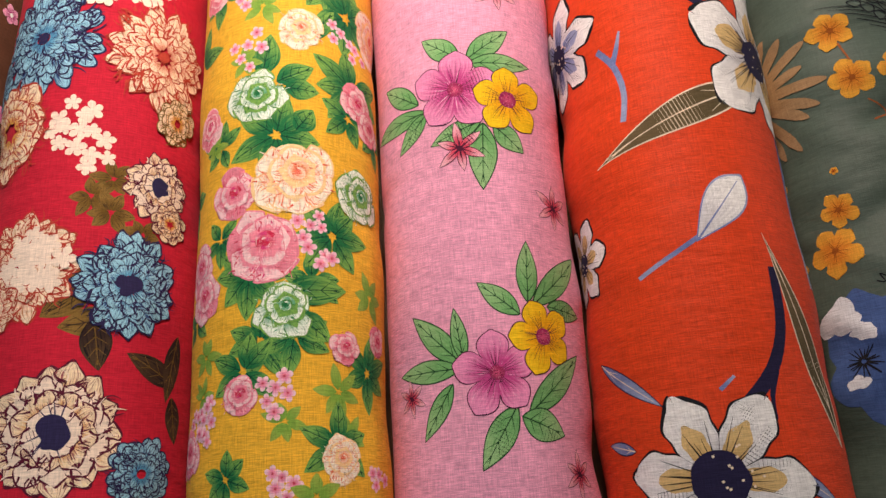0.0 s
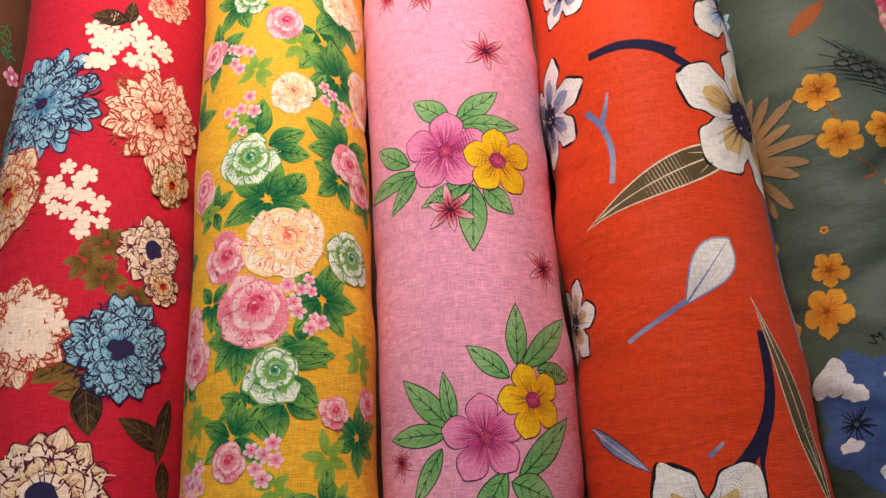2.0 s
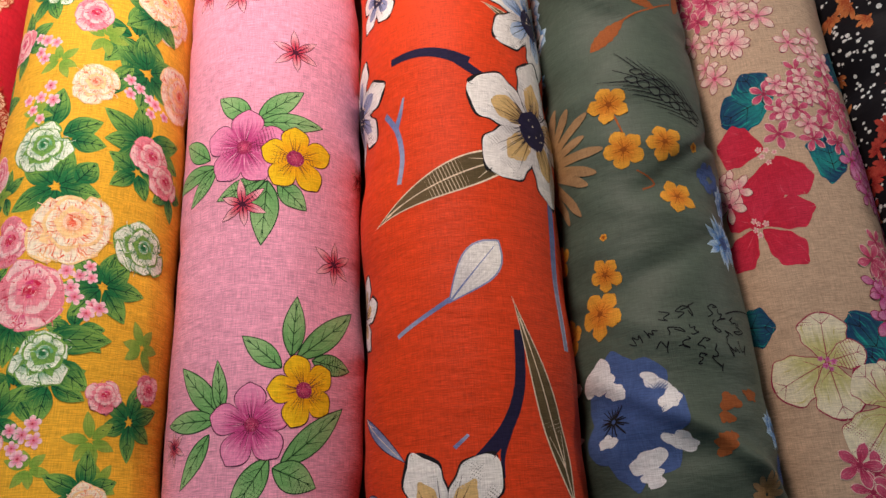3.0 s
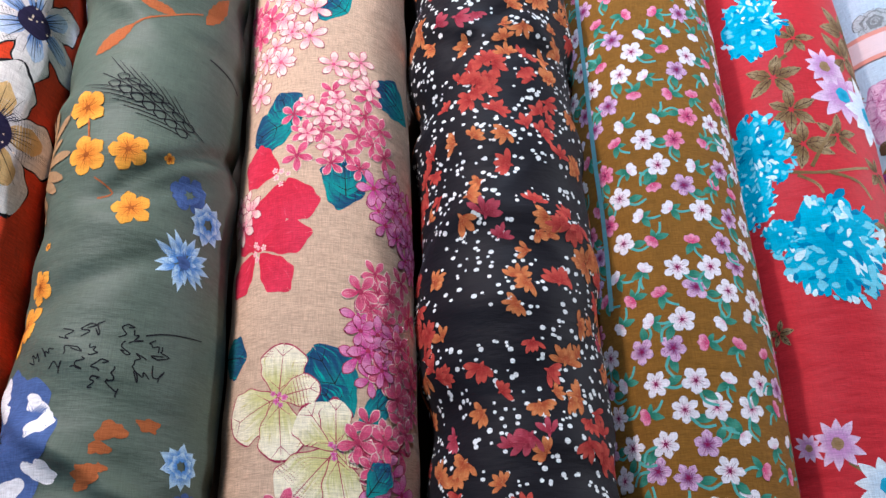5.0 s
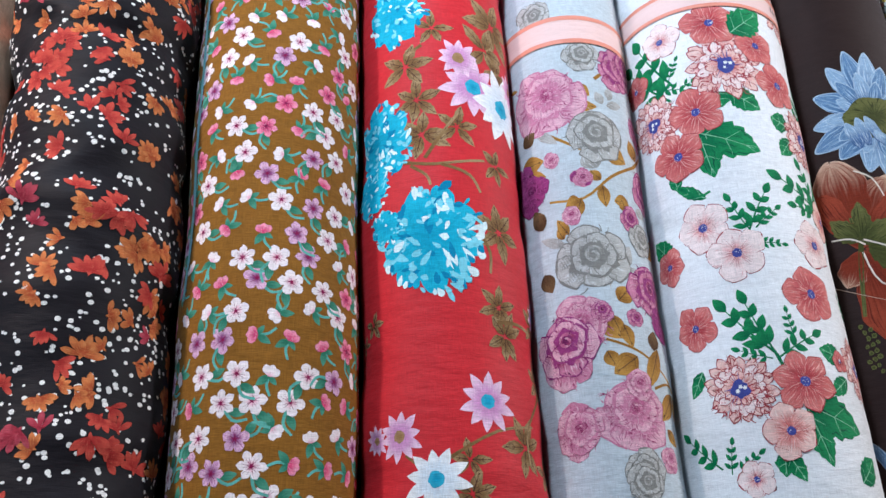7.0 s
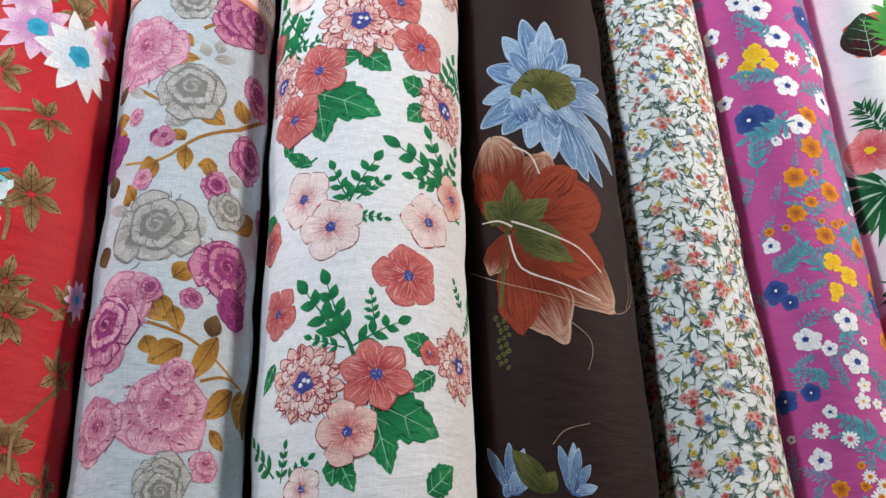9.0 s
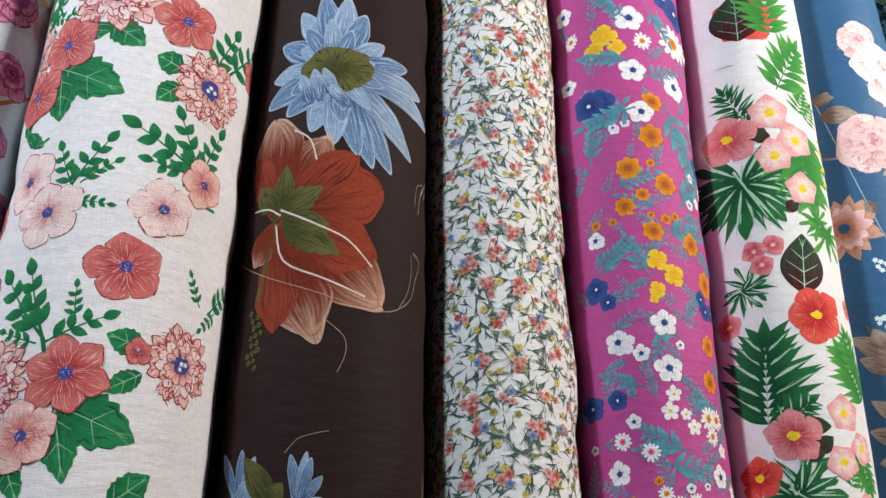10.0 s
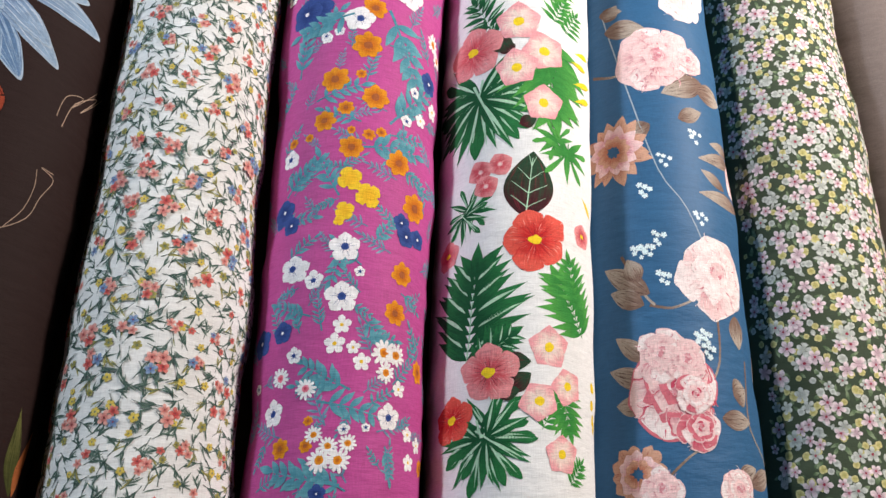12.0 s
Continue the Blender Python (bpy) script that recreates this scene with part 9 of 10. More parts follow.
# white cotton fabric bolt with palm leaves and red hibiscus
cloth = ink("bright_white_cloth", (0.82, 0.82, 0.80), slub=0.5)
B = Bolt((2.064, 2.088), (2.217, 2.250), 0.998, cloth, 'white cotton fabric bolt with palm leaves and red hibiscus', 18, 0.50, 0.0004, 2.0)
PALM = ink("palm_ink", (0.008, 0.085, 0.03), (0.02, 0.17, 0.05), (0.01, 0.05, 0.025), 0.45)
PALM_PALE = ink("pale_palm_ink", (0.42, 0.66, 0.46))
FRESH = ink("fresh_green_ink", (0.03, 0.22, 0.04), (0.08, 0.34, 0.06))
HIBISCUS = ink("hibiscus_ink", (0.52, 0.02, 0.02), (0.72, 0.10, 0.07), (0.80, 0.30, 0.24), 0.42)
SALMON = ink("salmon_ink", (0.60, 0.08, 0.10), (0.76, 0.28, 0.28), (0.82, 0.46, 0.42), 0.42)
PLUMERIA = ink("plumeria_ink", (0.84, 0.66, 0.58), (0.80, 0.34, 0.36), mid=0.55)
LEMON = ink("lemon_ink", (0.84, 0.60, 0.02))
AUBERGINE = ink("aubergine_ink", (0.05, 0.012, 0.015), (0.02, 0.06, 0.03), (0.16, 0.02, 0.03), 0.45)
put(B, 'printed_fan_leaf', -0.0633, 0.4205, 173, fan_leaf, 0.0722, PALM, PALM_PALE, 15, 260)
put(B, 'printed_fan_leaf', -0.0632, 0.4172, -156, fan_leaf, 0.0724, PALM, PALM_PALE, 13, 240)
put(B, 'printed_fan_leaf', -0.0703, 0.2983, -20, fan_leaf, 0.0304, PALM, PALM_PALE, 9, 300)
put(B, 'printed_fan_leaf', -0.0764, 0.2947, -143, fan_leaf, 0.0313, PALM, PALM_PALE, 7, 200)
put(B, 'printed_palm', -0.0665, 0.1535, -4, palm, 0.0897, PALM, PALM_PALE, 11)
put(B, 'printed_palm', -0.0586, 0.1522, -52, palm, 0.0411, PALM, PALM_PALE, 8)
put(B, 'printed_fan_leaf', -0.0425, 0.0955, 31, fan_leaf, 0.0394, PALM, PALM_PALE, 9, 260)
put(B, 'printed_fan_leaf', -0.0516, 0.0963, -163, fan_leaf, 0.0501, PALM, PALM_PALE, 13, 260)
put(B, 'printed_fan_leaf', -0.0515, 0.0919, 144, fan_leaf, 0.0402, PALM, PALM_PALE, 9, 200)
put(B, 'printed_fan_leaf', -0.0469, 0.0936, -125, fan_leaf, 0.0433, PALM, PALM_PALE, 9, 220)
put(B, 'printed_leaf', -0.0180, 0.2839, -6, leaf, 0.0681, 0.0461, AUBERGINE, PALM_PALE, 'leaf', 4, thick=0.001)
put(B, 'printed_fan_leaf', 0.0119, 0.3660, 60, fan_leaf, 0.0294, FRESH, None, 9, 260)
put(B, 'printed_fan_leaf', 0.0252, 0.3577, 174, fan_leaf, 0.0374, FRESH, None, 9, 260)
put(B, 'printed_palm', 0.0232, 0.4672, 157, palm, 0.0657, FRESH, None, 7)
put(B, 'printed_palm', -0.0028, 0.4800, -171, palm, 0.0903, FRESH, None, 8)
put(B, 'printed_palm', 0.0408, 0.1794, 31, palm, 0.0587, FRESH, None, 10)
put(B, 'printed_palm', 0.0333, 0.2082, 14, palm, 0.0411, FRESH, None, 6)
put(B, 'printed_palm', -0.0026, 0.0989, -29, palm, 0.0319, FRESH, None, 6)
put(B, 'printed_palm', 0.0128, 0.1362, -164, palm, 0.0415, FRESH, None, 7)
put(B, 'printed_palm', 0.0232, 0.0570, -38, palm, 0.0232, FRESH, None, 6)
put(B, 'printed_palm', -0.0363, 0.4763, 48, palm, 0.0404, PALM, PALM_PALE, 5)
put(B, 'printed_palm', -0.0539, 0.4982, 26, palm, 0.0466, PALM, PALM_PALE, 6)
put(B, 'printed_palm', 0.0097, 0.5042, -23, palm, 0.0378, FRESH, None, 6)
put(B, 'printed_palm', 0.0236, 0.4953, -30, palm, 0.0361, FRESH, None, 5)
put(B, 'printed_leaf', -0.0300, 0.1306, -53, leaf, 0.0224, 0.0166, AUBERGINE, None)
put(B, 'printed_leaf', -0.0349, 0.1542, -92, leaf, 0.0228, 0.0161, AUBERGINE, None)
put(B, 'printed_leaf', -0.0388, 0.1266, -78, leaf, 0.0182, 0.0137, AUBERGINE, None)
put(B, 'printed_leaf', -0.0242, 0.3806, -67, leaf, 0.0172, 0.0149, AUBERGINE, None)
put(B, 'printed_leaf', -0.0535, 0.4841, -129, leaf, 0.0296, 0.0207, AUBERGINE, None)
put(B, 'printed_leaf', -0.0333, 0.4622, 29, leaf, 0.0174, 0.0164, AUBERGINE, None)
put(B, 'printed_flower', -0.0089, 0.2622, 19, flower, 0.0314, HIBISCUS, 5, 'wavy', 1.25, heart=WINE, hr=0.1, lines=WINE, nl=2, thick=0.0004, inner=None)
put(B, 'printed_flower', -0.0089, 0.2622, 19, blotch, 0.0063, LEMON, 0.8, 0.3, 10)
put(B, 'printed_flower', -0.0462, 0.1458, 2, flower, 0.0255, SALMON, 5, 'wavy', 1.25, heart=WINE, hr=0.1, lines=WINE, nl=2, thick=0.0004, inner=None)
put(B, 'printed_flower', -0.0462, 0.1458, 2, blotch, 0.0051, LEMON, 0.8, 0.3, 10)
put(B, 'printed_flower', -0.0732, 0.4751, 3, flower, 0.0325, SALMON, 5, 'wavy', 1.25, heart=WINE, hr=0.1, lines=WINE, nl=2, thick=0.0004, inner=None)
put(B, 'printed_flower', -0.0732, 0.4751, 3, blotch, 0.0065, LEMON, 0.8, 0.3, 10)
put(B, 'printed_flower', -0.0785, 0.1110, 4, flower, 0.0205, HIBISCUS, 5, 'wavy', 1.25, heart=WINE, hr=0.1, lines=WINE, nl=2, thick=0.0004, inner=None)
put(B, 'printed_flower', -0.0785, 0.1110, 4, blotch, 0.0041, LEMON, 0.8, 0.3, 10)
put(B, 'printed_flower', -0.0923, 0.2611, 4, flower, 0.0149, SALMON, 5, 'wavy', 1.25, heart=WINE, hr=0.1, lines=WINE, nl=2, thick=0.0004, inner=None)
put(B, 'printed_flower', -0.0923, 0.2611, 4, blotch, 0.0030, LEMON, 0.8, 0.3, 10)
put(B, 'printed_flower', 0.0442, 0.2762, -2, flower, 0.0137, SALMON, 5, 'wavy', 1.25, heart=WINE, hr=0.1, lines=WINE, nl=2, thick=0.0004, inner=None)
put(B, 'printed_flower', 0.0442, 0.2762, -2, blotch, 0.0027, LEMON, 0.8, 0.3, 10)
put(B, 'printed_flower', -0.0268, 0.5009, 1, flower, 0.0254, PLUMERIA, 5, 'leaf', 1.5, heart=LEMON, hr=0.22, edge=None)
put(B, 'printed_flower', -0.0010, 0.4652, 19, flower, 0.0245, PLUMERIA, 5, 'leaf', 1.5, heart=LEMON, hr=0.22, edge=None)
put(B, 'printed_flower', -0.0277, 0.4449, 9, flower, 0.0226, PLUMERIA, 5, 'leaf', 1.5, heart=LEMON, hr=0.22, edge=None)
put(B, 'printed_flower', -0.0016, 0.4051, -0, flower, 0.0217, PLUMERIA, 5, 'leaf', 1.5, heart=LEMON, hr=0.22, edge=None)
put(B, 'printed_flower', 0.0034, 0.1661, -0, flower, 0.0193, PLUMERIA, 5, 'leaf', 1.5, heart=LEMON, hr=0.22, edge=None)
put(B, 'printed_flower', 0.0215, 0.1348, 19, flower, 0.0169, PLUMERIA, 5, 'leaf', 1.5, heart=LEMON, hr=0.22, edge=None)
put(B, 'printed_flower', -0.0050, 0.1212, 31, flower, 0.0182, PLUMERIA, 5, 'leaf', 1.5, heart=LEMON, hr=0.22, edge=None)
put(B, 'printed_flower', 0.0149, 0.0801, -1, flower, 0.0165, PLUMERIA, 5, 'leaf', 1.5, heart=LEMON, hr=0.22, edge=None)
put(B, 'printed_flower', -0.0602, 0.3357, 27, flower, 0.0132, SALMON, 4, 'leaf', 1.3, heart=PLUMERIA, hr=0.2)
put(B, 'printed_flower', -0.0541, 0.3194, 27, flower, 0.0129, SALMON, 4, 'leaf', 1.3, heart=PLUMERIA, hr=0.2)
put(B, 'printed_flower', -0.0415, 0.3402, 26, flower, 0.0131, SALMON, 4, 'leaf', 1.3, heart=PLUMERIA, hr=0.2)
put(B, 'printed_leaf', 0.0583, 0.4652, 93, leaf, 0.0273, 0.0070, LEMON, None, 'spear')
put(B, 'printed_leaf', 0.0669, 0.4500, 110, leaf, 0.0371, 0.0069, LEMON, None, 'spear')
put(B, 'printed_leaf', 0.0657, 0.4320, 114, leaf, 0.0343, 0.0068, LEMON, None, 'spear')
put(B, 'printed_leaf', 0.0698, 0.4871, 107, leaf, 0.0358, 0.0072, LEMON, None, 'spear')
put(B, 'printed_leaf', 0.0673, 0.3030, 57, leaf, 0.0260, 0.0060, LEMON, None, 'spear')
put(B, 'printed_flower', 0.0603, 0.1392, -4, blotch, 0.0040, LEMON, 1.2, 0.3, 8)
put(B, 'printed_flower', 0.0592, 0.1244, -4, blotch, 0.0039, LEMON, 1.2, 0.3, 8)
put(B, 'printed_flower', 0.0619, 0.1130, -5, blotch, 0.0039, LEMON, 1.2, 0.3, 8)
put(B, 'printed_flower', 0.0656, 0.1066, -6, blotch, 0.0039, LEMON, 1.2, 0.3, 8)
put(B, 'printed_flower', -0.0364, 0.6366, -10, flower, 0.0394, HIBISCUS, 5, 'wavy', 1.2, heart=LEMON, hr=0.12)
put(B, 'printed_leaf', -0.0485, 0.6035, -1, leaf, 0.0720, 0.0616, AUBERGINE, PALM_PALE, 'leaf', 4)
put(B, 'printed_palm', -0.0131, 0.6093, 0, palm, 0.0730, FRESH, None, 7)
put(B, 'printed_palm', -0.0146, 0.5324, -29, palm, 0.0794, FRESH, None, 7)
PALM_BOLT = B

# teal blue satin fabric bolt with pale pink peonies
cloth = ink("teal_cloth", (0.030, 0.115, 0.24), slub=0.5, gloss=0.55, spec=0.2)
B = Bolt((2.217, 2.250), (2.400, 2.416), 0.978, cloth, 'teal blue satin fabric bolt with pale pink peonies', 19, 0.70, 0.0006, 2.0)
PEONY = ink("peony_ink", (0.58, 0.22, 0.26), (0.80, 0.56, 0.55), (0.84, 0.68, 0.66), 0.45)
PEONY_PALE = ink("pale_peony_ink", (0.70, 0.48, 0.48), (0.84, 0.74, 0.72), (0.62, 0.34, 0.36), 0.42)
ROSEWOOD = ink("rosewood_ink", (0.50, 0.04, 0.09), (0.62, 0.16, 0.20))
FAWN = ink("fawn_ink", (0.20, 0.13, 0.10), (0.42, 0.36, 0.30), (0.10, 0.05, 0.04), 0.48)
PEACH = ink("peach_ink", (0.44, 0.18, 0.11), (0.62, 0.36, 0.25), (0.36, 0.08, 0.06), 0.45)
GREY_LINE = ink("grey_line_ink", (0.34, 0.42, 0.48))
trail(B, 'printed_stem', [(-0.0846, 0.5758), (-0.0592, 0.4660), (-0.0331, 0.3666), (-0.0076, 0.3229), (0.0204, 0.2489)], 0.0016, GREY_LINE)
trail(B, 'printed_stem', [(-0.1015, 0.4980), (-0.0779, 0.4883), (-0.0611, 0.4885)], 0.0037, FAWN)
trail(B, 'printed_stem', [(-0.0512, 0.2238), (-0.0302, 0.2199), (-0.0075, 0.2287)], 0.0028, FAWN)
trail(B, 'printed_stem', [(-0.0764, 0.2764), (-0.0558, 0.2355), (-0.0458, 0.2234)], 0.0034, FAWN)
trail(B, 'printed_stem', [(0.0158, 0.2143), (0.0135, 0.1707), (-0.0052, 0.1385)], 0.0027, FAWN)
trail(B, 'printed_stem', [(0.0529, 0.1761), (0.0475, 0.1124), (0.0892, 0.0814)], 0.0027, FAWN)
trail(B, 'printed_stem', [(-0.0471, 0.0664), (-0.0260, 0.0846), (-0.0098, 0.0942)], 0.0024, FAWN)
put(B, 'printed_leaf', -0.0820, 0.5503, -98, leaf, 0.0463, 0.0261, FAWN, None, 'leaf', 0)
put(B, 'printed_leaf', -0.0812, 0.5659, -42, leaf, 0.0231, 0.0206, FAWN, None, 'leaf', 0)
put(B, 'printed_leaf', -0.0886, 0.5780, -100, leaf, 0.0293, 0.0158, FAWN, None, 'leaf', 0)
put(B, 'printed_leaf', 0.0274, 0.4786, 112, leaf, 0.0552, 0.0293, FAWN, None, 'leaf', 0)
put(B, 'printed_leaf', 0.0175, 0.4680, -91, leaf, 0.0488, 0.0268, FAWN, None, 'leaf', 0)
put(B, 'printed_leaf', -0.0076, 0.4274, -66, leaf, 0.0329, 0.0186, FAWN, None, 'leaf', 0)
put(B, 'printed_leaf', 0.0805, 0.3946, 99, leaf, 0.0699, 0.0172, FAWN, None, 'leaf', 0)
put(B, 'printed_leaf', 0.0481, 0.3543, 65, leaf, 0.0380, 0.0138, FAWN, None, 'leaf', 0)
put(B, 'printed_leaf', 0.0821, 0.3407, 88, leaf, 0.0749, 0.0176, FAWN, None, 'leaf', 0)
put(B, 'printed_leaf', 0.0800, 0.4082, 93, leaf, 0.0494, 0.0143, FAWN, None, 'leaf', 0)
put(B, 'printed_leaf', -0.0504, 0.2349, 56, leaf, 0.0564, 0.0229, FAWN, None, 'leaf', 0)
put(B, 'printed_leaf', -0.0565, 0.2243, 64, leaf, 0.0389, 0.0203, FAWN, None, 'leaf', 0)
put(B, 'printed_leaf', -0.0606, 0.2474, 22, leaf, 0.0268, 0.0208, FAWN, None, 'leaf', 0)
put(B, 'printed_leaf', -0.0381, 0.4202, 112, leaf, 0.0262, 0.0203, FAWN, None, 'leaf', 0)
put(B, 'printed_leaf', -0.0548, 0.1701, 52, leaf, 0.0414, 0.0181, FAWN, None, 'leaf', 0)
put(B, 'printed_leaf', -0.0562, 0.1495, 69, leaf, 0.0425, 0.0197, FAWN, None, 'leaf', 0)
put(B, 'printed_leaf', -0.0628, 0.1297, 84, leaf, 0.0286, 0.0181, FAWN, None, 'leaf', 0)
put(B, 'printed_leaf', 0.0267, 0.1408, -68, leaf, 0.0204, 0.0270, FAWN, None, 'leaf', 0)
put(B, 'printed_leaf', 0.0407, 0.2183, -175, leaf, 0.0330, 0.0237, FAWN, None, 'leaf', 0)
put(B, 'printed_leaf', 0.0864, 0.1942, -178, leaf, 0.0446, 0.0164, FAWN, None, 'leaf', 0)
put(B, 'printed_leaf', 0.0101, 0.1192, -92, leaf, 0.0387, 0.0185, FAWN, None, 'leaf', 0)
put(B, 'printed_leaf', 0.0221, 0.0668, -68, leaf, 0.0293, 0.0177, FAWN, None, 'leaf', 0)
put(B, 'printed_leaf', 0.0363, 0.0627, -75, leaf, 0.0557, 0.0184, FAWN, None, 'leaf', 0)
put(B, 'printed_rose', -0.0267, 0.5015, -4, rose, 0.0430, PEONY, PEONY_PALE, PEONY, 8)
put(B, 'printed_rose', 0.0096, 0.5024, -6, rose, 0.0200, PEONY, PEONY_PALE, PEONY, 8)
put(B, 'printed_rose', 0.0175, 0.2542, -7, rose, 0.0430, PEONY_PALE, PEONY, PEONY_PALE, 8)
put(B, 'printed_rose', 0.0808, 0.3734, 2, rose, 0.0240, PEONY, PEONY_PALE, PEONY, 8)
put(B, 'printed_rose', 0.0098, 0.5797, -6, rose, 0.0283, PEONY_PALE, PEONY_PALE, PEONY_PALE, 8)
put(B, 'printed_rose', -0.0337, 0.1433, -5, rose, 0.0466, PEONY, PEONY_PALE, ROSEWOOD, 8)
put(B, 'printed_rose', -0.0441, 0.1746, -4, rose, 0.0262, PEONY, PEONY_PALE, PEONY, 8)
put(B, 'printed_rose', -0.0212, 0.1689, -5, rose, 0.0230, PEONY, PEONY_PALE, PEONY, 8)
put(B, 'printed_rose', -0.0136, 0.1086, -6, rose, 0.0215, ROSEWOOD, PEONY_PALE, PEONY, 8)
put(B, 'printed_rose', -0.0161, 0.1382, -5, rose, 0.0203, PEONY_PALE, ROSEWOOD, PEONY, 8)
put(B, 'printed_flower', -0.0794, 0.3949, -3, mum, 0.0428, PEACH, 14, 3, None, None, PEONY, kind='leaf')
put(B, 'printed_flower', -0.0719, 0.0722, -4, mum, 0.0281, PEACH, 12, 3, None, None, PEONY, kind='wavy')
put(B, 'printed_rose', -0.0527, 0.0574, -4, rose, 0.0201, PEONY, PEONY_PALE, PEONY, 8)
put(B, 'printed_rose', 0.0207, 0.0574, -9, rose, 0.0208, PEONY_PALE, PEONY, PEONY, 8)
put(B, 'printed_blossoms', -0.0264, 0.3794, -4, florets, 0.0085, 5, ICE, 0.0032)
put(B, 'printed_blossoms', -0.0487, 0.3455, -4, florets, 0.0082, 5, ICE, 0.0032)
put(B, 'printed_blossoms', 0.0109, 0.4101, -6, florets, 0.0091, 5, ICE, 0.0032)
put(B, 'printed_blossoms', 0.0075, 0.3155, -6, florets, 0.0082, 5, ICE, 0.0032)
put(B, 'printed_blossoms', -0.0383, 0.2921, -4, florets, 0.0078, 5, ICE, 0.0032)
put(B, 'printed_blossoms', -0.0585, 0.2793, -4, florets, 0.0077, 5, ICE, 0.0032)
put(B, 'printed_blossoms', -0.0359, 0.2510, -4, florets, 0.0074, 5, ICE, 0.0032)
put(B, 'printed_blossoms', 0.0006, 0.1936, -6, florets, 0.0071, 5, ICE, 0.0032)
put(B, 'printed_blossoms', 0.0022, 0.1803, -6, florets, 0.0070, 5, ICE, 0.0032)
put(B, 'printed_blossoms', -0.0055, 0.1905, -6, florets, 0.0070, 5, ICE, 0.0032)
put(B, 'printed_blossoms', -0.0501, 0.2812, -4, florets, 0.0077, 5, ICE, 0.0032)
put(B, 'printed_rose', -0.0183, 0.6560, -8, rose, 0.0305, PEONY_PALE, PEONY, PEONY, 8)
put(B, 'printed_rose', 0.0111, 0.6179, -11, rose, 0.0446, PEONY_PALE, PEONY, PEONY_PALE, 8)

# dark green fabric bolt packed with tiny pale blossoms
cloth = ink("moss_cloth", (0.055, 0.075, 0.045), slub=0.6)
B = Bolt((2.400, 2.416), (2.585, 2.600), 0.988, cloth, 'dark green fabric bolt packed with tiny pale blossoms', 20, 1.00, 0.0016, 2.0)
CHALK_PINK = ink("chalk_pink_ink", (0.50, 0.34, 0.38), (0.80, 0.68, 0.69))
CHALK_YELLOW = ink("chalk_yellow_ink", (0.42, 0.38, 0.13), (0.62, 0.56, 0.26))
CHALK_GREEN = ink("chalk_green_ink", (0.09, 0.14, 0.07), (0.24, 0.31, 0.18))
CHALK_GREY = ink("chalk_grey_ink", (0.36, 0.38, 0.34), (0.58, 0.60, 0.55))
BERRY = ink("berry_ink", (0.30, 0.03, 0.06))


def pebble_bloom(M, r, x, y):
    flower(M, r.uniform(0.0055, 0.0095), r.choice((CHALK_PINK, CHALK_PINK, CHALK_GREY)), 5, "round", 0.86, heart=BERRY if r.random() < 0.7 else None, hr=0.16, x=x, y=y, start=r.uniform(0, 70))


def pebble_bud(M, r, x, y):
    flower(M, r.uniform(0.0030, 0.0052), r.choice((CHALK_YELLOW, CHALK_YELLOW, CHALK_GREY)), 4, "round", 1.15, x=x, y=y, start=r.uniform(0, 70))


def pebble_leaf(M, r, x, y):
    M.petal(x, y, r.uniform(0, 360), r.uniform(0.006, 0.012), r.uniform(0.003, 0.005), r.choice((CHALK_GREEN, CHALK_GREEN, CHALK_GREY)), "leaf", rows=5, cols=3)


scatter(B, "small_leaf_print", 1900, 41, (-0.12, 0.0), (0.13, 0.86), pebble_leaf)
scatter(B, "small_bud_print", 1300, 43, (-0.12, 0.0), (0.13, 0.86), pebble_bud)
scatter(B, "small_flower_print", 720, 42, (-0.12, 0.0), (0.13, 0.86), pebble_bloom)

# plain taupe grey fabric bolt at the end of the row
cloth = ink("taupe_cloth", (0.16, 0.13, 0.12), slub=0.6)
B = Bolt((2.585, 2.600), (2.760, 2.775), 0.975, cloth, 'plain taupe grey fabric bolt at the end of the row', 21, 0.60, 0.0000, 2.0)

# paper bands, a price tag and loose threads
BAND = ink("pink_band_paper", (0.80, 0.56, 0.52), slub=0.15, gloss=0.5)
BAND_EDGE = ink("coral_band_edge", (0.74, 0.28, 0.20), slub=0.15, gloss=0.5)
TAG = ink("white_tag_paper", (0.80, 0.80, 0.82), slub=0.1, gloss=0.5)
THREAD = ink("loose_thread_cotton", (0.42, 0.30, 0.22), slub=0.3)


def paper_strip(bolt, name, u0, u1, v0, v1, mat, lift, parent=None, label=""):
    nu, nv = 60, 14
    u, v = np.meshgrid(np.linspace(u0, u1, nu), np.linspace(v0, v1, nv))
    faces = [(j * nu + i, j * nu + i + 1, (j + 1) * nu + i + 1, (j + 1) * nu + i) for j in range(nv - 1) for i in range(nu - 1)]
    return bolt.mesh(name, u.ravel(), v.ravel(), lift, faces, [0] * len(faces), [mat], np.zeros((nu * nv, 2)), parent, label)


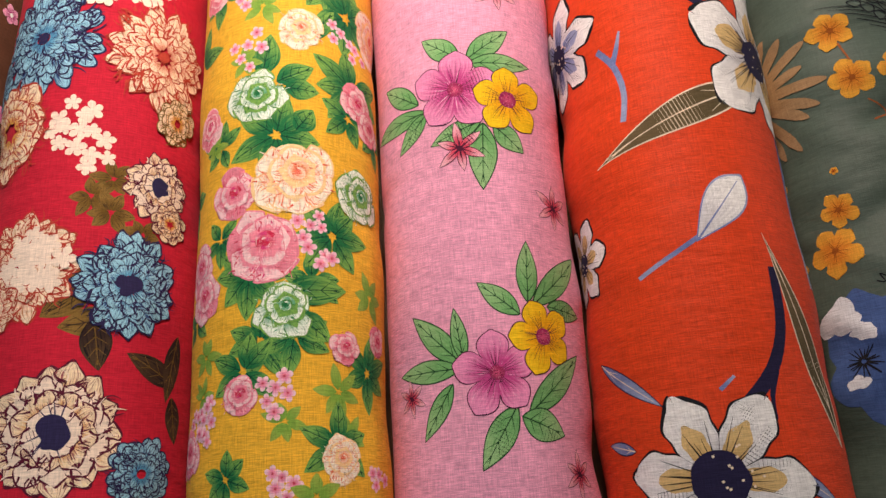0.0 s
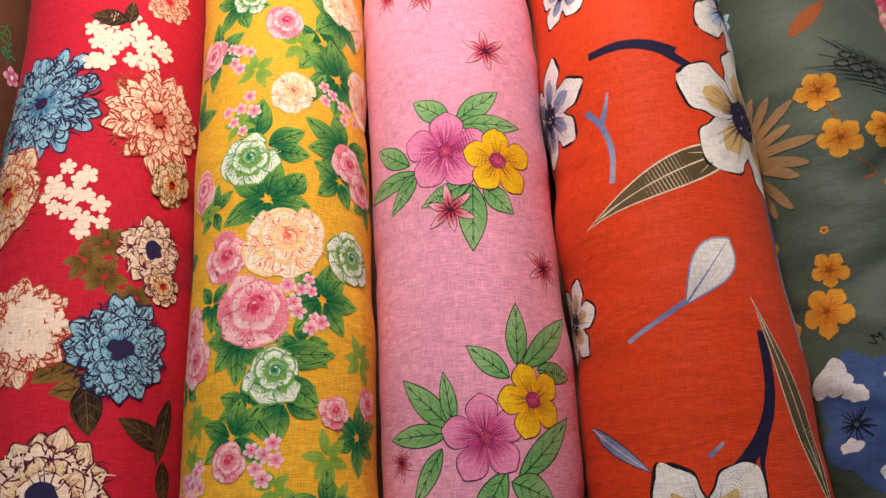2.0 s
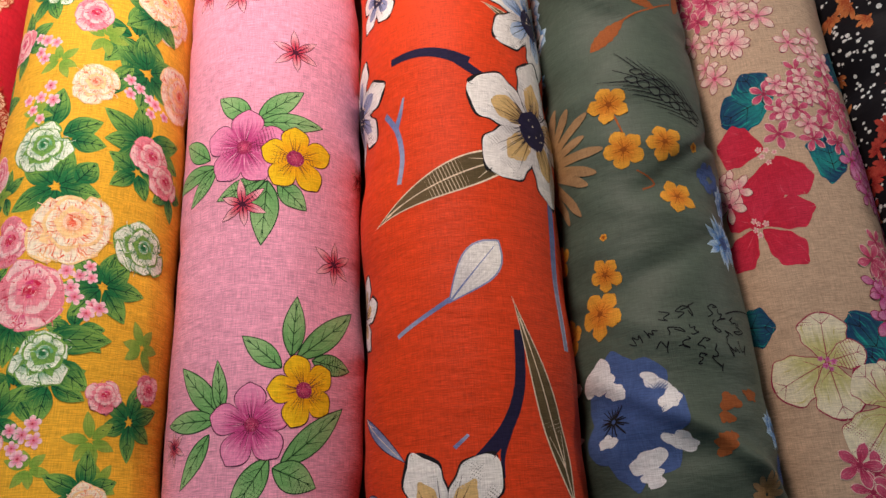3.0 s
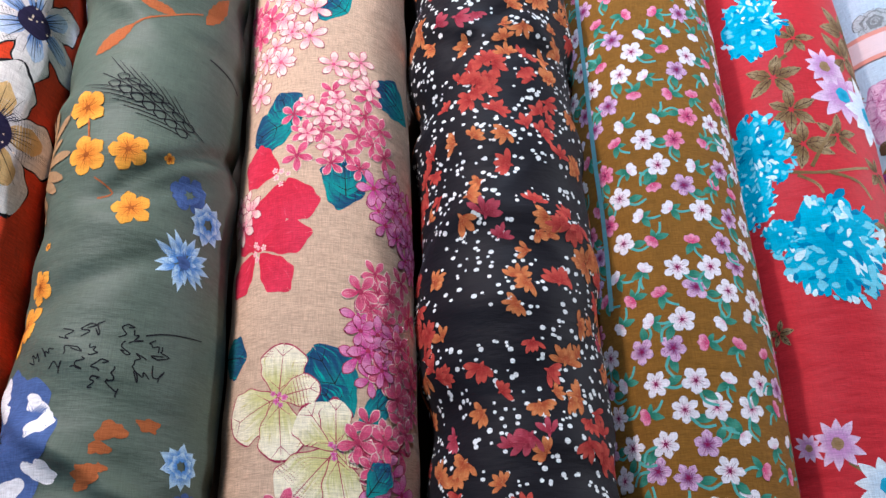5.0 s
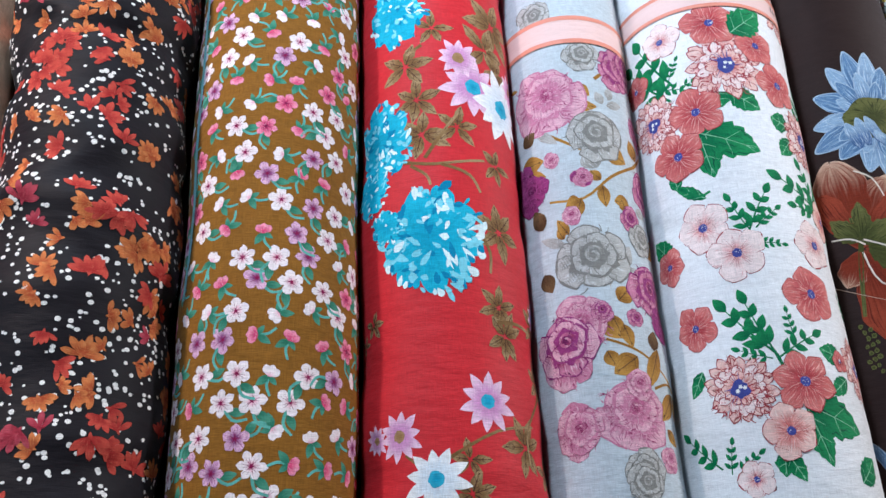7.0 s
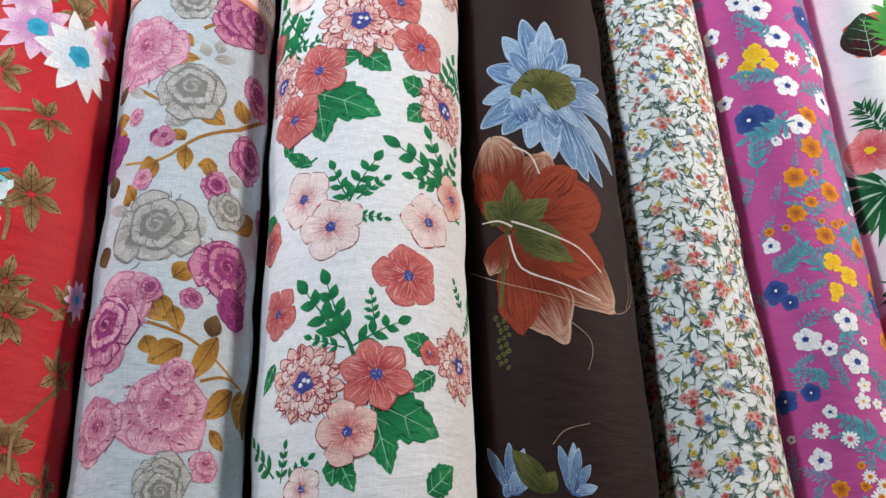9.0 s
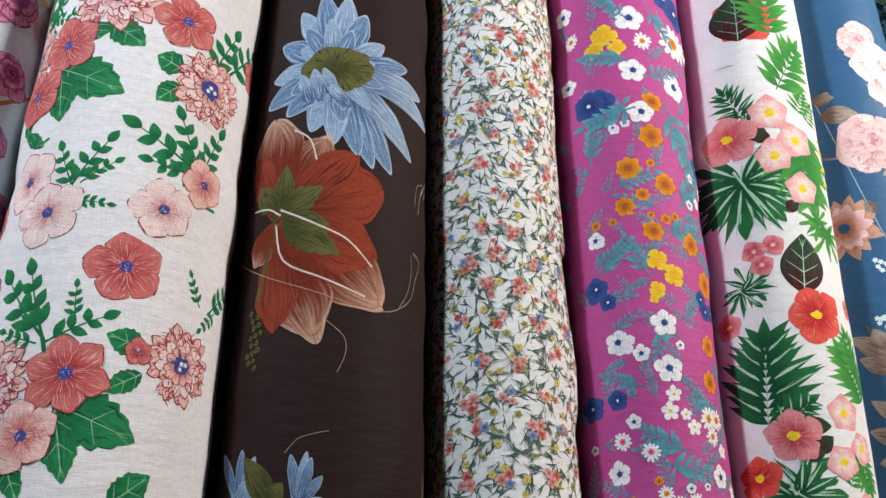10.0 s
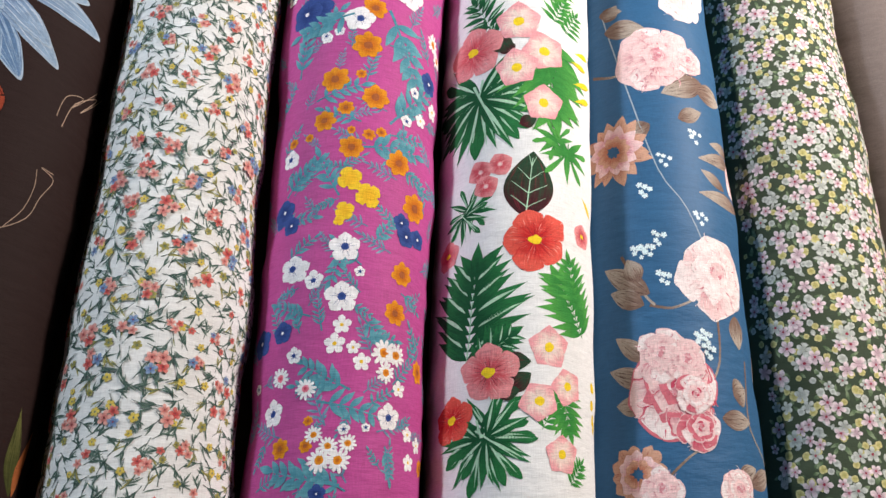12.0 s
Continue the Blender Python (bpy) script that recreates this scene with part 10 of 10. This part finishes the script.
def paper_band(bolt, v, high, name="paper_band"):
    band = paper_strip(bolt, name, -0.17, 0.17, v - high / 2, v + high / 2, BAND, 0.0009, None, "pale pink printed paper band")
    for k in (-1, 1):
        paper_strip(bolt, "band_edge", -0.17, 0.17, v + k * high / 2 - high * 0.09, v + k * high / 2 + high * 0.09, BAND_EDGE, 0.0011, band, "coral stripe")
    M = Motif(bolt, "band_mark", 0.052, v)
    for k in range(6):
        M.line([(0.004 * k, -0.004), (0.004 * k + 0.002, 0.003 if k % 2 else 0.006)], 0.0011, INK_BLACK, 0.0)
    M.l = [q + 0.0013 for q in M.l]
    M.done().parent = band


paper_band(BAND_BOLT, 0.5346, 0.030)
paper_band(CORAL_BOLT, 0.5800, 0.026)
paper_strip(PALM_BOLT, "price_tag", -0.0789, -0.0529, 0.5720, 0.6040, TAG, 0.0008, None, "blank white paper tag")
B = DARK_BOLT
trail(B, 'loose_thread', [(0.0763, 0.3358), (0.0864, 0.3637), (0.1174, 0.3856), (0.0936, 0.3584), (0.1289, 0.3921)], 0.0008, THREAD, None, 0.2)
trail(B, 'loose_thread', [(0.0121, 0.2285), (0.0394, 0.2313), (0.0628, 0.2476), (0.0703, 0.2680), (0.0796, 0.2873), (0.0667, 0.2932), (0.0788, 0.2924)], 0.0007, THREAD, None, 0.2)
trail(B, 'loose_thread', [(-0.0417, 0.1133), (-0.0326, 0.1231), (-0.0209, 0.1271), (-0.0093, 0.1294)], 0.0006, THREAD, None, 0.2)
trail(B, 'loose_thread', [(-0.0160, 0.2166), (-0.0016, 0.2037), (0.0002, 0.1902), (-0.0058, 0.1742)], 0.0006, THREAD, None, 0.2)
trail(B, 'loose_thread', [(-0.1206, 0.2827), (-0.0681, 0.2563), (-0.0239, 0.2401), (0.0121, 0.2285)], 0.0007, THREAD, None, 0.2)
trail(B, 'loose_thread', [(0.0697, 0.3425), (0.0759, 0.3650), (0.0947, 0.3732), (0.0839, 0.3584), (0.1148, 0.3912)], 0.0007, THREAD, None, 0.2)
trail(B, 'loose_thread', [(0.0483, 0.2366), (0.0594, 0.2544), (0.0641, 0.2756), (0.0633, 0.2902)], 0.0006, THREAD, None, 0.2)
SELVEDGE = ink("pale_teal_selvedge", (0.20, 0.44, 0.48), slub=0.4)
paper_strip(MUSTARD_BOLT, "selvedge_strip", -0.0900, -0.0850, 0.22, 0.80, SELVEDGE, 0.0012, None, "narrow pale teal selvedge strip")
